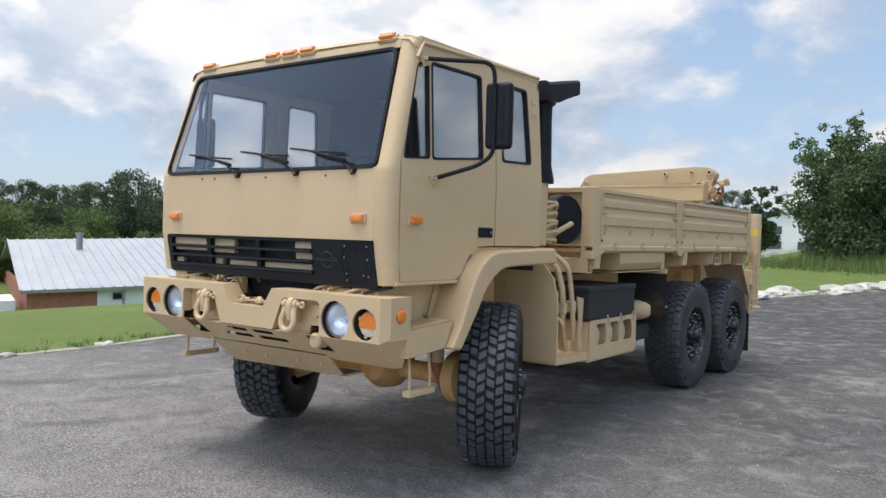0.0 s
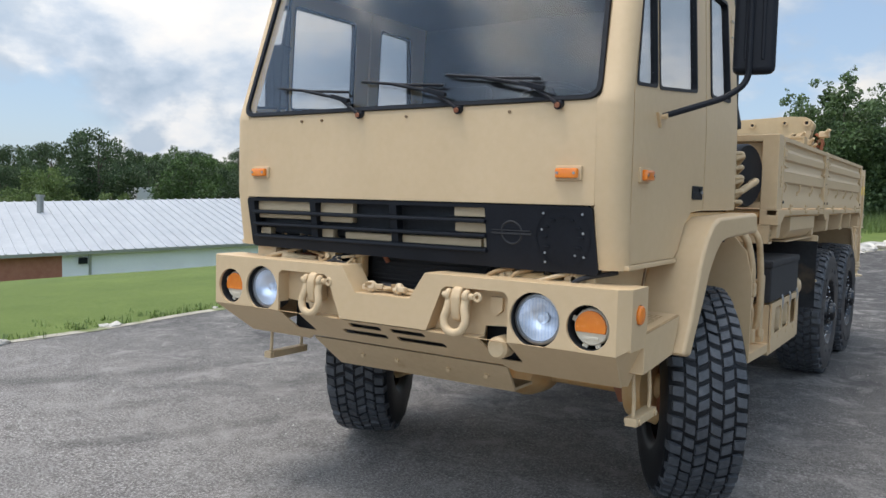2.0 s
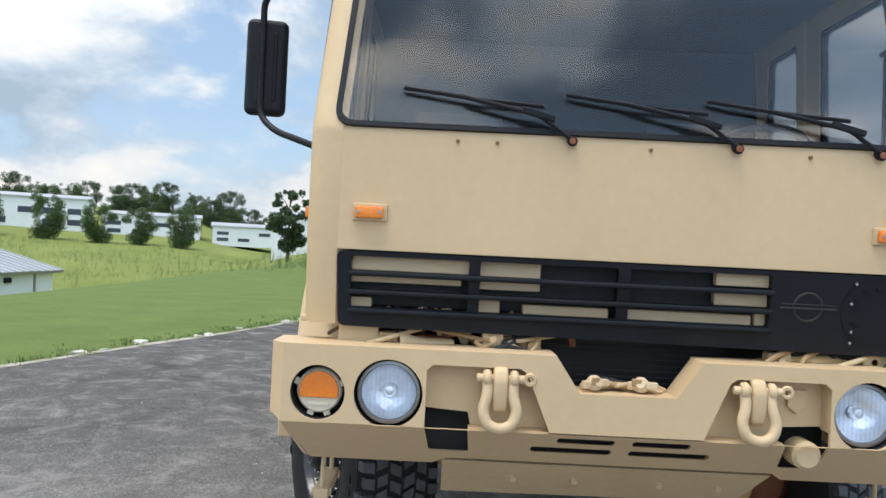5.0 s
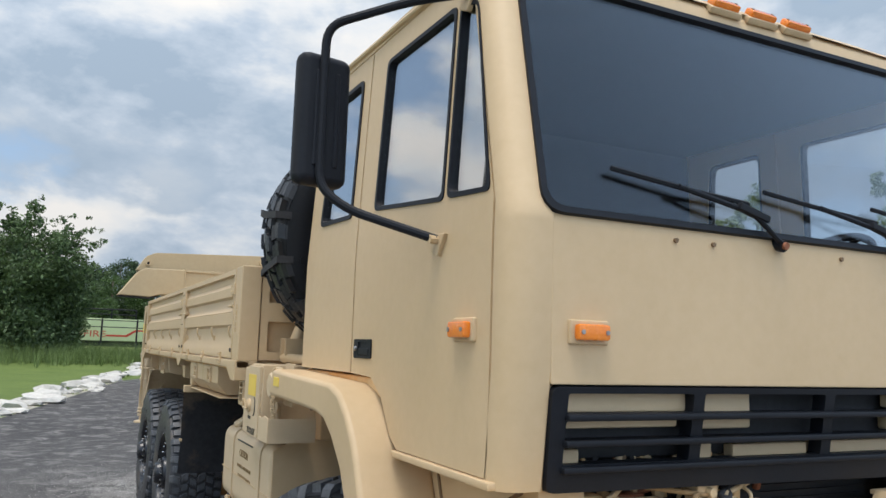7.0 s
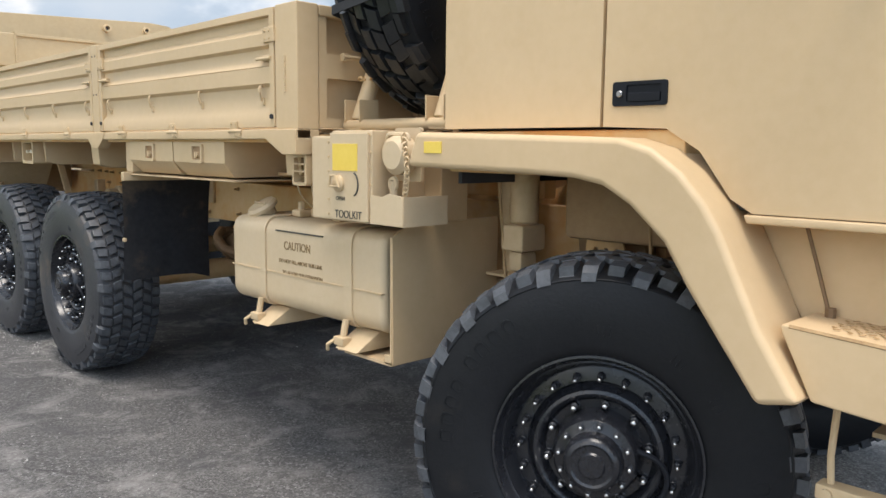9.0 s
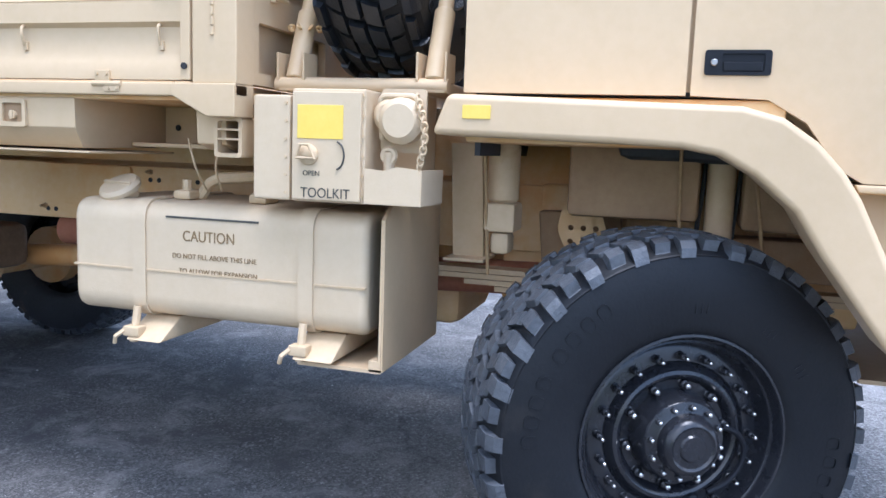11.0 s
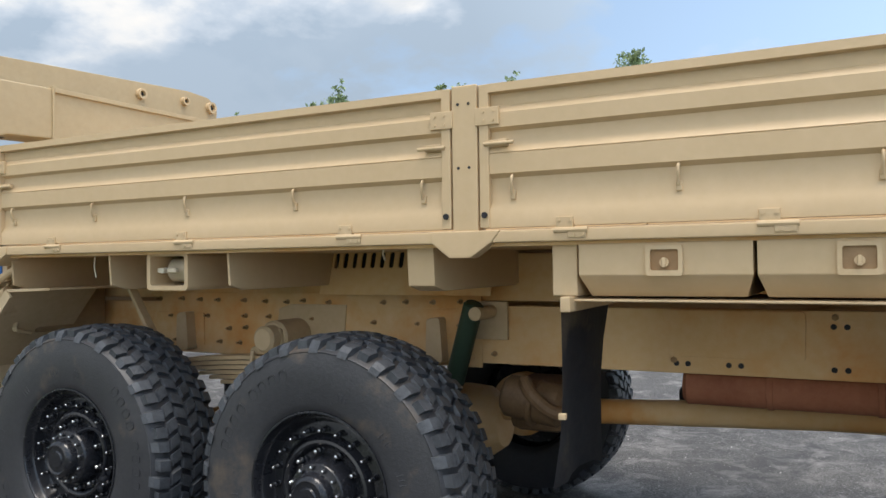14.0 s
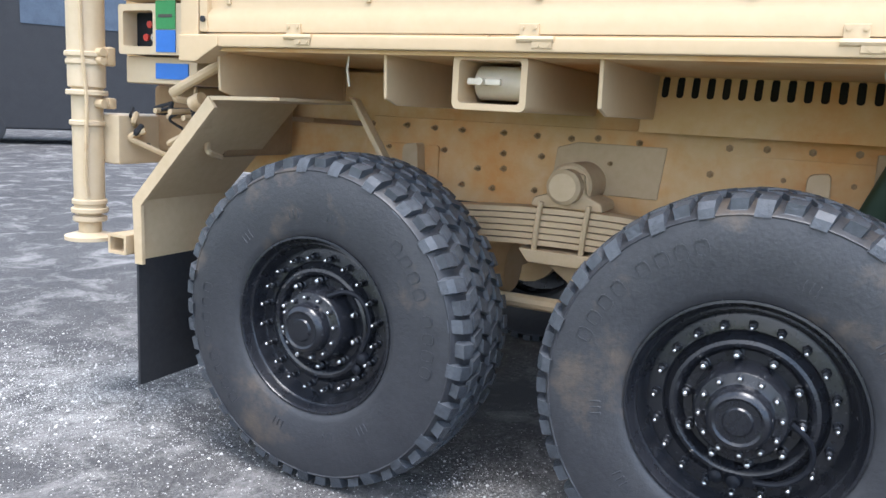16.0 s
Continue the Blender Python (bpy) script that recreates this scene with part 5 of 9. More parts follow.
    for k in range(-5, 6):
        hgt = math.sqrt(max(0.0, 0.088 ** 2 - (k * 0.0155) ** 2))
        bm = B(); box(bm, (k * 0.0155 - 0.0012, -hgt, -0.004), (k * 0.0155 + 0.0012, hgt, 0.002), m=m); part("lens_flute", bm, LENS, hl)
    bm = B(); lathe(bm, [(0.095, 0.004), (0.075, 0.015), (0.04, 0.023), (0.0, 0.026)], m, 36)
    part("lamp_glass", bm, LENS, hl)
    m = aim((CX + s * IX, 0.048, LZ - 0.006), (0, -1, 0))
    bm = B()
    lathe(bm, [(0.0, -0.03), (0.078, -0.03), (0.078, 0.0), (0.072, 0.008), (0, 0.008)], m, 30)
    for a in (20, 160, 250, 290):
        box(bm, (-0.012, 0.06, -0.01), (0.012, 0.092, 0.002), 0.003, m=m @ Matrix.Rotation(radians(a - 90), 4, "Z"))
    il = part("turn_signal", bm, CREAM, bumper, "round turn signal, amber above cream")
    bm = B()
    seg = [(0.068 * math.cos(radians(a)), 0.068 * math.sin(radians(a))) for a in range(-20, 201, 10)]
    prism(bm, [(x, y) for x, y in seg], "z", 0.006, 0.02, 0.004, m=m @ Matrix.Rotation(radians(0), 4, "Z"))
    part("amber_lens", bm, AMBER, il)
    bm = B(); box(bm, (-0.035, -0.052, 0.008), (0.035, -0.04, 0.014), 0.002, m=m)
    part("cream_lens", bm, CREAM, il)
    bm = B(); lathe(bm, [(0.0, -0.02), (0.040, -0.02), (0.040, 0.012), (0.034, 0.018), (0, 0.024)], aim((CX + s * 1.22, 0.135, 1.13), (s, 0, 0)), 24)
    part("side_turn_signal", bm, AMBER, bumper, "round amber side lamp")
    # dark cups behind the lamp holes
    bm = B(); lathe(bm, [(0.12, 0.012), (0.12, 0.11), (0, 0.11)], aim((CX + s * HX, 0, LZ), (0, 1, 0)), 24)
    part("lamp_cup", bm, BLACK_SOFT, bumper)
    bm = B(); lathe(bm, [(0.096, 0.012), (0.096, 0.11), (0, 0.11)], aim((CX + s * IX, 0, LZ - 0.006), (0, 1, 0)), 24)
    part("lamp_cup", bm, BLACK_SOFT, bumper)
    # black box added behind the tow hole, its shade put into the colour
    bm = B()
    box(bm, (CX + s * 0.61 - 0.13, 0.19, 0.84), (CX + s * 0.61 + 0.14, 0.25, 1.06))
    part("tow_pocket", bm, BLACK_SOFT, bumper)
bm = B()
prism(bm, [(CX + 0.565, 1.155), (CX + 0.63, 1.155), (CX + 0.63, 1.095), (CX + 0.598, 1.07), (CX + 0.565, 1.095)], "y", 0.06, 0.078, 0.004)
part("shield_plate", bm, TAN, bumper, "small blank shield plate")
# black plate behind the bumper slots, standing in for their shade
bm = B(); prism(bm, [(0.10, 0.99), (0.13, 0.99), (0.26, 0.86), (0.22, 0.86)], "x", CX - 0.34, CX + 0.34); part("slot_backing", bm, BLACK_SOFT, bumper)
bm = B()
rod(bm, (CX + 0.625, 0.02, 0.935), (CX + 0.625, 0.12, 0.935), 0.05, 20, 0.012)
part("tow_socket", bm, TAN_WORN, bumper, "round tan socket in the pocket")
# skid plate and front axle
bm = B()
t = B()
pts = [(-0.62, 0.205, 0.815), (0.58, 0.205, 0.815), (0.52, 0.40, 0.655), (-0.62, 0.43, 0.635)]
a = [t.verts.new((CX + p[0], p[1], p[2])) for p in pts]
b = [t.verts.new((CX + p[0], p[1] + 0.012, p[2] + 0.004)) for p in pts]
t.faces.new(a); t.faces.new(b[::-1])
for i in range(4):
    t.faces.new((a[i], a[(i + 1) % 4], b[(i + 1) % 4], b[i]))
join(bm, t)
box(bm, (CX - 0.60, 0.42, 0.645), (CX + 0.50, 0.62, 0.66))
skid = part("skid_plate", bm, TAN_WORN, truck, "folded tan skid plate below the bumper")
for x in (-0.35, -0.12, 0.2, 0.42):
    bm = B(); rod(bm, (CX + x, 0.285, 0.73), (CX + x, 0.31, 0.745), 0.012, 8)
    part("bolt_head", bm, TAN_WORN, skid)

# ---- wheels: lugged tyre, two-piece rim, hub and studs; the wheel's axis is z, its outer face +z ----
TR, TW = 0.594, 0.40


def tyre_mesh(bm, deep):
    """The carcass: a bulging sidewall from the rim's lip to the shoulder, closed under the tread."""
    h = TW / 2
    prof = [(0.290, h - 0.05), (0.304, h - 0.030), (0.315, h - 0.014), (0.342, h - 0.004), (0.39, h + 0.001), (0.43, h + 0.003), (0.47, h + 0.001), (0.505, h - 0.004), (0.532, h - 0.010), (0.536, h - 0.008), (0.541, h - 0.012), (0.552, h - 0.036), (TR - deep, h - 0.075), (TR - deep + 0.003, 0.0)]
    full = prof + [(r, -z) for r, z in prof[-2::-1]]
    lathe(bm, full, Matrix(), 72)


def tread_mesh(bm, pitches, deep, ribs, cut, wear, seed, dome):
    """Ribs of lugs round the tyre. ribs: (z0, z1, phase, slant) across the crown; a shoulder rib outside them on either side.
    cut: the gap's share of the pitch; wear: how uneven the lugs are."""
    h = TW / 2
    rng = random.Random(seed)
    step = 2 * math.pi / pitches
    fr = (0.0, cut - 0.05, cut, 0.5 + cut * 0.5, 0.95)
    up = (0.0, 0.0, 1.0, 1.0, 1.0)

    def strip(high, low, phase, slant, kink, alternate=0.0):
        """high and low: the rib's section on a lug and in a gap, as (radius, z)."""
        rows = []
        for i in range(pitches):
            jit, drop, ends = rng.uniform(-wear, wear) * 0.06, rng.uniform(0, wear) * 0.0035, rng.uniform(0.6, 1.0) if alternate else 1.0
            long_ = 1.0 if i % 2 else 1.0 - alternate
            for f, u in zip(fr, up):
                row = []
                n = len(high) - 1
                for j, ((ra, za), (rb, zb)) in enumerate(zip(high, low)):
                    k = u
                    if alternate and j >= n - 1:
                        k = u * long_ * ends
                    r, z = rb + (ra - drop - rb) * k, zb + (za - zb) * k
                    a = (i + f + phase + jit) * step + slant * (j / n - 0.5) * step + kink * step * (0.5 - abs(j / n - 0.5))
                    row.append(bm.verts.new((r * math.cos(a), r * math.sin(a), z)))
                rows.append(row)
        for ra, rb in zip(rows, rows[1:] + rows[:1]):
            for j in range(len(ra) - 1):
                bm.faces.new((ra[j], ra[j + 1], rb[j + 1], rb[j]))

    def crown(z):
        return TR - dome * (z / 0.12) ** 2

    for z0, z1, phase, slant in ribs:
        w = z1 - z0
        zs = [z0, z0 + 0.004, z0 + w * 0.35, z0 + w * 0.65, z1 - 0.004, z1]
        high = [(crown(z0) - deep * 0.8, z0)] + [(crown(z), z) for z in zs[1:-1]] + [(crown(z1) - deep * 0.8, z1)]
        low = [(crown(z) - deep - 0.002, z) for z in zs]
        strip(high, low, phase, slant, 0.10)
    zo = max(z1 for _, z1, _, _ in ribs) + 0.005
    for sg in (-1, 1):
        high = [(crown(zo) - deep * 0.8, zo), (crown(zo), zo + 0.004), (TR - 0.010, 0.150), (TR - 0.016, 0.176), (TR - 0.034, 0.194), (TR - 0.060, 0.199)]
        low = [(crown(zo) - deep, zo), (crown(zo) - deep, zo + 0.004), (TR - 0.016 - deep, 0.138), (TR - 0.026 - deep, 0.150), (TR - 0.052, 0.166), (TR - 0.066, 0.180)]
        strip([(r, sg * z) for r, z in high], [(r, sg * z) for r, z in low], 0.30 if sg > 0 else 0.68, 0.22 * sg, 0.0, 0.6)


ROAD_RIBS = [(-0.118, -0.064, 0.10, 0.40), (-0.060, -0.003, 0.45, -0.52), (0.003, 0.060, 0.0, 0.48), (0.064, 0.118, 0.52, -0.40)]
CHUNKY_RIBS = [(-0.132, -0.068, 0.0, 0.35), (-0.062, -0.002, 0.36, 0.16), (0.004, 0.064, 0.80, 0.36), (0.070, 0.132, 0.22, -0.22)]


def wheel(m, pitches=50, deep=0.021, ribs=ROAD_RIBS, cut=0.33, wear=1.6, seed=3, dome=0.006, tread=TREAD):
    bm = B()
    # lip, stepped dish, stud flange, raised ring and nut plate
    lathe(bm, [(0.300, 0.150), (0.307, 0.172), (0.314, 0.180), (0.312, 0.189), (0.305, 0.190), (0.299, 0.180), (0.295, 0.158), (0.287, 0.150), (0.282, 0.152), (0.278, 0.140), (0.271, 0.118), (0.262, 0.108), (0.255, 0.112), (0.218, 0.116), (0.212, 0.108), (0.204, 0.122), (0.194, 0.138), (0.184, 0.142), (0.174, 0.137), (0.166, 0.122), (0.160, 0.112), (0.10, 0.108)], Matrix(), 60)
    lathe(bm, [(0.318, -0.158), (0.303, -0.160), (0.286, -0.03), (0.24, -0.02), (0.16, 0.0), (0.10, 0.0)], Matrix(), 48)
    w = part("wheel", bm, BLACK_GLOSS, truck, "black steel wheel with a knobbly off-road tyre")
    w.matrix_basis = m
    bm = B(); tyre_mesh(bm, deep)
    part("tyre", bm, RUBBER, w, "black rubber tyre")
    # raised outlines on the sidewall in place of the maker's letters
    sign = None
    for a0, k_ in ((18, 4), (50, 4), (198, 4), (230, 4)):
        for k in range(k_):
            mm = Matrix.Rotation(radians(a0 + k * 7.0), 4, "Z")
            if sign is None:
                bm = B()
                sheet(bm, rounded(0.436, 0.482, -0.019, 0.019, 0.014, 3), [rounded(0.4405, 0.4775, -0.0145, 0.0145, 0.010, 3)], lambda u, v, d: Vector((u, v, TW / 2 + 0.0032 - d)), 0.006)
                sign = part("moulded_outline", bm, RUBBER, w, "plain raised outline moulded on the sidewall"); sign.matrix_basis = mm
            else:
                repeat(sign, mm, w)
    dash = None
    for a0 in (96, 128, 150, 282, 305, 338):
        for k in range(3):
            mm = Matrix.Rotation(radians(a0 + k * 2.6), 4, "Z")
            if dash is None:
                bm = B(); box(bm, (0.375, -0.002, TW / 2 - 0.004), (0.405, 0.002, TW / 2 + 0.003), 0.001, 1)
                dash = part("moulded_dash", bm, RUBBER, w); dash.matrix_basis = mm
            else:
                repeat(dash, mm, w)
    bm = B(); tread_mesh(bm, pitches, deep, ribs, cut, wear, seed, dome)
    part("tread", bm, tread, w, "dusty lugged tread" if tread is TREAD else "deep black lugged tread", smooth=0.3)
    bm = B()
    lathe(bm, [(0.136, 0.106), (0.135, 0.130), (0.127, 0.156), (0.124, 0.180), (0.117, 0.189), (0.092, 0.195), (0.088, 0.198), (0.085, 0.226), (0.077, 0.240), (0.065, 0.246), (0.058, 0.241), (0.040, 0.241), (0.035, 0.247), (0, 0.248)], Matrix(), 36)
    part("hub", bm, BLACK_GLOSS, w, "gloss black hub")
    nuts, tips = None, None
    def stud(r, k, z, rad, ln, off=0.0):
        """A ring of black nuts, each with a bright stud end standing out of it."""
        nonlocal nuts, tips
        for i in range(k):
            a = 2 * math.pi * i / k + off
            at = Matrix.Translation((r * math.cos(a), r * math.sin(a), z)) @ Matrix.Rotation(i * 0.7, 4, "Z")
            mn, mt = at @ Matrix.Diagonal((rad, rad, ln, 1)), at @ Matrix.Diagonal((rad, rad, ln, 1))
            if nuts is None:
                b = B(); lathe(b, [(1.9, 0), (1.9, 0.10), (1.6, 0.14), (1.6, 0.50), (1.35, 0.58), (0.95, 0.60), (0, 0.60)], Matrix(), 6)
                nuts = part("wheel_nut", b, BLACK_GLOSS, w); nuts.matrix_basis = mn
                b = B(); lathe(b, [(0.98, 0.58), (0.98, 0.90), (0.78, 1.0), (0, 1.0)], Matrix(), 8)
                tips = part("stud", b, STEEL, w, "bright steel stud end"); tips.matrix_basis = mt
            else:
                repeat(nuts, mn, w); repeat(tips, mt, w)
    stud(0.234, 20, 0.113, 0.0072, 0.056)
    stud(0.152, 10, 0.109, 0.0090, 0.046, 0.2)
    stud(0.1045, 12, 0.189, 0.0060, 0.022, 0.1)
    bm = B()
    tube(bm, [(-0.192, -0.05, 0.150), (-0.188, -0.11, 0.150), (-0.150, -0.165, 0.152), (-0.095, -0.190, 0.154), (-0.04, -0.175, 0.16), (0.0, -0.125, 0.172)], 0.0085, 8, 0.04)
    lathe(bm, [(0, 0), (0.024, 0), (0.026, 0.012), (0.018, 0.03), (0.010, 0.034), (0, 0.036)], Matrix.Translation((-0.205, 0.0, 0.122)), 14)
    lathe(bm, [(0, 0), (0.017, 0), (0.018, 0.02), (0.010, 0.026), (0, 0.028)], Matrix.Translation((-0.205, 0.048, 0.122)), 12)
    box(bm, (-0.222, -0.055, 0.114), (-0.186, 0.07, 0.130), 0.006)
    part("inflation_hose", bm, BLACK, w, "black inflation hose and valve")
    return w


def dusted(w):
    """Greyer, dustier rubber on this wheel alone."""
    for ch in w.children:
        if ch.name.split(".")[0] in ("tyre", "moulded_outline", "moulded_dash"):
            ch.material_slots[0].link = "OBJECT"; ch.material_slots[0].material = RUBBER_DUSTY
    return w


def twin(w, m):
    """The same wheel at another place."""
    o = new("wheel", w.data); o.parent = truck; o.matrix_basis = m; o["label"] = w["label"]
    for ch in w.children:
        c = new(ch.name.split(".")[0], ch.data); c.parent = o; c.matrix_basis = ch.matrix_basis
        if ch.get("label"):
            c["label"] = ch["label"]
    return o


AX = (1.31, 5.26, 6.655)
STEER = {-1: radians(26), 1: radians(28.5)}
FRONT = {-1: (-1.05, 1.262), 1: (1.03, 1.43)}   # the steered wheels swing about their kingpins
right = Matrix.Rotation(radians(-90), 4, "Y")
left = Matrix.Rotation(radians(90), 4, "Y")
first = wheel(Matrix.Translation((-1.105, AX[1], 0.585)) @ right)
dusted(first)
dusted(twin(first, Matrix.Translation((-1.105, AX[2], 0.585)) @ right @ Matrix.Rotation(1.1, 4, "Z")))
dusted(twin(first, Matrix.Translation((1.047, AX[1], 0.585)) @ left @ Matrix.Rotation(0.5, 4, "Z")))
dusted(twin(first, Matrix.Translation((1.047, AX[2], 0.585)) @ left @ Matrix.Rotation(2.1, 4, "Z")))
twin(first, Matrix.Translation((*FRONT[-1], 0.578)) @ Matrix.Rotation(STEER[-1], 4, "Z") @ right @ Matrix.Rotation(0.3, 4, "Z"))
twin(first, Matrix.Translation((*FRONT[1], 0.545)) @ Matrix.Rotation(STEER[1], 4, "Z") @ left @ Matrix.Rotation(1.7, 4, "Z"))
# rusty knuckles on the inner faces of the steered wheels
for s in (-1, 1):
    ax_ = Vector((s * math.cos(STEER[s]), s * math.sin(STEER[s]), 0.0))
    c_ = Vector((*FRONT[s], 0.555))
    bm = B()
    lathe(bm, [(0, 0.10), (0.12, 0.09), (0.20, 0.05), (0.225, 0.02), (0.225, -0.03), (0, -0.03)], aim(c_ - ax_ * 0.07, -ax_), 28)
    part("brake_backplate", bm, RUST, truck, "rusty brake backplate inside the wheel")
    bm = B()
    tube(bm, [c_ - ax_ * 0.15 + Vector((0, 0, 0.20)), c_ - ax_ * 0.24 + Vector((0, -0.02, 0.17)), c_ - ax_ * 0.27 + Vector((0, 0, 0.02)), c_ - ax_ * 0.22 - Vector((0, 0, 0.14)), c_ - ax_ * 0.14 - Vector((0, 0, 0.17))], 0.05, 12, 0.06)
    part("steering_knuckle", bm, TAN_DUSTY, truck, "rust-tinged steering knuckle")
# spare, upright behind the cab, its tread to the sides
spare = wheel(Matrix.Translation((-0.69, 2.24, 2.18)) @ Matrix.Rotation(radians(90), 4, "X"), 36, 0.034, CHUNKY_RIBS, 0.22, 3.0, 9, 0.024, TREAD_NEW)
spare.scale = (0.985, 0.985, 0.93)
spare["label"] = "spare wheel with a chunky tread standing behind the cab"
# axles and diffs
for y in AX:
    bm = B()
    rod(bm, (-0.95, y, 0.575), (0.95, y, 0.575), 0.075, 16)
    lathe(bm, [(0, -0.2), (0.12, -0.18), (0.19, -0.08), (0.2, 0.05), (0.14, 0.18), (0, 0.2)], aim((0.12, y, 0.6), (0, 1, 0)), 20)
    for s in (-1, 1):
        lathe(bm, [(0, 0), (0.19, 0.0), (0.19, 0.10), (0.12, 0.14), (0, 0.14)], aim((s * 0.78, y, 0.575), (s, 0, 0)), 20)
    part("axle", bm, TAN_DUSTY, truck, "dusty tan axle beam")
bm = B()
for s in (-1, 1):
    tube(bm, [(s * 0.78, AX[0] - 0.12, 0.50), (s * 0.72, AX[0] - 0.16, 0.7), (s * 0.60, AX[0] - 0.1, 0.92)], 0.045, 12, 0.1)
tube(bm, [(0.62, AX[0] + 0.22, 0.52), (-0.7, AX[0] + 0.22, 0.52)], 0.028, 10)
part("steering_link", bm, RUST, truck, "rust-stained steering links")

cab_parts = set(truck.children)
# ---- chassis ----
bm = B()
for s in (-1, 1):
    prism(bm, [(0.5, 0.99), (7.7, 0.99), (7.7, 1.25), (0.5, 1.25)], "x", s * 0.40, s * 0.45, 0.006)
    box(bm, (s * 0.45, 4.95, 0.97), (s * 0.458, 6.95, 1.30), 0.002)
for y in (2.2, 3.6, 4.8, 6.0, 7.2):
    box(bm, (-0.40, y - 0.05, 0.98), (0.40, y + 0.05, 1.2), 0.01)
for s in (-1, 1):
    for y0, y1 in ((2.0, 7.6),):
        box(bm, (s * 0.36, y0, 1.27), (s * 0.44, y1, 1.485), 0.01)
part("frame_rail", bm, TAN_DUSTY, truck, "rust-tinged tan chassis rail")
# studs on the rail: staggered rows behind the trunnion, few ahead of it
nut = None
rng = random.Random(11)
for y0, y1, z, st in ((5.05, 7.0, 1.262, 0.145), (5.9, 6.95, 1.175, 0.135), (6.15, 6.9, 1.115, 0.15), (6.2, 6.85, 1.04, 0.16), (5.05, 5.8, 1.165, 0.24), (4.1, 4.95, 1.205, 0.42), (4.1, 4.95, 1.04, 0.40), (3.0, 3.9, 1.225, 0.5)):
    y = y0
    while y < y1:
        if rng.random() > 0.1:
            mm = Matrix.Translation((-0.458, y + rng.uniform(-.025, .025), z + rng.uniform(-.006, .006))) @ right
            if nut is None:
                b = B(); lathe(b, [(0, 0), (0.0135, 0), (0.0135, 0.003), (0.010, 0.004), (0.010, 0.014), (0.006, 0.015), (0.006, 0.032), (0, 0.033)], Matrix(), 6)
                nut = part("bolt_head", b, STUD, truck, "browned stud with its nut"); nut.matrix_basis = mm
            else:
                repeat(nut, mm, truck)
        y += st
# plates lapped on the rail
for y0, y1, z0, z1 in ((4.99, 5.45, 1.0, 1.235), (3.62, 4.12, 1.06, 1.245), (6.62, 6.98, 1.01, 1.19)):
    bm = B(); prism(bm, round_corners([(y0, z0), (y1, z0), (y1, z1), (y0, z1)], 0.012, 2), "x", -0.4665, -0.450, 0.002)
    part("lapped_plate", bm, TAN_DUSTY, truck, "rust-tinged plate lapped on the rail")
hole = None
for y in (3.85, 4.05, 3.28, 3.48, 2.75):
    for z in (1.03, 1.19):
        for k in (0, 0.045):
            if hole is None:
                bm = B(); rod(bm, (-0.0022, 0, 0), (0.0003, 0, 0), 0.011, 10)
                hole = part("rail_hole", bm, BLACK_SOFT, truck); hole.location = (-0.45, y, z)
            else:
                repeat(hole, Matrix.Translation((-0.45, y + k, z)), truck)
# springs: leaf packs and the trunnion of the bogie
for s in (-1, 1):
    bm = B()
    for i in range(6):
        ln = 0.70 - i * 0.075
        z = 1.005 - i * 0.024
        for k in range(8):
            u0, u1 = -ln + k * ln / 4, -ln + (k + 1) * ln / 4
            d0, d1 = -0.05 * (u0 / 0.7) ** 2, -0.05 * (u1 / 0.7) ** 2
            prism(bm, [(5.96 + u0, z + d0), (5.96 + u1, z + d1), (5.96 + u1, z + d1 - 0.019), (5.96 + u0, z + d0 - 0.019)], "x", s * 0.60, s * 0.70)
    lf = part("leaf_spring", bm, TAN_WORN, truck, "tan leaf spring pack")
    bm = B()
    rod(bm, (s * 0.45, 5.98, 1.09), (s * 0.66, 5.98, 1.09), 0.085, 20, 0.01)
    rod(bm, (s * 0.60, 5.98, 1.09), (s * 0.74, 5.98, 1.09), 0.064, 20, 0.014)
    prism(bm, [(5.84, 1.005), (6.12, 1.005), (6.11, 1.04), (6.05, 1.06), (6.04, 1.14), (5.92, 1.14), (5.91, 1.06), (5.85, 1.04)], "x", s * 0.5, s * 0.68, 0.012)
    for y in (5.885, 6.065):
        tube(bm, [(s * 0.71, y, 1.03), (s * 0.715, y + 0.01, 0.93), (s * 0.71, y + 0.015, 0.85)], 0.011, 8)
    prism(bm, [(5.84, 0.85), (6.14, 0.85), (6.10, 0.80), (5.88, 0.80)], "x", s * 0.58, s * 0.72, 0.006)
    part("spring_trunnion", bm, TAN_WORN, truck, "tan trunnion cap of the rear bogie")
    bm = B()
    prism(bm, [(5.68, 1.245), (6.02, 1.245), (6.10, 1.22), (6.12, 1.05), (5.70, 1.05)], "x", s * 0.45, s * 0.466, 0.004)
    part("gusset_plate", bm, TAN_WORN, truck)
    bm = B()
    for i in range(4):
        prism(bm, [(0.55 + i * 0.08, 0.93 - i * 0.022), (2.25 - i * 0.12, 0.93 - i * 0.022), (2.25 - i * 0.12, 0.911 - i * 0.022), (0.55 + i * 0.08, 0.911 - i * 0.022)], "x", s * 0.50, s * 0.59)
    part("front_leaf_spring", bm, TAN_WORN, truck, "tan front leaf spring")
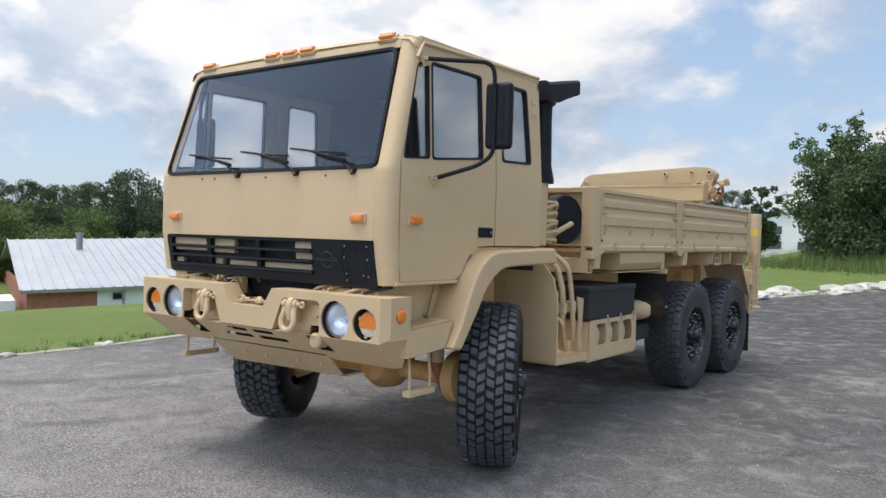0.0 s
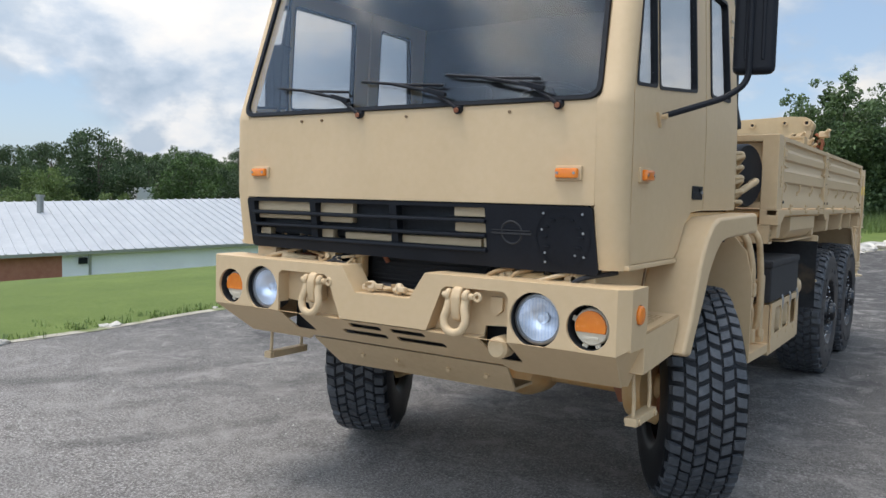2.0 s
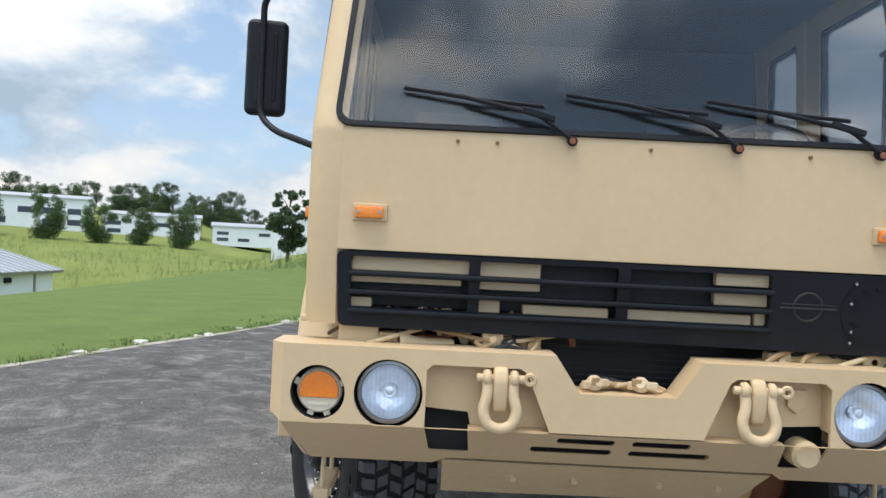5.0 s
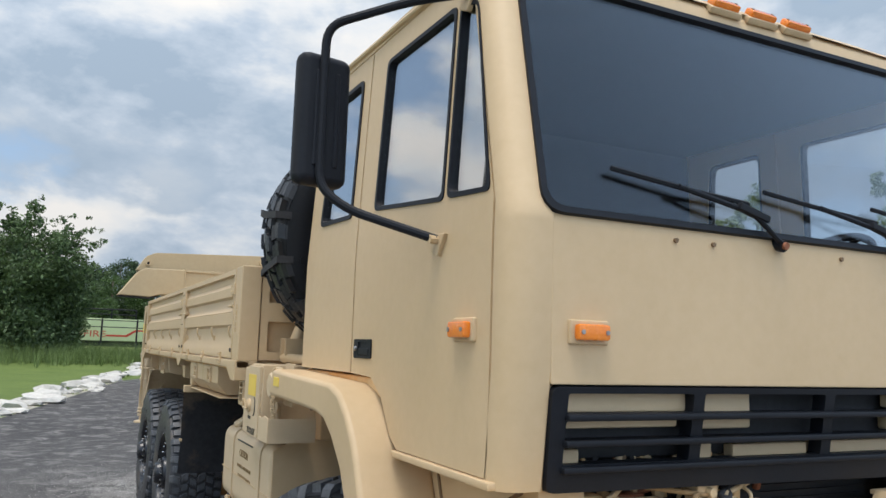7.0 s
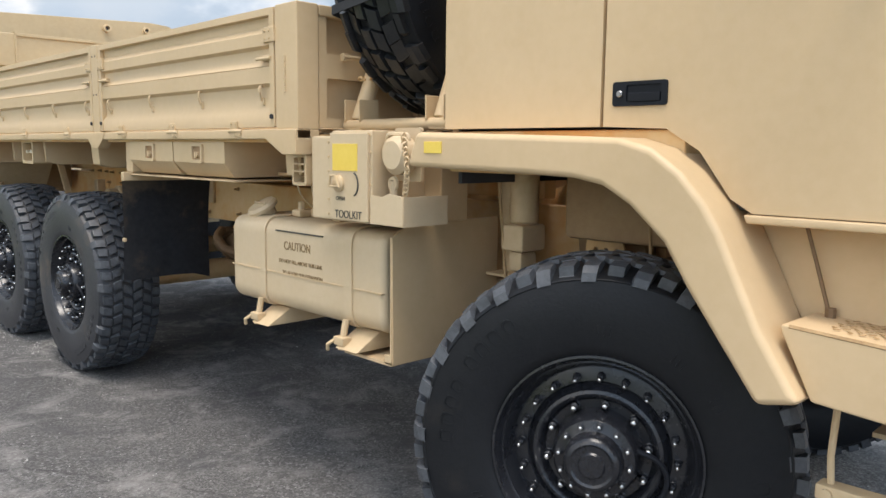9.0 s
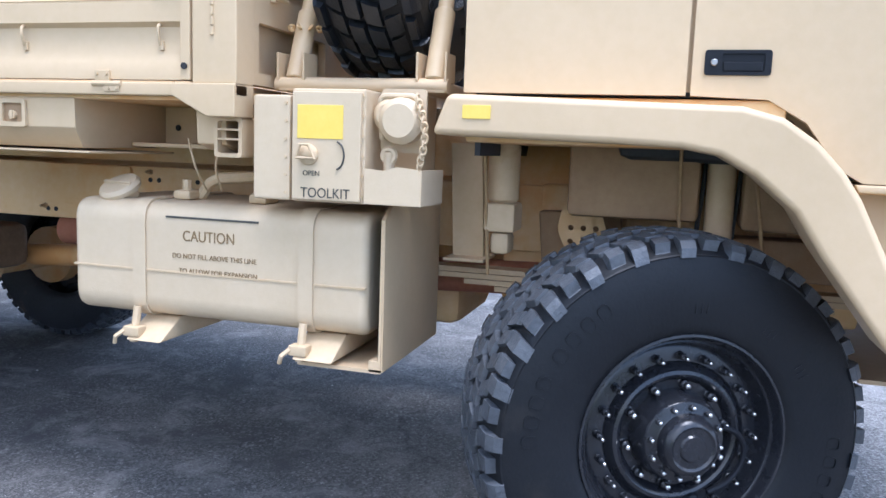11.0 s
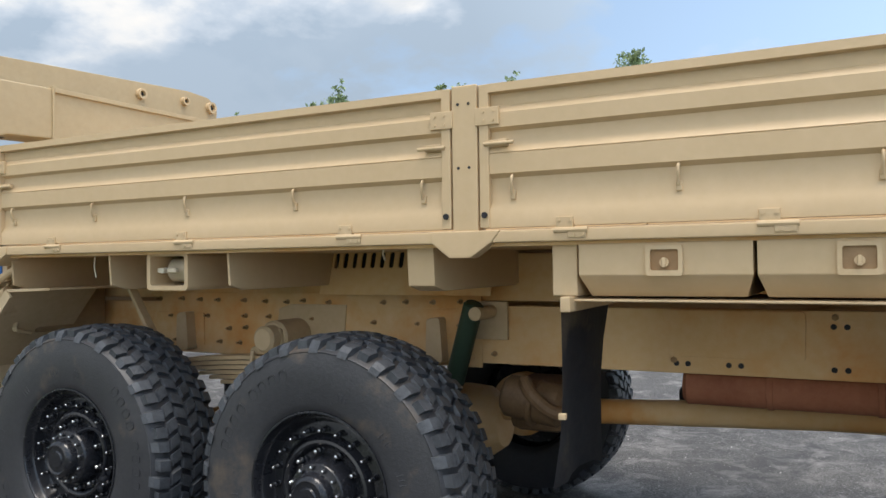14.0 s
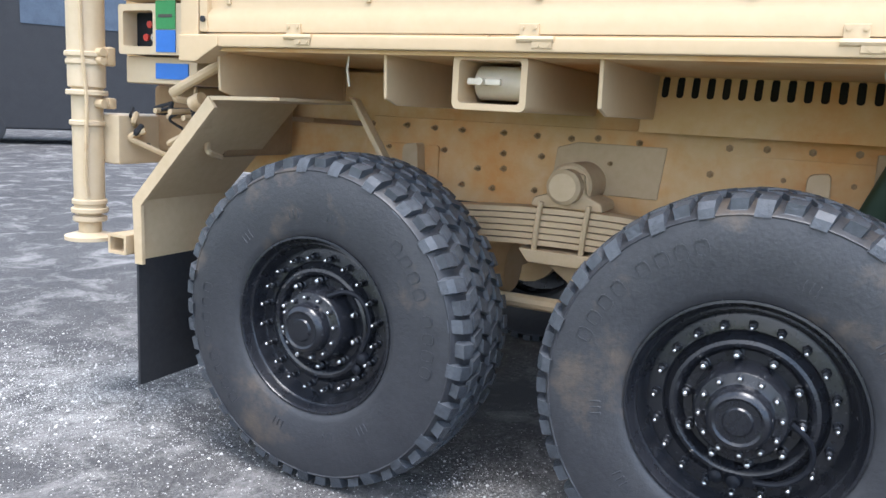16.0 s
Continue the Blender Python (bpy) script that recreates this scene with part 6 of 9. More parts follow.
# slanted torque struts, drive shaft and red-brown exhaust box below the rail
bm = B()
prism(bm, [(6.24, 0.90), (5.72, 0.90), (5.72, 0.64), (5.86, 0.64)], "x", -0.60, -0.56, 0.004)
rod(bm, (-0.6, 5.3, 0.62), (-0.6, 6.6, 0.62), 0.028, 10)
part("bogie_link", bm, TAN_WORN, truck)
bm = B()
rod(bm, (0.05, 2.4, 0.82), (0.1, 5.1, 0.68), 0.06, 14)
box(bm, (-0.28, 2.1, 0.62), (0.30, 2.75, 1.1), 0.06)
part("drive_shaft", bm, TAN_DUSTY, truck)
bm = B()
rod(bm, (-0.40, 1.75, 0.88), (-0.40, 2.3, 0.86), 0.07, 16)
part("exhaust_pipe", bm, RUST, truck)
bm = B()
rod(bm, (-0.36, 3.26, 0.93), (-0.36, 4.08, 0.93), 0.075, 24, 0.016)
reservoir = part("air_reservoir", bm, RUST, truck, "rusty red-brown air reservoir under the frame")
for y in (3.30, 3.36, 3.74):
    bm = B(); rod(bm, (-0.36, y, 0.93), (-0.36, y + 0.025, 0.93), 0.080, 24, 0.003); part("band", bm, RUST, reservoir)
bm = B()
rod(bm, (-0.36, 4.60, 0.80), (-0.36, 4.88, 0.84), 0.095, 18, 0.02)
rod(bm, (-0.36, 4.72, 0.81), (-0.36, 4.745, 0.815), 0.108, 18, 0.004)
box(bm, (-0.30, 4.62, 0.66), (-0.02, 4.90, 0.90), 0.05)
tube(bm, [(-0.45, 4.75, 0.92), (-0.52, 4.7, 0.88), (-0.5, 4.62, 0.80), (-0.4, 4.5, 0.78)], 0.03, 10, 0.06)
part("brake_chamber", bm, BOLT, truck, "browned round brake chamber")
bm = B()
rod(bm, (-0.60, 4.92, 1.27), (-0.53, 5.06, 0.9), 0.045, 16, 0.01)
part("damper", bm, OLIVE, truck, "dark green damper")
bm = B()
rod(bm, (-0.46, 4.90, 1.225), (-0.64, 4.90, 1.225), 0.03, 12)
box(bm, (-0.47, 4.82, 1.10), (-0.452, 5.0, 1.27), 0.004)
part("damper_bracket", bm, TAN_WORN, truck)

# ---- cargo bed ----
BX, BY0, BY1, BZ, BTOP = 1.295, 2.57, 7.24, 1.55, 2.043
bm = B()
box(bm, (-BX + 0.02, BY0 + 0.02, 1.50), (BX - 0.085, BY1 - 0.02, 1.535))
bed_floor = part("bed_floor", bm, TAN_DUSTY, truck)
for i in range(7):
    x = -1.24 + i * 0.346
    bm = B()
    box(bm, (x, BY0 + 0.06, 1.536), (x + 0.337, BY1 - 0.06, 1.558), 0.004)
    part("floor_board", bm, TAN_WORN, bed_floor, "worn tan floor board of the bed")
for s in (-1, 1):
    bm = B()
    box(bm, (s * (BX - 0.06), BY0, 1.512), (s * (BX + 0.012), BY1, 1.553), 0.006)
    part("side_rail", bm, TAN, truck, "tan edge rail of the bed")
# cross beams under the floor
for y in (2.70, 4.83, 5.73, 6.43, 7.12):
    bm = B()
    w = 0.11 if y < 5 else 0.014
    for s in (-1, 1):
        prism(bm, [(s * 0.46, 1.345), (s * 1.16, 1.345), (s * 1.235, 1.365), (s * 1.245, 1.512), (s * 0.46, 1.512)], "y", y - w / 2, y + w / 2, 0.006)
    box(bm, (-0.46, y - w / 2, 1.35), (0.46, y + w / 2, 1.512))
    part("cross_beam", bm, TAN, truck, "tan cross beam under the bed")
# hanging side boxes left open and the square tie-down tubes
for s in (-1, 1):
    bm = B()
    o = rounded(5.945, 6.185, 1.345, 1.508, 0.02)
    i_ = rounded(5.965, 6.165, 1.365, 1.492, 0.012)
    sheet(bm, o, [i_], lambda u, v, d: Vector((s * (1.25 - d), u, v)), 0.75)
    tb = part("lashing_tube", bm, TAN, truck, "square tan tube with a strap winch")
    bm = B()
    rod(bm, (s * 1.12, 5.985, 1.43), (s * 1.12, 6.15, 1.43), 0.052, 20, 0.006)
    rod(bm, (s * 1.19, 6.10, 1.43), (s * 1.245, 6.10, 1.43), 0.012, 8)
    box(bm, (s * 1.205, 6.04, 1.42), (s * 1.225, 6.15, 1.44), 0.005)
    part("strap_winch", bm, CREAM, tb, "pale strap winch")
    bm = B()
    sheet(bm, [(4.86, 1.30), (5.77, 1.30), (5.77, 1.51), (4.86, 1.51)], [rounded(4.905 + k * 0.052, 4.931 + k * 0.052, 1.425, 1.50, 0.011, 3) for k in range(16)], lambda u, v, d: Vector((s * (0.50 + (1.51 - v) * 0.30 - d), u, v)), 0.008)
    part("louvred_plate", bm, TAN_DUSTY, truck, "slotted tan plate above the rail")
    # black plate gives the louvre slots their shade as colour
    bm = B(); prism(bm, [(s * 0.462, 1.40), (s * 0.480, 1.40), (s * 0.476, 1.499), (s * 0.462, 1.499)], "y", 4.88, 5.75); part("slot_backing", bm, BLACK_SOFT, truck, "black plate added as shade behind the slots")


def drop_side(s, y0, y1):
    """One ribbed drop side with its rim, hinges, hooks, latches and bolts."""
    z0, z1 = 1.562, BTOP
    bm = B()
    x = BX - 0.02
    prof = [(0.0, z0), (0.022, z0), (0.022, 1.620), (0.003, 1.648), (0.003, 1.728), (0.022, 1.742), (0.022, 1.806), (0.019, 1.8075), (0.019, 1.8105), (0.022, 1.812), (0.003, 1.840), (0.003, 1.884), (0.022, 1.896), (0.022, 1.945), (0.003, 1.970), (0.003, 2.010), (0.027, 2.014), (0.026, z1), (-0.02, z1), (-0.02, z0)]
    prism(bm, [(s * (x + d), z) for d, z in prof], "y", y0 + 0.03, y1 - 0.03)
    for ya, yb in ((y0, y0 + 0.035), (y1 - 0.035, y1)):
        box(bm, (s * (x - 0.022), ya, z0), (s * (x + 0.027), yb, z1), 0.003)
    ds = part("drop_side", bm, TAN, truck, "ribbed tan drop side of the bed")
    n = 4 if y1 - y0 < 2.1 else 5
    for i in range(n):
        y = y0 + 0.115 + i * (y1 - y0 - 0.23) / (n - 1)
        bm = B()
        tube(bm, [(s * (x + 0.004), y, 1.735), (s * (x + 0.024), y, 1.732), (s * (x + 0.027), y, 1.706), (s * (x + 0.012), y + 0.004, 1.672)], 0.005, 8, 0.012)
        box(bm, (s * x, y - 0.008, 1.655), (s * (x + 0.012), y + 0.010, 1.685), 0.003)
        part("tarp_hook", bm, TAN_WORN, ds, "small tarpaulin hook")
    for f in (0.17, 0.5, 0.83):
        y = y0 + (y1 - y0) * f
        bm = B()
        box(bm, (s * (BX - 0.01), y - 0.012, 1.550), (s * (BX + 0.010), y + 0.045, 1.590), 0.002)
        box(bm, (s * (BX - 0.01), y - 0.055, 1.522), (s * (BX + 0.017), y + 0.005, 1.542), 0.002)
        for yy, zz, xx in ((y - 0.002, 1.578, 0.010), (y + 0.035, 1.578, 0.010), (y - 0.045, 1.531, 0.017), (y - 0.015, 1.531, 0.017)):
            rod(bm, (s * (BX + xx - 0.002), yy, zz), (s * (BX + xx + 0.004), yy, zz), 0.005, 6)
        rod(bm, (s * (BX + 0.012), y - 0.06, 1.547), (s * (BX + 0.012), y + 0.05, 1.547), 0.009, 8)
        part("hinge", bm, TAN_WORN, ds, "tan hinge")
    for ye, d in ((y0, 1), (y1, -1)):
        bm = B()
        box(bm, (s * (x + 0.02), ye - 0.012, 1.905), (s * (x + 0.034), ye + d * 0.075 if d > 0 else ye + 0.012, 1.965), 0.003) if d > 0 else box(bm, (s * (x + 0.02), ye - 0.075, 1.905), (s * (x + 0.034), ye + 0.012, 1.965), 0.003)
        for a in (0.02, 0.055):
            for z in (1.92, 1.95):
                rod(bm, (s * (x + 0.03), ye + d * a, z), (s * (x + 0.038), ye + d * a, z), 0.004, 6)
        part("corner_plate", bm, TAN, ds)
        bm = B()
        rod(bm, (s * (x + 0.03), ye + d * 0.02, 1.842), (s * (x + 0.03), ye + d * 0.125, 1.842), 0.0065, 8)
        box(bm, (s * (x + 0.0), min(ye + d * 0.03, ye + d * 0.10), 1.832), (s * (x + 0.026), max(ye + d * 0.03, ye + d * 0.10), 1.856), 0.004)
        part("bolt_latch", bm, TAN_WORN, ds, "sliding bolt latch")
        bm = B()
        rod(bm, (s * (x + 0.02), ye + d * 0.018, 1.605), (s * (x + 0.034), ye + d * 0.018, 1.605), 0.0105, 10)
        part("rubber_stop", bm, BLACK_SOFT, ds, "black rubber stop")


YM0, YM1 = 4.572, 4.668
for s in (-1, 1):
    drop_side(s, 2.735, YM0 - 0.006)
    drop_side(s, YM1 + 0.006, 7.15)
    # posts
    bm = B()
    box(bm, (s * (BX - 0.06), YM0, 1.55), (s * (BX + 0.008), YM1, BTOP + 0.006), 0.006)
    prism(bm, [(4.49, 1.554), (4.75, 1.554), (4.75, 1.515), (4.68, 1.462), (4.60, 1.462), (4.52, 1.515)], "x", s * (BX - 0.05), s * (BX + 0.016), 0.006)
    post = part("side_post", bm, TAN, truck, "tan post between the drop sides")
    for z in (1.985, 1.768):
        for k in (-0.019, 0.021):
            bm = B(); rod(bm, (s * (BX + 0.006), 4.622 + k, z), (s * (BX + 0.0095), 4.622 + k, z), 0.0055, 8)
            part("bolt_hole", bm, BLACK_SOFT, post)
    bm = B()
    box(bm, (s * (BX - 0.10), BY0, 1.55), (s * (BX + 0.006), 2.729, BTOP + 0.006), 0.008)
    prism(bm, [(2.80, 1.515), (2.80, 1.553), (BY0, 1.553), (BY0, 1.45), (2.67, 1.45)], "x", s * (BX - 0.10), s * (BX + 0.018), 0.006)
    sheet(bm, rounded(2.575, 2.675, 1.325, 1.452, 0.01, 2), [rounded(2.587, 2.663, 1.338, 1.44, 0.008, 2)], lambda u, v, d: Vector((s * (1.26 - d), u, v)), 0.5)
    box(bm, (min(s * (BX - 0.075), s * (BX - 0.055)), 2.70, 1.556), (max(s * (BX - 0.075), s * (BX - 0.055)), 2.775, BTOP - 0.004))
    part("corner_post", bm, TAN, truck, "tan front corner post of the bed")
    bm = B()
    box(bm, (s * 1.2, 2.58, 1.38), (s * 1.262, 2.66, 1.386)); box(bm, (s * 1.2, 2.58, 1.41), (s * 1.262, 2.66, 1.416))
    part("tube_bar", bm, TAN, truck)
    bm = B()
    box(bm, (s * (BX - 0.08), 7.156, 1.50), (s * (BX + 0.008), BY1, BTOP + 0.004), 0.008)
    prism(bm, [(7.06, 1.515), (7.06, 1.553), (BY1, 1.553), (BY1, 1.46), (7.16, 1.46)], "x", s * (BX - 0.08), s * (BX + 0.018), 0.006)
    part("rear_post", bm, TAN, truck, "tan rear corner post of the bed")
    # hinge pin on the corner post
    bm = B()
    for k in range(5):
        rod(bm, (s * (BX + 0.008), 2.655, 1.70 + k * 0.03), (s * (BX + 0.008), 2.655, 1.724 + k * 0.03), 0.006, 8)
    part("post_hinge", bm, TAN_WORN, truck)
# bulkhead with recessed panels, tailgate
bm = B()
sheet(bm, [(-1.19, 1.56), (1.19, 1.56), (1.19, BTOP), (-1.19, BTOP)], [rounded(s0, s0 + 0.50, z0, z0 + 0.16, 0.01, 2) for s0 in (-1.15, -0.58, 0.08, 0.65) for z0 in (1.60, 1.86)], lambda u, v, d: Vector((u, BY0 + 0.01 + d, v)), 0.03)
box(bm, (-1.19, BY0 + 0.05, 1.56), (1.19, BY0 + 0.06, BTOP - 0.01))
box(bm, (-1.19, BY0 + 0.003, BTOP - 0.04), (1.19, BY0 + 0.07, BTOP + 0.004), 0.006)
part("bulkhead", bm, TAN, truck, "tan bulkhead with recessed panels")
for s in (-1, 1):
    bm = B()
    rod(bm, (s * 1.08, BY0 - 0.01, 1.85), (s * 1.0, BY0 - 0.01, 1.85), 0.008, 8)
    box(bm, (s * 1.08, BY0 - 0.012, 1.835), (s * 1.055, BY0 + 0.012, 1.865), 0.003)
    part("bolt_latch", bm, TAN_WORN, truck)
bm = B()
sheet(bm, [(-1.2, 1.55), (1.2, 1.55), (1.2, BTOP - 0.03), (-1.2, BTOP - 0.03)], [], lambda u, v, d: Vector((u, 7.19 + d, v)), 0.035)
part("tailgate", bm, TAN, truck)
# storage lockers
for s in (-1, 1):
    for k, (ya, yb) in enumerate(((3.195, 3.705), (3.715, 4.235)) if s < 0 else ((3.195, 4.235),)):
        bm = B()
        prism(bm, [(s * 0.75, 1.34), (s * 1.215, 1.334), (s * 1.278, 1.402), (s * 1.28, 1.502), (s * 0.75, 1.502)], "y", ya, yb, 0.004)
        for v in bm.verts:
            if v.co.z < 1.36 and abs(v.co.x) > 1.19:
                v.co.y += 0.022 if v.co.y < (ya + yb) / 2 else -0.022
        lk = part("side_locker", bm, TAN, truck, "tan side locker under the bed")
        if s > 0:
            continue
        ym = 3.966 if k else 3.445
        bm = B()
        sheet(bm, rounded(ym - 0.055, ym + 0.055, 1.400, 1.492, 0.008, 2), [rounded(ym - 0.042, ym + 0.042, 1.416, 1.480, 0.006, 2)], lambda u, v, d: Vector((s * (1.291 - d), u, v)), 0.014)
        # recess floor in brown: its shade is put into the colour
        back = B(); box(back, (min(s * 1.2785, s * 1.2815), ym - 0.042, 1.416), (max(s * 1.2785, s * 1.2815), ym + 0.042, 1.480)); part("latch_recess", back, MUD_SHADE, lk, "latch recess floor browned to stand for its shade")
        rod(bm, (s * 1.278, ym, 1.44), (s * 1.292, ym, 1.44), 0.014, 12)
        box(bm, (s * 1.285, ym - 0.006, 1.425), (s * 1.298, ym + 0.006, 1.455), 0.003)
        part("locker_latch", bm, TAN_WORN, lk, "recessed latch")
    bm = B()
    box(bm, (s * 0.75, 4.245, 1.335), (s * 1.26, 4.33, 1.505), 0.006)
    box(bm, (s * 0.8, 3.15, 1.318), (s * 1.265, 4.28, 1.326), 0.003)
    box(bm, (s * 0.78, 2.75, 1.36), (s * 0.80, 3.19, 1.50), 0.003)
    box(bm, (s * 0.60, 2.70, 1.345), (s * 1.0, 3.19, 1.36), 0.003)
    part("locker_frame", bm, TAN, truck)
    for y in (3.03, 3.13):
        bm = B(); rod(bm, (s * 0.801, y, 1.42), (s * 0.8035, y, 1.42), 0.012, 12)
        part("bracket_hole", bm, BLACK_SOFT, truck)
# loose tie ends hanging below the floor
for y, z in ((5.03, 1.46), (6.62, 1.40)):
    bm = B(); tube(bm, [(-1.16, y, 1.512), (-1.165, y + 0.004, (z + 1.512) / 2), (-1.16, y - 0.003, z)], 0.004, 6)
    part("tie_end", bm, CREAM, truck, "pale tie end hanging loose")
# hangers on the rail behind the wheels
for s in (-1, 1):
    for y in (5.16, 6.72):
        bm = B(); prism(bm, round_corners([(y - 0.045, 0.99), (y + 0.045, 0.99), (y + 0.04, 1.19), (y - 0.03, 1.20)], 0.02, 3), "x", s * 0.459, s * 0.53, 0.008)
        part("spring_hanger", bm, TAN_WORN, truck)
    for y in (7.18, 7.215):
        for z in (2.02, 1.80):
            bm = B(); rod(bm, (s * (BX + 0.007), y, z), (s * (BX + 0.0095), y, z), 0.006, 8); part("bolt_hole", bm, BLACK_SOFT, truck)

# ---- right side: tool box, shackle tray, fuel tank, spare carrier ----
bm = B()
box(bm, (-1.262, 2.405, 1.20), (-0.80, 2.535, 1.525), 0.01)
box(bm, (-1.262, 2.155, 1.20), (-0.80, 2.40, 1.545), 0.008)
toolbox = part("toolbox", bm, TAN_TANK, truck, "pale tan tool box with a yellow sticker and stencilled words")
bm = B()
box(bm, (-1.276, 2.165, 1.207), (-1.26, 2.392, 1.535), 0.004)
tdoor = part("toolbox_door", bm, TAN_TANK, toolbox)
def on_side(y, z, x=-1.2775):
    """A pose on the right flank: letters run towards the front as read from outside."""
    return Matrix.Translation((x, y, z)) @ Matrix(((0, 0, -1), (-1, 0, 0), (0, 1, 0))).to_4x4()
bm = B(); box(bm, (-1.2785, 2.222, 1.394), (-1.2755, 2.373, 1.495), 0.0005, 1)
part("sticker", bm, YELLOW, toolbox, "blank yellow sticker")
lettering("stencil", "TOOLKIT", STENCIL, toolbox, 0.043, on_side(2.278, 1.228), "black stencilled word", 0.9)
lettering("stencil", "OPEN", STENCIL, toolbox, 0.022, on_side(2.325, 1.288), "black stencilled word")
bm = B()
tube(bm, [(-1.278, 2.255 + 0.028 * math.cos(radians(a)) - 0.01, 1.345 + 0.042 * math.sin(radians(a))) for a in range(100, 261, 16)], 0.003, 6)
part("arrow", bm, STENCIL, toolbox, "black curved arrow")
bm = B()
lathe(bm, [(0, 0), (0.032, 0), (0.032, 0.008), (0.02, 0.018), (0, 0.02)], aim((-1.276, 2.335, 1.345), (-1, 0, 0)), 18)
tube(bm, [(-1.30, 2.365, 1.335), (-1.305, 2.35, 1.375), (-1.305, 2.322, 1.375), (-1.30, 2.305, 1.335), (-1.30, 2.365, 1.335)], 0.005, 6)
part("toolbox_latch", bm, TAN_WORN, toolbox, "round latch with a wire bail")
rivet = None
for y, st in ((2.162, 0.06), (2.42, 0.055)):
    for k in range(6):
        if rivet is None:
            bm = B(); rod(bm, (0, 0, 0), (-0.004, 0, 0), 0.005, 6); rivet = part("rivet", bm, TAN_WORN, toolbox); rivet.location = (-1.262, y, 1.225)
        else:
            repeat(rivet, Matrix.Translation((-1.262, y, 1.225 + k * st)), toolbox)
# tray with the shackle stowed above it, and its chain
bm = B()
sheet(bm, [(1.975, 1.205), (2.152, 1.205), (2.152, 1.31), (2.09, 1.305), (2.05, 1.318), (1.985, 1.312), (1.975, 1.30)], [], lambda u, v, d: Vector((-1.272 + d, u, v)), 0.006)
box(bm, (-1.27, 1.975, 1.203), (-1.05, 2.152, 1.21)); box(bm, (-1.27, 1.972, 1.203), (-1.05, 1.978, 1.31))
part("stowage_tray", bm, TAN_TANK, truck, "open tan tray")
bm = B()
sheet(bm, rounded(2.0, 2.145, 1.36, 1.555, 0.012, 2), [], lambda u, v, d: Vector((-1.16 + d, u, v)), 0.012)
tube(bm, [(-1.20, 2.02, 1.40), (-1.21, 2.015, 1.53), (-1.21, 2.13, 1.53), (-1.20, 2.125, 1.40)], 0.009, 8, 0.02)
rod(bm, (-1.17, 2.055, 1.455), (-1.255, 2.055, 1.455), 0.07, 24, 0.02)
rod(bm, (-1.17, 2.10, 1.47), (-1.23, 2.10, 1.47), 0.05, 20, 0.015)
rod(bm, (-1.20, 2.10, 1.29), (-1.20, 2.10, 1.36), 0.018, 12)
lathe(bm, [(0.02 + 0.009 * math.cos(a), 0.009 * math.sin(a)) for a in [i * math.pi / 3 for i in range(6)]], aim((-1.205, 2.10, 1.35), (-1, 0, 0)), 14, True)
box(bm, (-1.23, 2.075, 1.262), (-1.17, 2.125, 1.295), 0.01)
part("stowed_shackle", bm, TAN_TANK, truck, "stowed tow shackle on a bracket")
bm = B()
for i in range(13):
    t_ = i / 12
    c = Vector((-1.245 - 0.012 * math.sin(t_ * 3.1), 2.0 - 0.025 * math.sin(t_ * 3.1) - 0.01 * t_, 1.52 - 0.20 * t_))
    lathe(bm, [(0.009 + 0.0035 * math.cos(a), 0.0035 * math.sin(a)) for a in [k * math.pi / 2 for k in range(4)]], aim(c, (1, 0.4, 0) if i % 2 else (0.3, 1, 0)) @ Matrix.Diagonal((1.0, 1.5, 1, 1)), 10, True)
part("chain", bm, TAN_WORN, truck, "tan-painted chain")
# tank
bm = B()
prism(bm, round_corners([(-1.20, 0.765), (-0.62, 0.765), (-0.62, 1.165), (-1.20, 1.165)], 0.075, 6), "y", 2.165, 3.285, 0.03, 3)
tank = part("fuel_tank", bm, TAN_TANK, truck, "weathered tan fuel tank with stencilled warnings and two straps")
bm = B(); box(bm, (-1.2035, 2.17, 0.925), (-0.9, 3.28, 0.931))
part("weld_seam", bm, TAN_WORN, tank)
bm = B()
lathe(bm, [(0, -0.03), (0.05, -0.03), (0.05, 0.0), (0.072, 0.004), (0.075, 0.02), (0.066, 0.034), (0, 0.038)], aim((-1.10, 3.155, 1.185), (-0.5, 0.1, 0.86)), 26)
box(bm, (-0.066, -0.006, 0.034), (0.066, 0.006, 0.044), 0.003, m=aim((-1.10, 3.155, 1.185), (-0.5, 0.1, 0.86)))
part("filler_cap", bm, TAN_TANK, tank, "round tan filler cap")
for y in (3.005, 2.375):
    bm = B()
    o = round_corners([(-1.208, 0.757), (-0.612, 0.757), (-0.612, 1.173), (-1.208, 1.173)], 0.08, 6)
    i_ = round_corners([(-1.201, 0.764), (-0.619, 0.764), (-0.619, 1.166), (-1.201, 1.166)], 0.076, 6)
    sheet(bm, o, [i_], lambda u, v, d: Vector((u, y - 0.026 + d, v)), 0.052)
    part("tank_strap", bm, TAN_TANK, tank, "tan steel strap")
    bm = B()
    prism(bm, [(-1.26, 0.69), (-0.62, 0.69), (-0.62, 0.76), (-1.14, 0.76), (-1.22, 0.715)], "y", y - 0.12, y + 0.02, 0.006)
    rod(bm, (-1.24, y, 0.68), (-1.215, y, 0.80), 0.014, 8)
    box(bm, (-1.255, y - 0.03, 0.70), (-1.21, y + 0.035, 0.735), 0.006)
    tube(bm, [(-1.25, y + 0.03, 0.72), (-1.27, y + 0.05, 0.70), (-1.262, y + 0.06, 0.675)], 0.008, 6)
    part("tank_bracket", bm, TAN_WORN, tank, "tank bracket with its clamp bolt")
bm = B()
prism(bm, [(-1.20, 0.665), (-0.62, 0.665), (-0.62, 1.20), (-1.12, 1.20), (-1.205, 1.15)], "y", 2.105, 2.118)
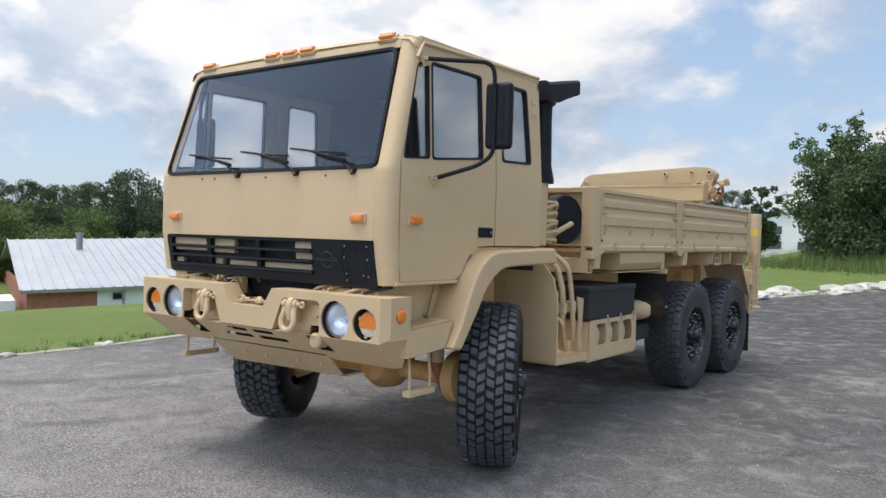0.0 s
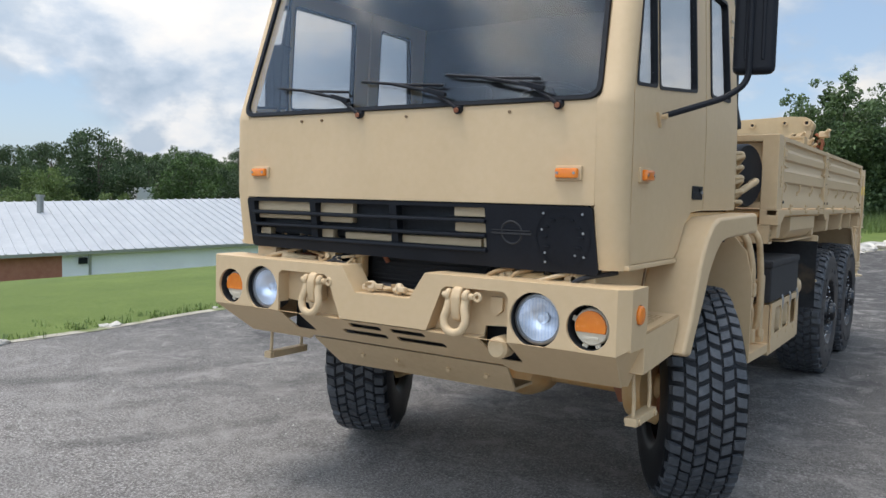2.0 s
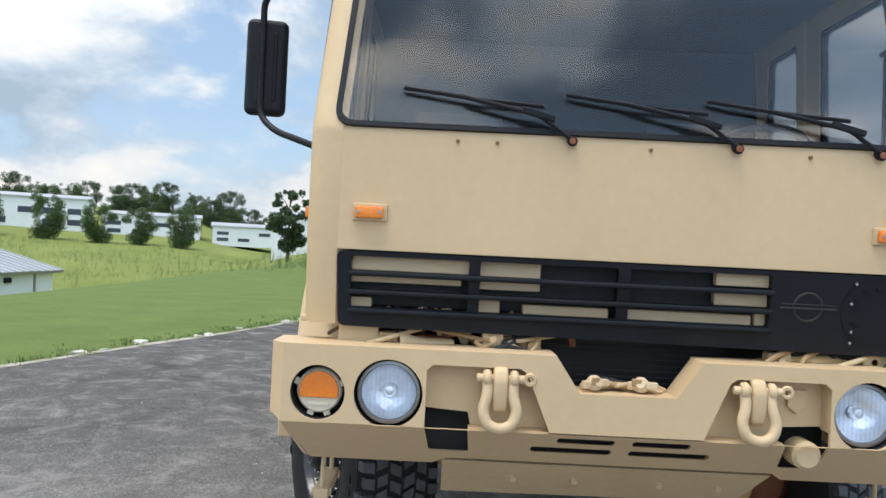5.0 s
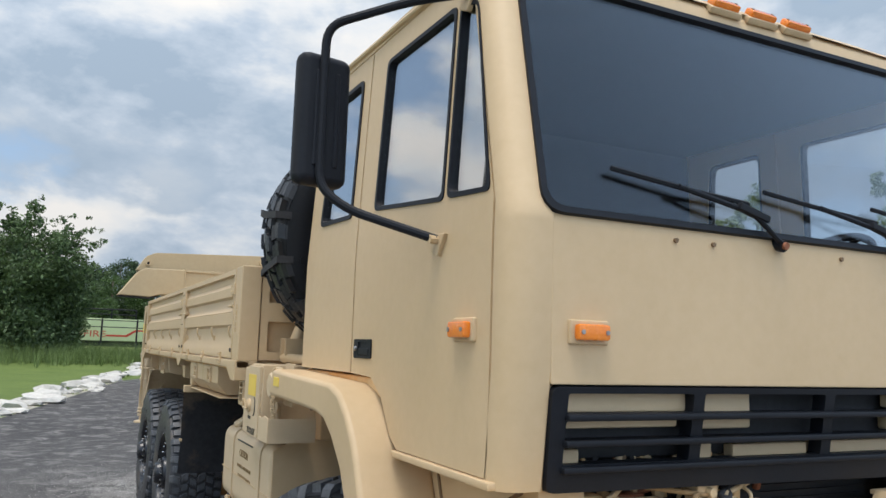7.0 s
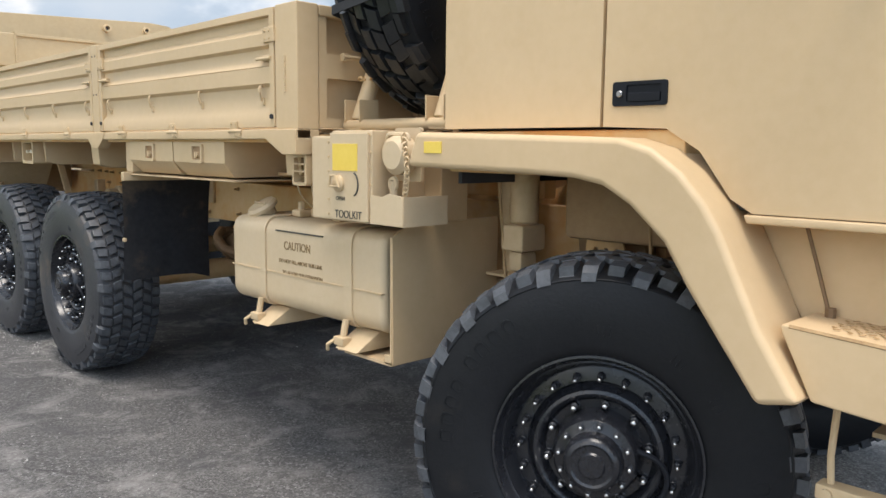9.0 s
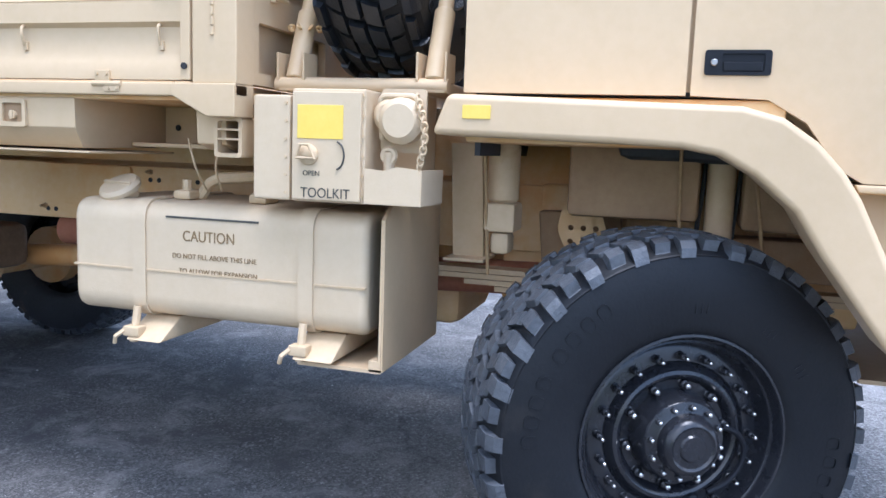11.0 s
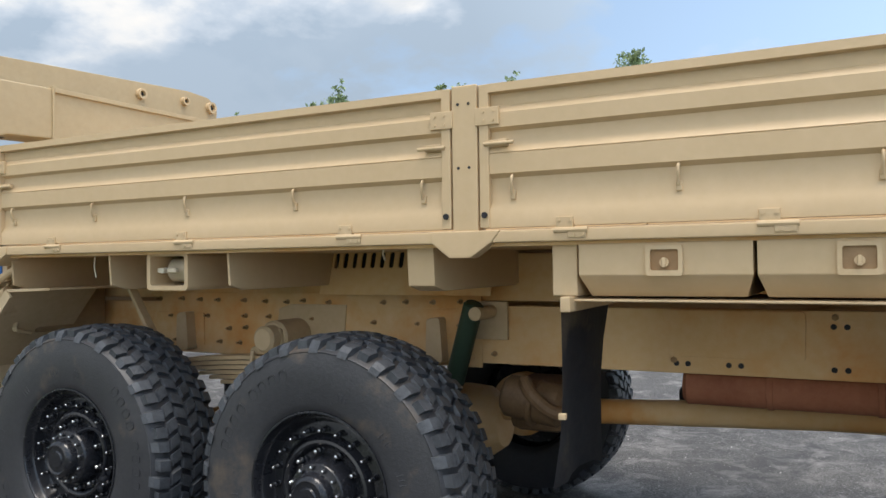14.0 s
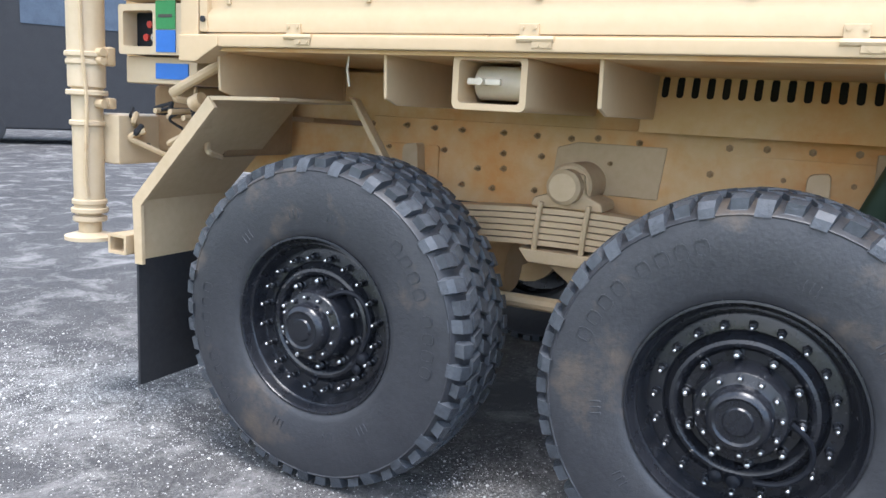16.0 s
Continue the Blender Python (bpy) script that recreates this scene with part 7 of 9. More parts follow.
prism(bm, [(2.11, 0.665), (2.15, 0.665), (2.15, 0.70), (2.118, 0.70), (2.118, 1.15), (2.11, 1.15)], "x", -1.205, -0.7)
box(bm, (-1.205, 2.11, 0.66), (-0.75, 2.40, 0.672))
part("tank_end_plate", bm, TAN, tank, "tan plate ahead of the tank")
lettering("warning", "CAUTION", BROWN_TEXT, tank, 0.052, on_side(2.735, 1.053, -1.2015), "brown stencilled warning", 0.85)
lettering("warning", "DO NOT FILL ABOVE THIS LINE", BROWN_TEXT, tank, 0.024, on_side(2.715, 0.985, -1.2015), "brown stencilled warning", 0.95)
lettering("warning", "TO ALLOW FOR EXPANSION", BROWN_TEXT, tank, 0.024, on_side(2.70, 0.935, -1.2015), "brown stencilled warning", 0.95)
bm = B(); box(bm, (-1.2022, 2.55, 1.113), (-1.195, 2.90, 1.119))
part("fill_line", bm, STENCIL, tank, "dark fill line")
bm = B()
tube(bm, [(-1.0, 2.9, 1.17), (-1.0, 2.85, 1.24), (-0.95, 2.5, 1.27), (-0.9, 2.2, 1.27)], 0.02, 8, 0.05)
tube(bm, [(-1.02, 2.80, 1.20), (-1.1, 2.78, 1.30), (-1.08, 2.74, 1.40)], 0.004, 6, 0.05)
tube(bm, [(-1.02, 2.86, 1.20), (-1.12, 2.84, 1.28), (-1.1, 2.88, 1.38)], 0.004, 6, 0.05)
for y in (2.62, 2.92):
    box(bm, (-1.08, y - 0.03, 1.165), (-0.98, y + 0.04, 1.20), 0.012)
    rod(bm, (-1.05, y, 1.19), (-1.05, y, 1.235), 0.016, 8)
part("fuel_line", bm, TAN_WORN, tank)
# spare wheel carrier: two tubes that lean inwards, joined over the top
def lean(z):
    return -1.04 + 0.385 * (z - 1.60)
bm = B()
for y in (2.50, 2.012):
    tube(bm, [(-1.04, y, 1.60), (lean(2.2), y, 2.2), (lean(2.70), y, 2.70), (lean(2.70) + 0.12, y, 2.79), (-0.10, y, 2.79), (-0.02, y, 2.65), (-0.02, y, 1.6)], 0.026, 14, 0.12)
carrier = part("spare_carrier", bm, TAN, truck, "tan tube frame holding the spare wheel")
for y in (2.50, 2.012):
    bm = B(); rod(bm, (-1.045, y, 1.588), (lean(1.82), y, 1.82), 0.034, 14, 0.004)
    part("tube_sleeve", bm, TAN, carrier)
    for k in (-0.05, 0.044):
        bm = B(); box(bm, (-1.085, y + k, 1.585), (-0.985, y + k + 0.008, 1.675), 0.003); part("pivot_ear", bm, TAN, carrier)
bm = B()
rod(bm, (-1.06, 1.96, 1.572), (-1.06, 2.56, 1.572), 0.024, 12)
box(bm, (-1.08, 1.965, 1.548), (-0.02, 2.055, 1.588), 0.01); box(bm, (-1.08, 2.45, 1.548), (-0.02, 2.55, 1.588), 0.01)
box(bm, (-1.0, 2.06, 1.2), (-0.85, 2.16, 1.55), 0.01); box(bm, (-0.2, 2.06, 1.2), (0.0, 2.5, 1.55), 0.01)
part("carrier_base", bm, TAN, carrier)
SPX, SPZ, SPR = -0.69, 2.18, 0.592
def around(z):
    return SPX - math.sqrt(max(0.0, SPR ** 2 - (z - SPZ) ** 2))
for z, dz in ((1.99, 0.05), (2.30, -0.05)):
    bm = B()
    o = [(lean(z) - 0.035, 2.54, z - 0.02), (around(z) + 0.012, 2.425, z + 0.01), (around(z) - 0.001, 2.30, z + dz * 0.4), (around(z) - 0.001, 2.17, z + dz * 0.7), (around(z) - 0.002, 2.056, z + dz), (around(z) + 0.07, 2.046, z + dz)]
    t = B()
    vs = []
    for p_ in o:
        vs.append([t.verts.new((p_[0], p_[1], p_[2] - 0.017)), t.verts.new((p_[0], p_[1], p_[2] + 0.017)), t.verts.new((p_[0] + 0.004, p_[1], p_[2] + 0.017)), t.verts.new((p_[0] + 0.004, p_[1], p_[2] - 0.017))])
    for a, b in zip(vs, vs[1:]):
        for i in range(4):
            t.faces.new((a[i], a[(i + 1) % 4], b[(i + 1) % 4], b[i]))
    t.faces.new(vs[0]); t.faces.new(vs[-1][::-1])
    join(bm, t)
    part("strap", bm, BLACK_SOFT, carrier, "black webbing strap")
bm = B()
tube(bm, [(lean(2.55) - 0.034, 2.47, 2.55), (lean(2.45) - 0.036, 2.50, 2.45), (lean(2.36) - 0.040, 2.535, 2.34), (lean(2.3) - 0.038, 2.54, 2.27), (lean(2.2) - 0.04, 2.51, 2.16)], 0.009, 6, 0.04)
part("strap_tail", bm, BLACK_SOFT, carrier)
bm = B()
tube(bm, [(lean(1.98) - 0.02, 1.97, 1.99), (lean(1.9) - 0.05, 1.945, 1.90), (lean(1.8) - 0.03, 1.915, 1.78)], 0.014, 6, 0.04)
part("strap_tail", bm, BLACK_SOFT, carrier)
bm = B()
for i in range(9):
    a = i / 8 * 2 * math.pi
    lathe(bm, [(0.010 + 0.004 * math.cos(k), 0.004 * math.sin(k)) for k in [j * math.pi / 2 for j in range(4)]], aim((-0.975 + 0.05 * math.cos(a), 2.50 + 0.05 * math.sin(a), 1.765), (math.sin(a), -math.cos(a), 0.8 if i % 2 else -0.8)), 8, True)
part("chain", bm, TAN_DUSTY, carrier)
# brackets and canister seen behind the wheel arch
bm = B()
rod(bm, (-0.78, 1.83, 1.20), (-0.78, 1.83, 1.42), 0.055, 18, 0.01)
box(bm, (-0.86, 1.77, 1.10), (-0.72, 1.88, 1.20), 0.012)
box(bm, (-0.84, 1.79, 1.02), (-0.74, 1.86, 1.10), 0.02)
part("air_dryer", bm, TAN_WORN, truck, "tan canister on the chassis")
bm = B()
prism(bm, [(1.92, 0.98), (2.04, 0.98), (2.06, 1.40), (1.94, 1.40)], "x", -0.66, -0.63, 0.004)
prism(bm, [(1.90, 0.975), (2.05, 0.975), (2.05, 0.985), (1.90, 0.985)], "x", -0.75, -0.55)
part("spring_hanger", bm, TAN_WORN, truck)
bm = B()
sheet(bm, round_corners([(1.44, 0.98), (1.60, 0.98), (1.66, 1.10), (1.64, 1.2), (1.52, 1.22)], 0.03, 3), [ring_pts(1.52 + (k % 3) * 0.045, 1.06 + (k // 3) * 0.05, 0.011, 8) for k in range(6)], lambda u, v, d: Vector((-0.62 + d, u, v)), 0.012)
part("perforated_bracket", bm, TAN_DUSTY, truck)
# yellow sticker on the right wing tip
bm = B(); box(bm, (CX - 1.281, 1.768, 1.465), (CX - 1.274, 1.85, 1.503), 0.0005, 1)
part("sticker", bm, YELLOW, truck, "blank yellow sticker")
bm = B(); box(bm, (CX + 1.274, 1.80, 1.465), (CX + 1.281, 1.86, 1.503), 0.0005, 1)
part("sticker", bm, YELLOW, truck, "blank yellow sticker")

# ---- mudflaps ahead of the bogie, mudguards and flaps behind it ----
for s in (-1, 1):
    bm = B()
    t = B()
    g = []
    for i in range(5):
        z = 1.30 - i * 0.145
        row = []
        for j in range(6):
            x = 0.78 + j * 0.105
            row.append(t.verts.new((s * x, 4.275 + 0.015 * math.sin(j * 1.7 + i) + (0.012 * i if s < 0 else 0), z - (0.03 if j == 0 and i == 4 else 0))))
        g.append(row)
    for ra, rb in zip(g, g[1:]):
        for j in range(5):
            t.faces.new((ra[j], ra[j + 1], rb[j + 1], rb[j]))
    bmesh.ops.solidify(t, geom=t.faces[:], thickness=0.012)
    join(bm, t)
    fl = part("mudflap", bm, GREY_FLAP, truck, "dusty black rubber mudflap")
    bm = B(); box(bm, (s * 1.295, 4.275, 0.945), (s * 1.312, 4.30, 0.965), 0.003)
    part("flap_clip", bm, TAN_WORN, fl)
    bm = B(); box(bm, (s * 0.78, 4.255, 1.285), (s * 1.31, 4.29, 1.335), 0.006)
    part("flap_clamp", bm, TAN_WORN, fl, "worn tan clamp")
    bm = B()
    prism(bm, [(7.17, 1.345), (7.56, 0.93), (7.55, 0.675), (7.535, 0.675), (7.545, 0.925), (7.16, 1.33), (6.85, 1.34), (6.85, 1.352)], "x", s * 0.72, s * 1.235, 0.002)
    prism(bm, [(7.17, 1.345), (7.56, 0.93), (7.55, 0.675), (7.51, 0.675), (7.515, 0.91), (7.14, 1.305)], "x", s * 1.225, s * 1.24)
    mg = part("rear_mudguard", bm, TAN_WORN, truck, "bent tan mudguard plate")
    bm = B()
    prism(bm, [(6.83, 1.36), (6.86, 1.37), (6.62, 1.0), (6.59, 1.0)], "x", s * 0.75, s * 0.80, 0.004)
    part("guard_stay", bm, TAN_WORN, mg)
    bm = B(); box(bm, (s * 0.74, 7.535, 0.17), (s * 1.235, 7.547, 0.69))
    part("mudflap", bm, BLACK_SOFT, mg, "black rubber mudflap")

# ---- jack leg, control panel and hoses at the tail ----
for s in (-1, 1):
    bm = B()
    rod(bm, (s * 1.20, 7.85, 1.35), (s * 1.20, 7.85, 2.02), 0.072, 24, 0.006)
    leg = part("jack_leg", bm, TAN_TANK, truck, "tan outrigger jack leg with its foot raised")
    bm = B(); rod(bm, (s * 1.20, 7.85, 0.86), (s * 1.20, 7.85, 1.36), 0.060, 24); part("lower_tube", bm, TAN_TANK, leg)
    for z, r in ((1.47, 0.082), (1.44, 0.078), (1.32, 0.08), (1.20, 0.07), (0.88, 0.068), (0.845, 0.072), (0.81, 0.066)):
        bm = B(); rod(bm, (s * 1.20, 7.85, z), (s * 1.20, 7.85, z + 0.022), r, 24, 0.004); part("collar", bm, TAN_TANK, leg)
    bm = B(); rod(bm, (s * 1.20, 7.85, 0.755), (s * 1.20, 7.85, 0.86), 0.045, 16); part("ram", bm, TAN_WORN, leg)
    bm = B(); lathe(bm, [(0, 0), (0.10, 0), (0.10, 0.015), (0.05, 0.03), (0, 0.03)], aim((s * 1.20, 7.85, 0.735), (0, 0, 1)), 24); part("foot", bm, TAN_TANK, leg)
    for z in (1.47, 1.44, 1.27):
        bm = B(); box(bm, (s * 1.17, 7.76, z), (s * 1.13, 7.84, z + 0.045), 0.008); rod(bm, (s * 1.2, 7.80, z + 0.02), (s * 1.2, 7.75, z + 0.02), 0.018, 10); part("pipe_union", bm, TAN_WORN, leg)
    bm = B()
    tube(bm, [(s * 1.26, 7.80, 1.95), (s * 1.265, 7.80, 1.55), (s * 1.25, 7.79, 1.3), (s * 1.26, 7.80, 1.0), (s * 1.25, 7.80, 0.92)], 0.008, 6, 0.05)
    part("jack_pipe", bm, TAN_WORN, leg)
    bm = B(); lathe(bm, [(0.0735, 0), (0.0735, 0.10)], aim((s * 1.20, 7.85, 1.72), (0, 0, 1)), 20)
    part("sticker", bm, YELLOW, leg, "yellow sticker round the leg")
    bm = B()
    box(bm, (s * 0.3, 7.72, 1.05), (s * 1.16, 7.95, 1.25), 0.01)
    part("outrigger_beam", bm, TAN_TANK, truck)
    bm = B()
    sheet(bm, rounded(7.60, 7.70, 0.70, 0.78, 0.006, 2), [rounded(7.612, 7.688, 0.712, 0.768, 0.004, 2)], lambda u, v, d: Vector((s * (1.24 - d), u, v)), 0.5)
    part("square_bar", bm, TAN_WORN, truck, "open square tan tube")
bm = B()
sheet(bm, rounded(7.29, 7.71, 1.49, 1.68, 0.01, 2), [rounded(7.525, 7.685, 1.52, 1.655, 0.01, 2)], lambda u, v, d: Vector((-1.16 + d, u, v)), 0.16)
panel = part("control_panel", bm, TAN_TANK, truck, "crane control panel with gauges behind a frame")
bm = B(); box(bm, (-1.09, 7.525, 1.52), (-1.08, 7.685, 1.655))
part("panel_face", bm, BLACK, panel)
for y, z, mat in ((7.61, 1.61, RED), (7.57, 1.61, CREAM), (7.63, 1.56, RED), (7.55, 1.56, CREAM), (7.59, 1.56, STEEL)):
    bm = B(); lathe(bm, [(0, 0), (0.014, 0), (0.014, 0.008), (0, 0.01)], aim((-1.09, y, z), (-1, 0, 0)), 14)
    part("gauge", bm, mat, panel)
bm = B(); box(bm, (-1.164, 7.405, 1.585), (-1.16, 7.505, 1.69)); part("sticker", bm, GREEN, panel, "green instruction sticker")
bm = B(); box(bm, (-1.1655, 7.42, 1.628), (-1.163, 7.49, 1.640)); part("sticker_mark", bm, STENCIL, panel, "plain black bar")
bm = B(); box(bm, (-1.164, 7.405, 1.50), (-1.16, 7.505, 1.582)); part("sticker", bm, BLUE, panel, "blue instruction sticker")
bm = B(); box(bm, (-1.124, 7.38, 1.40), (-1.118, 7.55, 1.46)); part("sticker", bm, BLUE, panel, "blue instruction sticker")
for lo, hi, bv in (((-1.118, 7.34, 1.38), (-0.98, 7.72, 1.485), 0.008), ((-1.13, 7.30, 1.70), (-0.6, 7.74, 2.04), 0.015), ((-0.95, 7.35, 1.1), (-0.5, 7.75, 1.38), 0.02)):
    bm = B(); box(bm, lo, hi, bv); part("valve_box", bm, MUD_SHADE if hi[2] < 1.45 else TAN_TANK, truck, "browned valve housing of the crane" if hi[2] < 1.45 else "tan valve housing of the crane")
rng = random.Random(8)
for i in range(20):
    y, z = 7.28 + rng.random() * 0.45, 1.14 + rng.random() * 0.24
    bm = B()
    tube(bm, [(-1.08, y, z), (-1.12, y + rng.uniform(-.05, .08), z - 0.03), (-1.0, y + rng.uniform(-.1, .1), z - rng.uniform(0.02, 0.12))], rng.uniform(0.006, 0.014), 6, 0.03)
    part("hydraulic_hose", bm, BLACK_SOFT if i % 3 else TAN_WORN, truck, "hydraulic hose")
bm = B()
tube(bm, [(-1.12, 7.20, 1.47), (-1.18, 7.34, 1.38), (-1.16, 7.42, 1.35)], 0.02, 10)
rod(bm, (-1.15, 7.28, 1.33), (-1.15, 7.33, 1.31), 0.03, 12)
for i in range(5):
    rod(bm, (-1.05, 7.35 + i * 0.05, 1.28 - 0.02 * (i % 2)), (-1.11 - 0.02 * (i % 3), 7.35 + i * 0.05, 1.275 - 0.02 * (i % 2)), 0.011, 8)
part("hose_fitting", bm, TAN_WORN, truck, "tan hose fittings under the control panel")

# ---- left side: rear arch panel, batteries, air bottles, intake, exhaust ----
bm = B()
prism(bm, [(0.70, 0.64), (1.29, 0.64), (1.29, 1.12), (1.25, 1.30), (1.15, 1.42), (0.70, 1.42)], "y", 2.02, 2.035)
prism(bm, [(2.03, 0.62), (2.75, 0.60), (2.75, 0.66), (2.06, 0.67), (2.04, 1.2), (2.03, 1.2)], "x", 0.75, 1.285)
part("arch_panel", bm, TAN, truck, "tan panel behind the front wheel")
bm = B()
box(bm, (0.72, 2.58, 0.58), (1.29, 3.55, 0.66), 0.006)
for y in (2.60, 3.53):
    box(bm, (0.75, y - 0.015, 0.66), (1.285, y + 0.015, 0.92), 0.004)
sheet(bm, [(2.585, 0.60), (3.545, 0.60), (3.545, 0.93), (2.585, 0.93)], [round_corners([(2.80 + i * 0.27 - 0.105, 0.715), (2.80 + i * 0.27 + 0.105, 0.715), (2.80 + i * 0.27 + 0.115, 0.80), (2.80 + i * 0.27 + 0.09, 0.895), (2.80 + i * 0.27 - 0.09, 0.895), (2.80 + i * 0.27 - 0.115, 0.80)], 0.03, 3) for i in range(3)], lambda u, v, d: Vector((1.302 - d, u, v)), 0.010)
shelf = part("air_bottle_rack", bm, TAN, truck, "tan rack holding three air bottles")
for i in range(3):
    y = 2.80 + i * 0.27
    bm = B()
    lathe(bm, [(0, 0), (0.06, 0.0), (0.105, 0.04), (0.115, 0.10), (0.112, 0.16), (0.085, 0.215), (0.06, 0.23), (0, 0.23)], aim((1.16, y, 0.66), (0, 0, 1)), 22)
    part("air_bottle", bm, TAN, shelf, "rounded tan air bottle")
    bm = B(); tube(bm, [(1.295, y + 0.13, 0.86), (1.305, y + 0.13, 0.92), (1.295, y + 0.13, 0.96)], 0.009, 8)
    part("rack_clip", bm, STEEL_DULL, shelf, "dull steel hold-down bolt")
    bm = B(); rod(bm, (1.29, y + 0.02, 0.69), (1.305, y + 0.02, 0.69), 0.018, 10)
    part("rack_bolt", bm, TAN_WORN, shelf)
bm = B()
box(bm, (0.72, 2.56, 0.935), (1.295, 3.52, 1.20), 0.015)
bb = part("battery_box", bm, BLACK_SOFT, truck, "dull black battery box on a tan rack")
bm = B()
box(bm, (0.71, 2.55, 1.165), (1.302, 3.53, 1.215), 0.012)
part("lid", bm, BLACK_SOFT, bb)
bm = B()
tube(bm, [(1.10, 2.10, 1.45), (1.22, 2.12, 1.40), (1.26, 2.16, 1.2), (1.24, 2.20, 0.95), (1.2, 2.25, 0.78)], 0.024, 12, 0.1)
tube(bm, [(1.15, 2.16, 1.50), (1.28, 2.2, 1.40), (1.29, 2.26, 1.15), (1.27, 2.34, 0.85), (1.2, 2.4, 0.72)], 0.020, 12, 0.1)
tube(bm, [(1.2, 2.14, 1.0), (1.27, 2.14, 0.95), (1.22, 2.3, 0.7)], 0.016, 10, 0.05)
sheet(bm, round_corners([(2.44, 0.72), (2.50, 0.72), (2.52, 0.98), (2.53, 1.12), (2.42, 1.14), (2.45, 1.0)], 0.015, 3), [], lambda u, v, d: Vector((1.262 - d, u, v)), 0.012)
for p_ in ((1.24, 2.18, 1.05), (1.25, 2.32, 1.06), (1.22, 2.3, 0.74), (1.23, 2.5, 0.72)):
    box(bm, (p_[0] - 0.04, p_[1] - 0.03, p_[2] - 0.04), (p_[0] + 0.04, p_[1] + 0.03, p_[2] + 0.05), 0.012)
part("coolant_pipe", bm, TAN_WORN, truck, "cluster of tan pipes")
# air intake: tan base, black stack, hooded mouth
bm = B()
rod(bm, (1.03, 2.10, 1.55), (1.03, 2.10, 2.12), 0.09, 24, 0.01)
part("intake_base", bm, TAN, truck, "tan base of the air intake")
bm = B()
lathe(bm, [(0, 0), (0.098, 0), (0.098, 0.03), (0.075, 0.14), (0.068, 0.5), (0.072, 0.68), (0.08, 0.72), (0, 0.72)], aim((1.06, 2.12, 2.05), (0, 0, 1)), 24)
prism(bm, round_corners([(-0.105, 0.0), (0.105, 0.0), (0.105, 0.19), (-0.105, 0.19)], 0.04, 4), "z", 0, 0.14, 0.0, m=Matrix.Translation((1.03, 2.05, 2.67)) @ Matrix.Rotation(radians(90), 4, "X") @ Matrix.Diagonal((1, 1, -1, 1)))
t = B()
rings = []
for y, z0, hw, hh in ((2.00, 2.69, 0.10, 0.14), (2.14, 2.69, 0.11, 0.17), (2.24, 2.73, 0.12, 0.15), (2.45, 2.80, 0.13, 0.12)):
    rings.append([t.verts.new((1.08 + u * hw, y, z0 + v * hh)) for u, v in ((-1, 0), (1, 0), (1, 0.85), (0.8, 1), (-0.8, 1), (-1, 0.85))])
for ra, rb in zip(rings, rings[1:]):
    for i in range(6):
        t.faces.new((ra[i], ra[(i + 1) % 6], rb[(i + 1) % 6], rb[i]))
t.faces.new(rings[0][::-1]); t.faces.new(rings[-1])
join(bm, t)
part("air_intake", bm, BLACK, truck, "black air intake stack with a hooded mouth")
bm = B()
lathe(bm, [(0, -0.10), (0.19, -0.10), (0.205, -0.07), (0.205, 0.02), (0.195, 0.035), (0.15, 0.03), (0.05, 0.035), (0, 0.03)], aim((1.12, 2.40, 1.77), (1, -0.25, 0)), 36)
part("air_filter", bm, BLACK, truck, "round black air filter housing")
bm = B()
tube(bm, [(1.16, 2.42, 1.72), (1.22, 2.36, 1.74), (1.14, 2.24, 1.66), (1.1, 2.14, 1.62)], 0.022, 10, 0.05)
for i in range(7):
    z = 1.60 + i * 0.05
    tube(bm, [(1.10, 2.12, z), (1.17, 2.19, z + 0.02 * (i % 3)), (1.1, 2.27, z - 0.03)], 0.014 + 0.004 * (i % 2), 8, 0.03)
box(bm, (0.95, 2.15, 1.56), (1.12, 2.3, 1.9), 0.02)
part("filter_hose", bm, TAN_WORN, truck, "tan hoses and fittings beside the filter")
bm = B()
lathe(bm, [(0.0, -0.4), (0.10, -0.4), (0.10, -0.02), (0.075, 0.06), (0.055, 0.09), (0.05, 0.085)], aim((1.13, 4.06, 0.92), (0.85, 0.5, 0)), 24)
part("exhaust_tip", bm, TAN_WORN, truck, "pale flared exhaust outlet")
bm = B()
rod(bm, (0.75, 3.68, 0.90), (0.75, 4.22, 0.90), 0.17, 24, 0.02)
box(bm, (0.6, 3.6, 0.62), (1.15, 4.28, 0.78), 0.03)
part("silencer", bm, BLACK_SOFT, truck, "dark exhaust silencer")

# the bed and its fittings sit 3 cm towards the right of the cab's middle
for ob in set(truck.children) - cab_parts:
    if ob.type == "MESH" and min(v.co.x for v in ob.data.vertices) > 0.45:
        ob.location.x -= 0.058

# ---- crane folded across the tail of the bed ----
bm = B()
rod(bm, (0.15, 7.62, 1.1), (0.15, 7.62, 2.25), 0.15, 24, 0.01)
box(bm, (-0.25, 7.42, 1.05), (0.55, 7.85, 1.5), 0.02)
part("crane_column", bm, TAN, truck, "tan crane column")
bm = B(); box(bm, (-0.95, 7.40, 1.42), (0.85, 7.92, 2.06), 0.03); part("crane_base", bm, TAN_DUSTY, truck, "tan housing at the crane's foot")
bm = B(); rod(bm, (-1.0, 7.48, 2.0), (-0.2, 7.46, 2.08), 0.05, 16, 0.008); rod(bm, (-0.2, 7.46, 2.08), (0.5, 7.45, 2.12), 0.03, 12); part("hydraulic_cylinder", bm, TAN_WORN, truck, "tan hydraulic cylinder")
FOLD = Matrix.Translation((-0.17, 0.10, 0.0)) @ Matrix.Rotation(radians(-1.2), 4, "Y")
bm = B()
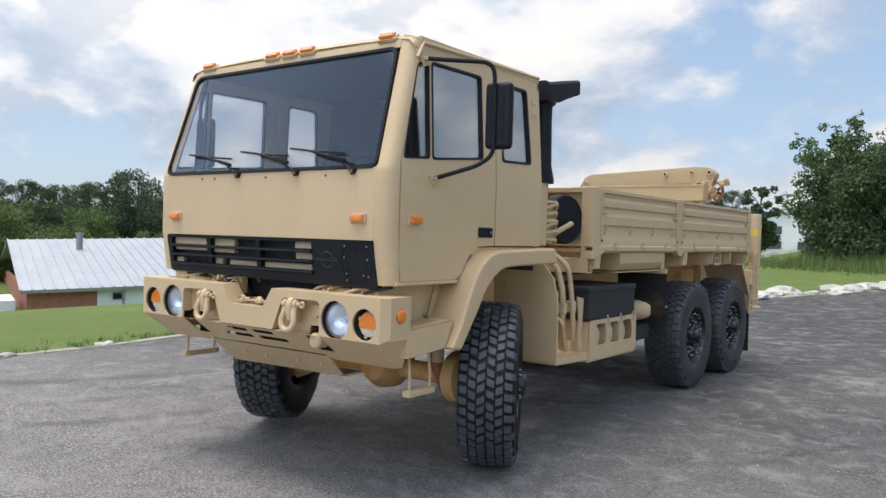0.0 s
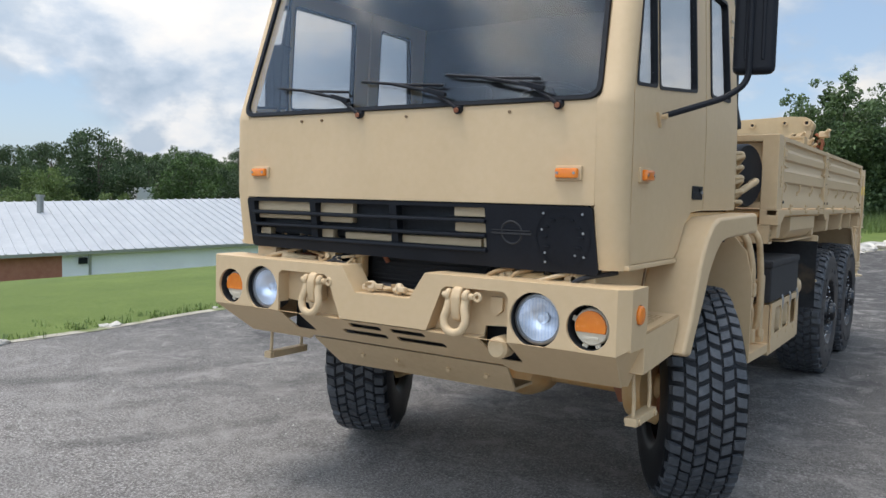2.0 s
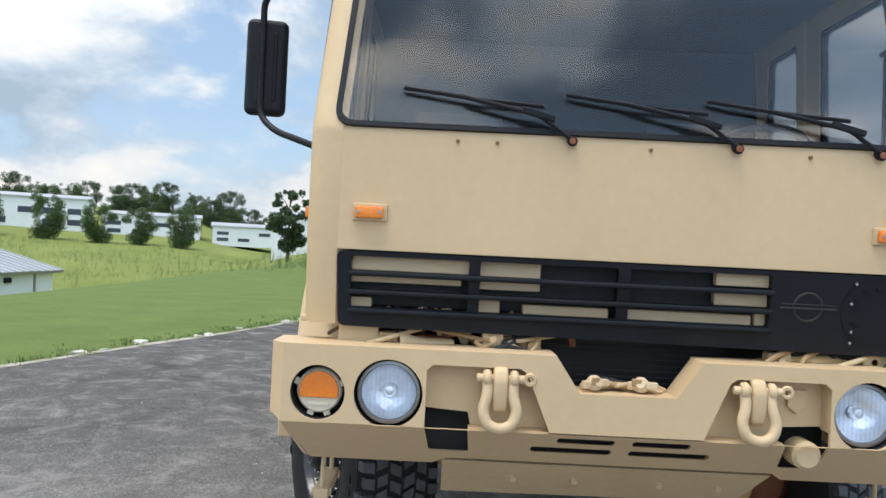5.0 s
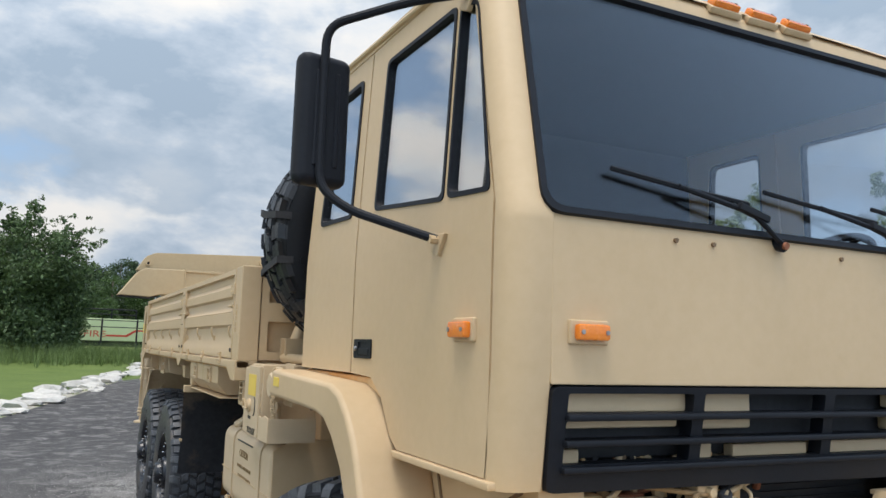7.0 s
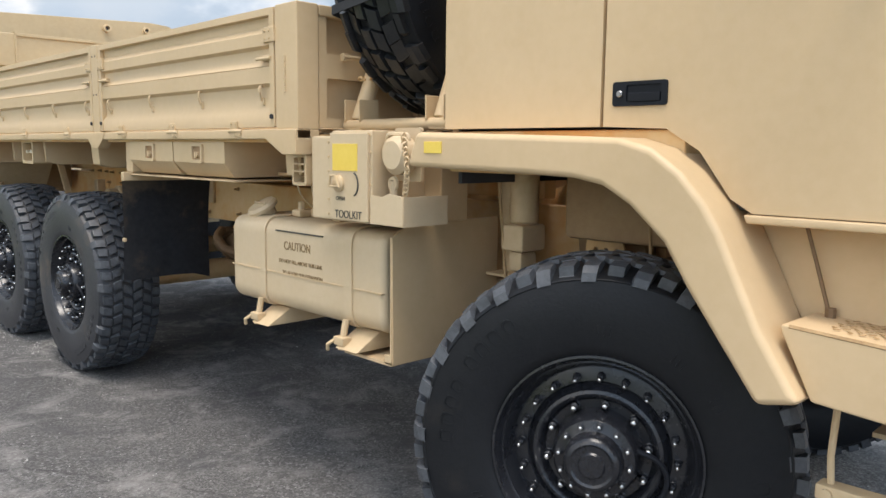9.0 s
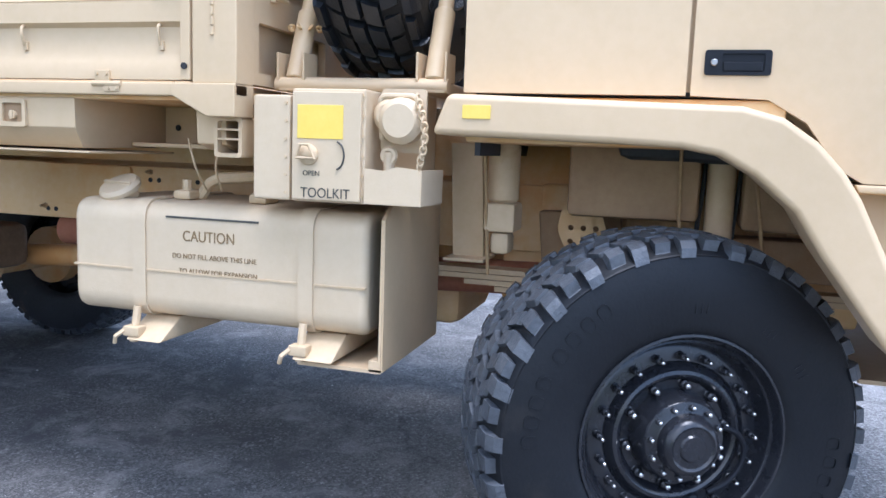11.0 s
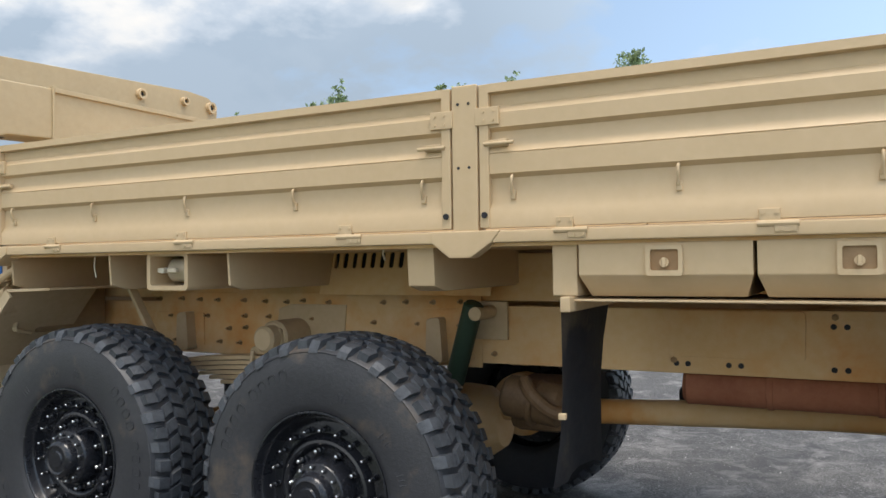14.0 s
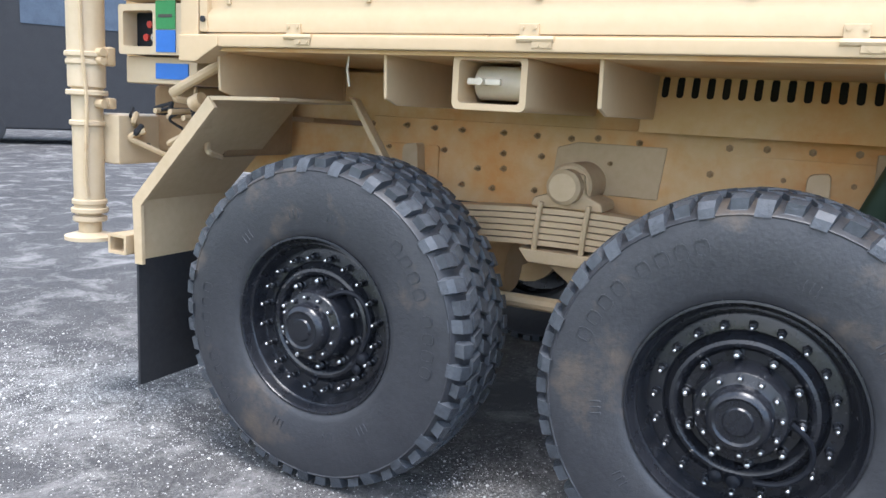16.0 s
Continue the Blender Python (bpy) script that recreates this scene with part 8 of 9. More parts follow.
prism(bm, [(-1.61, 2.10), (-1.43, 2.35), (-1.36, 2.39), (-0.95, 2.40), (0.62, 2.40), (0.62, 2.18), (-1.20, 2.12), (-1.30, 2.09)], "y", 7.20, 7.42, 0.012)
low = part("crane_arm", bm, TAN_CRANE, truck, "lower box arm of the crane")
# black plate stands in for the shade in the arm's open underside
bm = B(); prism(bm, [(-1.60, 2.085), (-1.30, 2.075), (-1.20, 2.105), (-1.58, 2.11)], "y", 7.22, 7.40)
part("arm_liner", bm, BLACK_SOFT, low)
bm = B(); box(bm, (-0.96, 7.19, 2.12), (-0.945, 7.43, 2.412), 0.003); box(bm, (-0.95, 7.185, 2.375), (0.6, 7.2, 2.40), 0.003)
part("arm_band", bm, TAN_CRANE, low)
bm = B()
prism(bm, round_corners([(-1.20, 2.42), (-1.10, 2.58), (-1.0, 2.62), (0.60, 2.66), (0.80, 2.64), (0.88, 2.56), (0.86, 2.48), (0.60, 2.42), (0.40, 2.43), (-0.4, 2.415)], 0.03, 3), "y", 7.46, 7.66, 0.01)
boom = part("crane_boom", bm, TAN_CRANE, truck, "upper tapered boom of the folded crane")
boom.matrix_basis = FOLD
for x, z, r in ((-1.08, 2.50, 0.026), (0.17, 2.57, 0.035), (0.55, 2.58, 0.03), (0.80, 2.57, 0.04)):
    bm = B(); lathe(bm, [(0.0, 0.0), (r * 0.55, 0.0), (r * 0.6, 0.02), (r, 0.02), (r, -0.24), (r * 0.6, -0.24), (0, -0.23)], aim((x, 7.45, z), (0, -1, 0)), 20)
    part("boom_pin", bm, TAN_WORN, boom)
    bm = B(); rod(bm, (x, 7.46 - 0.012, z), (x, 7.66 + 0.012, z), r * 0.5, 12)
    part("pin_bore", bm, BLACK_SOFT, boom)
bm = B()
rng = random.Random(2)
for i in range(9):
    x = 0.55 + rng.random() * 0.45
    z = 2.18 + rng.random() * 0.25
    box(bm, (x - 0.04, 7.42 + 0.05 * rng.random(), z - 0.03), (x + 0.05, 7.58, z + 0.04), 0.012)
    tube(bm, [(x, 7.45, z), (x + 0.08, 7.4, z + 0.06), (x - 0.05, 7.5, z - 0.08)], 0.014, 8, 0.03)
prism(bm, [(0.50, 2.20), (0.78, 2.20), (0.86, 2.50), (0.70, 2.45)], "y", 7.46, 7.49, 0.004); prism(bm, [(0.50, 2.20), (0.78, 2.20), (0.86, 2.50), (0.70, 2.45)], "y", 7.62, 7.65, 0.004)
rod(bm, (-0.6, 7.56, 2.30), (0.62, 7.56, 2.36), 0.045, 16, 0.006)
part("boom_linkage", bm, TAN_WORN, truck, "tan linkage at the boom's end").matrix_basis = FOLD
bm = B()
lathe(bm, [(0.05, -0.02), (0.055, 0), (0.05, 0.02), (0.02, 0.02), (0.02, -0.02)], aim((1.0, 7.5, 2.30), (0, 1, 0)), 20)
tube(bm, [(0.95, 7.5, 2.42), (1.03, 7.5, 2.36), (1.02, 7.5, 2.22), (0.95, 7.5, 2.16), (0.9, 7.5, 2.22)], 0.018, 10, 0.04)
part("crane_hook", bm, RUST, truck, "rusty crane hook").matrix_basis = Matrix.Translation((-0.27, 0.08, 0.03))

# ---- trees: tapered trunk, limbs, and a crown of many small leaves in uneven clumps ----
def leaf_material(name, a, b):
    m = bpy.data.materials.new(name); m.use_nodes = True
    nt = m.node_tree; n, l = nt.nodes, nt.links
    p = n["Principled BSDF"]
    g = n.new("ShaderNodeNewGeometry")
    col = ramp(nt, g.outputs["Random Per Island"], [(0.0, a), (0.6, b), (1.0, tuple(min(1, c * 1.5) for c in b))])
    l.new(col, p.inputs["Base Color"])
    p.inputs["Roughness"].default_value = 0.6
    tl = n.new("ShaderNodeBsdfTranslucent"); l.new(col, tl.inputs["Color"])
    mx = n.new("ShaderNodeMixShader"); mx.inputs[0].default_value = 0.3
    l.new(p.outputs[0], mx.inputs[1]); l.new(tl.outputs[0], mx.inputs[2])
    l.new(mx.outputs[0], n["Material Output"].inputs["Surface"])
    return m


LEAF = leaf_material("tree_leaves", (0.032, 0.062, 0.018), (0.065, 0.115, 0.032))
LEAF_BUSH = leaf_material("bushy_tree_leaves", (0.034, 0.064, 0.024), (0.095, 0.145, 0.055))
LEAF_TIP = leaf_material("young_tree_leaves", (0.13, 0.19, 0.09), (0.26, 0.33, 0.17))
LEAF_DARK = leaf_material("dark_tree_leaves", (0.026, 0.05, 0.022), (0.05, 0.085, 0.034))
LEAF_PALE = leaf_material("pale_tree_leaves", (0.05, 0.09, 0.02), (0.11, 0.16, 0.045))
WEED = leaf_material("weed_leaves", (0.06, 0.10, 0.02), (0.14, 0.20, 0.06))
BARK = material("bark", (0.05, 0.04, 0.03), (0.12, 0.10, 0.08), 0.9, scale=8, fine=40, bump=0.4)


def crown_mesh(name, h, w, base, leaves, size, seed, mat, k=44, lean=0.0, spread=0.8, shoots=0):
    rng = np.random.default_rng(seed)
    clumps = []
    for i in range(k):
        t = rng.random()
        z = base + (h - base) * (0.06 + 0.90 * t)
        env = w * (0.35 + 0.65 * math.sin(math.pi * min(1.0, (0.12 + 0.80 * (1 - t) ** 0.8))))
        a = rng.random() * 2 * math.pi
        r = env * (rng.random() ** 0.5) * 0.8
        clumps.append((r * math.cos(a) + lean * t, r * math.sin(a), z, (0.22 + 0.26 * rng.random()) * w * (0.55 + 0.6 * (1 - t)) * spread))
    for i in range(shoots):
        # long leafy shoots that break the outline, thinning towards their tips
        cx, cy, cz, cr = clumps[rng.integers(0, k)]
        out = np.array([cx, cy, 0.0]) / (math.hypot(cx, cy) + 0.01) * rng.uniform(0.2, 0.9) + np.array([0, 0, rng.uniform(0.35, 1.1)])
        out /= np.linalg.norm(out)
        ln = w * rng.uniform(0.28, 0.55)
        for j in range(5):
            q = np.array([cx, cy, cz]) + out * (cr * 0.7 + ln * j / 5) + rng.normal(size=3) * 0.05 * w
            clumps.append((q[0], q[1], q[2], w * (0.105 - 0.016 * j)))
    c = np.array(clumps)
    pick = rng.choice(len(clumps), leaves, p=c[:, 3] ** 2.2 / (c[:, 3] ** 2.2).sum())
    d = rng.normal(size=(leaves, 3)); d /= np.linalg.norm(d, axis=1)[:, None]
    rr = (rng.random(leaves) ** 0.42) * (1 + 0.25 * rng.random(leaves) ** 4)
    pos = c[pick, :3] + d * (c[pick, 3] * rr)[:, None] * np.array([1, 1, 0.85])
    u = rng.normal(size=(leaves, 3)); u /= np.linalg.norm(u, axis=1)[:, None]
    v = np.cross(u, rng.normal(size=(leaves, 3))); v /= np.linalg.norm(v, axis=1)[:, None]
    s = size * (0.6 + 0.8 * rng.random(leaves))[:, None]
    quads = np.stack([pos - u * s, pos - v * s * 0.5, pos + u * s, pos + v * s * 0.5], axis=1).reshape(-1, 3)
    me = bpy.data.meshes.new(name)
    me.from_pydata(quads.tolist(), [], (np.arange(leaves * 4).reshape(-1, 4)).tolist())
    me.materials.append(mat)
    return me, clumps


def tree(at, h, w, base, leaves, size, seed, mat=None, label="leafy green tree", trunk=None, group="", clumps_n=44, shoots=0):
    """A tree standing on the ground at (x, y)."""
    x, y = at
    th = thing("tree", label, "tree", group, at=(x, y, land(x, y) - 0.05))
    me, clumps = crown_mesh("crown", h, w, base, leaves, size, seed, mat or LEAF, clumps_n, shoots=shoots)
    ob = new("crown", me); ob.parent = th
    bm = B()
    r = trunk or h * 0.02
    tube(bm, [(0, 0, 0), (0.02 * h * 0.2, 0, h * 0.25), (0.0, 0.02 * h * 0.3, h * 0.55), (0, 0, h * 0.85)], r, 8)
    for v in bm.verts:
        k = max(0.18, 1 - v.co.z / (h * 0.95))
        v.co.x *= k * 1.3; v.co.y *= k * 1.3
    rng = random.Random(seed)
    for cx, cy, cz, cr in rng.sample(clumps[:clumps_n], 9):
        tube(bm, [(0, 0, max(h * 0.18, cz - 0.35 * h * 0.5)), (cx * 0.5, cy * 0.5, cz - 0.1 * h * 0.5), (cx, cy, cz)], r * 0.28, 5)
    part("trunk", bm, BARK, th)
    return th


def again(th, at, scale, turn):
    x, y = at
    o = copy_thing(th, Matrix.Translation((x, y, land(x, y) - 0.05)) @ Matrix.Rotation(turn, 4, "Z"))
    o.scale = (scale, scale, scale * (0.9 + 0.2 * ((turn * 7) % 1)))
    return o


big = tree((-4.0, 47), 7.6, 3.9, 0.2, 52000, 0.11, 1, LEAF_BUSH, "broad bushy green tree on the lawn", clumps_n=80, shoots=70)
again(big, (-2.0, 53), 0.55, 2.0)
dark_tree = tree((-17.1, 78), 7.6, 2.3, 1.3, 8000, 0.16, 2, LEAF_DARK, "small dark round tree")
# behind the bed: pale tree tops against the sky
pale = tree((28.6, 26.1), 10.3, 2.5, 2.0, 14000, 0.10, 3, LEAF_TIP, "slender pale green tree", group="trees beyond the truck", shoots=16)
for at, s_, tr in (((32.2, 19.7), 1.17, 1.0), ((35.1, 12.8), 1.18, 2.2), ((35.6, 10.3), 1.08, 3.0), ((26.5, 28.9), 0.98, 4.0)):
    again(pale, at, s_, tr)
# woods: four kinds, many copies
wood_a = tree((-100, 62), 14, 7.0, 0.8, 15000, 0.20, 4, LEAF_DARK, "dark green tree of the wood edge", group="wood edge")
wood_b = tree((-90, 70), 12, 6.0, 0.6, 13000, 0.20, 5, LEAF, "green tree of the wood edge", group="wood edge")
wood_c = tree((-84, 36), 8.5, 5.5, 0.4, 13000, 0.17, 6, LEAF_PALE, "pale rounded tree beside the barn", group="wood edge")
rng = random.Random(21)
for i in range(30):
    a = radians(74 - i * 0.9 + rng.uniform(-0.4, 0.4))
    r = rng.uniform(118, 150)
    again(rng.choice((wood_a, wood_a, wood_b)), (-r * math.sin(a), r * math.cos(a)), rng.uniform(0.50, 0.66), rng.uniform(0, 6))
for i in range(28):
    a = radians(74 - i * 1.1)
    r = rng.uniform(180, 230)
    again(rng.choice((wood_a, wood_b)), (-r * math.sin(a), r * math.cos(a)), rng.uniform(0.8, 1.0), rng.uniform(0, 6))
for at, s_ in (((-92, 40), 0.85), ((-90, 47), 0.75), ((-96, 52), 0.95), ((-86, 55), 0.7), ((-99, 30), 0.9), ((-104, 42), 0.85)):
    again(wood_c, at, s_, rng.uniform(0, 6))
# the big dark tree behind the barn's end, the paler one beside it
again(wood_a, (-62, 86), 1.0, 1.0); again(wood_a, (-68, 90), 1.12, 2.5); again(wood_b, (-74, 84), 1.05, 0.4); again(wood_b, (-57, 88), 0.80, 3.3)
again(wood_c, (-96, 90), 0.8, 2.0)
again(wood_a, (-84, 80), 0.95, 2.9)
# wooded ridge behind the far buildings
for i in range(34):
    a = radians(16 + i * 1.25 + rng.uniform(-0.5, 0.5))
    r = rng.uniform(285, 330)
    again(rng.choice((wood_a, wood_b)), (-r * math.sin(a), r * math.cos(a)), rng.uniform(0.85, 1.05), rng.uniform(0, 6))
# row of trees before the far white buildings
for at, s_ in (((-80, 152), 0.75), ((-70, 152), 0.72), ((-62, 153), 0.66), ((-54, 154), 0.68), ((-92, 150), 0.8), ((-100, 148), 0.9)):
    again(wood_b, at, s_, rng.uniform(0, 6))
# woods on the right, behind the lawn and fire engine
for i in range(26):
    a = radians(4 - i * 1.15 + rng.uniform(-0.4, 0.4))
    r = rng.uniform(92, 120)
    again(rng.choice((wood_a, wood_a, wood_b)), (-r * math.sin(a), r * math.cos(a)), rng.uniform(0.55, 0.78), rng.uniform(0, 6))
for i in range(14):
    a = radians(17 - i * 1.3)
    again(rng.choice((wood_a, wood_b)), (-300 * math.sin(a), 300 * math.cos(a)), rng.uniform(0.7, 0.9), rng.uniform(0, 6))

# ---- tufts of weeds along the edge of the asphalt and tall grass under the tree ----
def tufts(name, spots, h, label):
    rng = np.random.default_rng(7)
    vs, fs = [], []
    for (x, y, hh) in spots:
        for _ in range(7):
            a = rng.random() * 6.28; l = hh * h * (0.5 + 0.8 * rng.random()); b = rng.normal(0, 0.05, 2)
            dx, dy = math.cos(a), math.sin(a)
            z = land(x + b[0], y + b[1]) if math.hypot(x, y) > 5 else 0
            z = max(z, yard(y) - 0.03) if x > -9 else z
            o = len(vs)
            w = 0.006 + 0.006 * rng.random()
            vs += [(x + b[0] - dy * w, y + b[1] + dx * w, z), (x + b[0] + dy * w, y + b[1] - dx * w, z), (x + b[0] + dx * l * 0.45, y + b[1] + dy * l * 0.45, z + l)]
            fs.append((o, o + 1, o + 2))
    me = bpy.data.meshes.new(name); me.from_pydata(vs, [], fs); me.materials.append(WEED)
    return tagged(new(name, me), label, "grass", kind="stuff")


rng = random.Random(4)
spots = []
for a, b in zip(edge[2:18], edge[3:19]):
    ln = (Vector(b) - Vector(a)).length
    for i in range(int(ln * 26)):
        q = Vector(a).lerp(Vector(b), rng.random())
        nrm = Vector((-(b[1] - a[1]), b[0] - a[0])).normalized()
        q += nrm * abs(rng.gauss(0.05, 0.35))
        spots.append((q.x, q.y, rng.uniform(0.4, 1.6) * (1.8 if rng.random() < 0.06 else 1)))
tufts("edge_grass", spots, 0.055, "ragged grass along the asphalt's edge")
spots = [(-4.6 + rng.gauss(3.0, 3.4), 45.5 + rng.gauss(0, 1.8), rng.uniform(0.4, 1.3)) for i in range(4200)]
tufts("tall_grass", spots, 0.75, "tall rough grass below the tree")
spots = [(rng.uniform(-90, -15), rng.uniform(80, 145), rng.uniform(0.4, 1.4)) for i in range(1500)]
tufts("field_weeds", spots, 1.4, "scattered weeds in the rough field")

# ---- pale rocks along the lawn ----
ROCK = material("pale_limestone", (0.36, 0.34, 0.30), (0.62, 0.59, 0.54), 0.9, scale=6, fine=30, bump=0.5, by_object=0.2)
def rock_mesh(seed):
    bm = B()
    bmesh.ops.create_icosphere(bm, subdivisions=2, radius=1.0)
    for v in bm.verts:
        n_ = noise.noise(v.co * 1.3 + Vector((seed * 7.1, 0, 0))) * 0.45 + noise.noise(v.co * 3.1 + Vector((0, seed * 3.3, 0))) * 0.2
        v.co *= 1 + n_
        v.co.z = max(v.co.z * 0.62, -0.25)
    me = bpy.data.meshes.new("rock"); bm.to_mesh(me); bm.free(); me.materials.append(ROCK)
    return me
rocks = [rock_mesh(i) for i in range(5)]
def rock(x, y, s_, rz, group):
    o = tagged(new("rock", rng.choice(rocks)), "pale weathered limestone rock at the lawn's edge", "rock", group)
    o.matrix_basis = pose(x, y, (land(x, y) if not paved(x, y, 0.0) else yard(y)) * 0.5 + s_ * 0.18 + 0.5 * yard(y), 0, 0, rz) @ Matrix.Diagonal((s_ * rng.uniform(0.9, 1.5), s_ * rng.uniform(0.7, 1.0), s_ * rng.uniform(0.6, 0.9), 1))
for a, b in zip(edge[11:18], edge[12:19]):
    ln = (Vector(b) - Vector(a)).length
    k = max(2, int(ln * 1.6))
    for i in range(k):
        q = Vector(a).lerp(Vector(b), (i + rng.random()) / k)
        rock(q.x - 0.35 + rng.gauss(0, 0.25), q.y + rng.gauss(0, 0.15), rng.uniform(0.22, 0.5), rng.uniform(0, 360), "rocks along the yard")
for a, b in zip(edge[3:11], edge[4:12]):
    ln = (Vector(b) - Vector(a)).length
    for i in range(int(ln * 1.5)):
        q = Vector(a).lerp(Vector(b), rng.random())
        rock(q.x - 0.12 + rng.gauss(0, 0.08), q.y, rng.uniform(0.03, 0.11), rng.uniform(0, 360), "stones at the lawn's edge")
# pale gravel strip between lawn and asphalt
GRAVEL = material("pale_gravel", (0.22, 0.20, 0.16), (0.52, 0.48, 0.40), 0.95, scale=3, fine=60, bump=0.6, stains=((0.13, 0.16, 0.05), 2.0, 0.45))
bm = B()
t = B(); prev = None
k = 0
for a, b in zip(edge[3:18], edge[4:19]):
    for i in range(6):
        q = Vector(a).lerp(Vector(b), i / 6)
        nrm = Vector((-(b[1] - a[1]), b[0] - a[0])).normalized()
        wd = 0.02 + 0.14 * abs(noise.noise(Vector((q.x * 0.7, q.y * 0.7, 5))))  + (0.5 if q.y > 18.8 else 0.0)
        row = (t.verts.new((q.x - nrm.x * 0.07, q.y - nrm.y * 0.07, 0.006 + yard(q.y))), t.verts.new((q.x + nrm.x * wd, q.y + nrm.y * wd, 0.012 + yard(q.y))), t.verts.new((q.x + nrm.x * (wd + 0.1), q.y + nrm.y * (wd + 0.1), -0.10 + yard(q.y))))
        if prev:
            t.faces.new((prev[0], row[0], row[1], prev[1])); t.faces.new((prev[1], row[1], row[2], prev[2]))
        prev = row
join(bm, t)
me = bpy.data.meshes.new("gravel_edge"); bm.to_mesh(me); bm.free(); me.materials.append(GRAVEL)
tagged(new("gravel_edge", me), "pale gravel strip beside the asphalt", "gravel", kind="structure")

# ---- long low barn below the lawn ----
WHITE = material("white_sheet_wall", (0.72, 0.73, 0.75), (0.80, 0.81, 0.83), 0.55, scale=0.6, fine=8)
ROOF = material("weathered_metal_roof", (0.31, 0.33, 0.36), (0.46, 0.48, 0.50), 0.5, metal=0.2, scale=0.5, fine=6, stains=((0.38, 0.37, 0.36), 0.35, 0.3))
BRICK = material("red_brick", (0.28, 0.10, 0.06), (0.42, 0.19, 0.13), 0.9, scale=2, fine=14, bump=0.3)
L_, R_ = Vector((-54.5, 24.6)), Vector((-36.8, 69.3))
ud = (R_ - L_).normalized(); pd = Vector((-ud.y, ud.x))
LEN, DEP = (R_ - L_).length, 17.0
def bz(u):
    return -3.25 + (u / LEN) * 1.55          # eaves height: the yard itself is tilted
def bp_(u, v, z):
    q = L_ + ud * u + pd * v
    return Vector((q.x, q.y, z))
barn = thing("barn", "long low white barn with a pale ribbed metal roof", "barn", at=(0, 0, 0))
def slab(bm, u0, u1, v0, v1, z0, z1):
    """A wall block between two depths, following the tilt."""
    t = B()
    c = [t.verts.new(bp_(u, v, bz(u) + z)) for z in (z0, z1) for v in (v0, v1) for u in (u0, u1)]
    for f in ((0, 1, 3, 2), (4, 6, 7, 5), (0, 4, 5, 1), (2, 3, 7, 6), (0, 2, 6, 4), (1, 5, 7, 3)):
        t.faces.new([c[i] for i in f])
    join(bm, t)
bm = B(); slab(bm, 4.8, LEN, 0.0, 0.3, -3.6, -0.05); slab(bm, LEN - 0.3, LEN, 0.3, DEP * 2, -3.6, -0.05); part("wall", bm, WHITE, barn, "white sheet-metal wall")
bm = B(); slab(bm, 0.0, 4.8, 0.0, 0.3, -3.6, -0.05); slab(bm, 0, 0.3, 0.3, DEP * 2, -3.6, -0.05); part("brick_wall", bm, BRICK, barn, "red brick end of the barn")
RISE = 3.35
bm = B()
t = B()
for v0, v1, z0, z1 in ((-0.6, DEP, 0.0, RISE), (DEP, DEP * 2 + 0.6, RISE, 0.0)):
    a = [bp_(-0.5, v0, bz(0) + z0), bp_(LEN + 0.5, v0, bz(LEN) + z0), bp_(LEN + 0.5, v1, bz(LEN) + z1), bp_(-0.5, v1, bz(0) + z1)]
    f = [t.verts.new(p_) for p_ in a]; g = [t.verts.new(p_ - Vector((0, 0, 0.12))) for p_ in a]
    t.faces.new(f); t.faces.new(g[::-1])
    for i in range(4):
        t.faces.new((f[i], f[(i + 1) % 4], g[(i + 1) % 4], g[i]))
join(bm, t)
roof = part("roof", bm, ROOF, barn, "pale grey ribbed metal roof", smooth=0)
n_rib, rib = 62, None
for i in range(n_rib + 1):
    u = (LEN + 0.9) * i / n_rib
    if rib is None:
        t = B()
        a = [(-0.51, -0.62, 0.0), (-0.39, -0.62, 0.0), (-0.39, DEP, RISE), (-0.51, DEP, RISE)]
        f = [t.verts.new(bp_(x, v, bz(x) + z + 0.10)) for x, v, z in a]; g = [t.verts.new(bp_(x, v, bz(x) + z)) for x, v, z in a]
        t.faces.new(f)
        for k in range(4):
            t.faces.new((f[k], f[(k + 1) % 4], g[(k + 1) % 4], g[k]))
        bm = B(); join(bm, t)
        rib = part("roof_rib", bm, ROOF, roof, smooth=0)
    else:
        repeat(rib, Matrix.Translation((ud.x * u, ud.y * u, bz(u) - bz(0))), roof)
bm = B(); slab(bm, -0.5, LEN + 0.5, -0.72, -0.58, -0.22, 0.02); part("gutter", bm, STEEL_DULL, barn)
for u in (6.6, 20.0, 33.6, 46.0):
    bm = B(); slab(bm, u, u + 0.18, -0.12, 0.0, -3.5, -0.2); part("downpipe", bm, STEEL_DULL, barn)
for u in (5.9, 25.3, 43.0):
    bm = B(); slab(bm, u, u + 0.6, -0.25, 0.0, -0.95, -0.5); part("wall_lamp", bm, BLACK, barn)
bm = B()
q = bp_(5.0, 12.4, 0)
rod(bm, (q.x, q.y, -0.9), (q.x, q.y, 0.75), 0.28, 14); rod(bm, (q.x, q.y, 0.75), (q.x, q.y, 0.95), 0.38, 14)
part("roof_vent", bm, STEEL_DULL, barn, "galvanised roof vent pipe")
bm = B()
for k in range(4):
    a = bp_(30 + k * 5.2, -0.6, bz(30) - 3.2)
    tube(bm, [a, a + Vector((0.5, -0.6, 1.3))], 0.10, 6)
part("leaning_board", bm, WHITE, barn)
bm = B(); slab(bm, -3.5, -0.6, 2, 8, -3.6, -0.9); part("lean_to", bm, WHITE, barn, "white lean-to at the barn's end")
shed = thing("shed", "small grey shed before the wood", "shed", at=(0, 0, 0))
bm = B(); box(bm, (-106, 70, -3), (-102.6, 73, 1.9), 0.02); part("wall", bm, WHITE, shed)
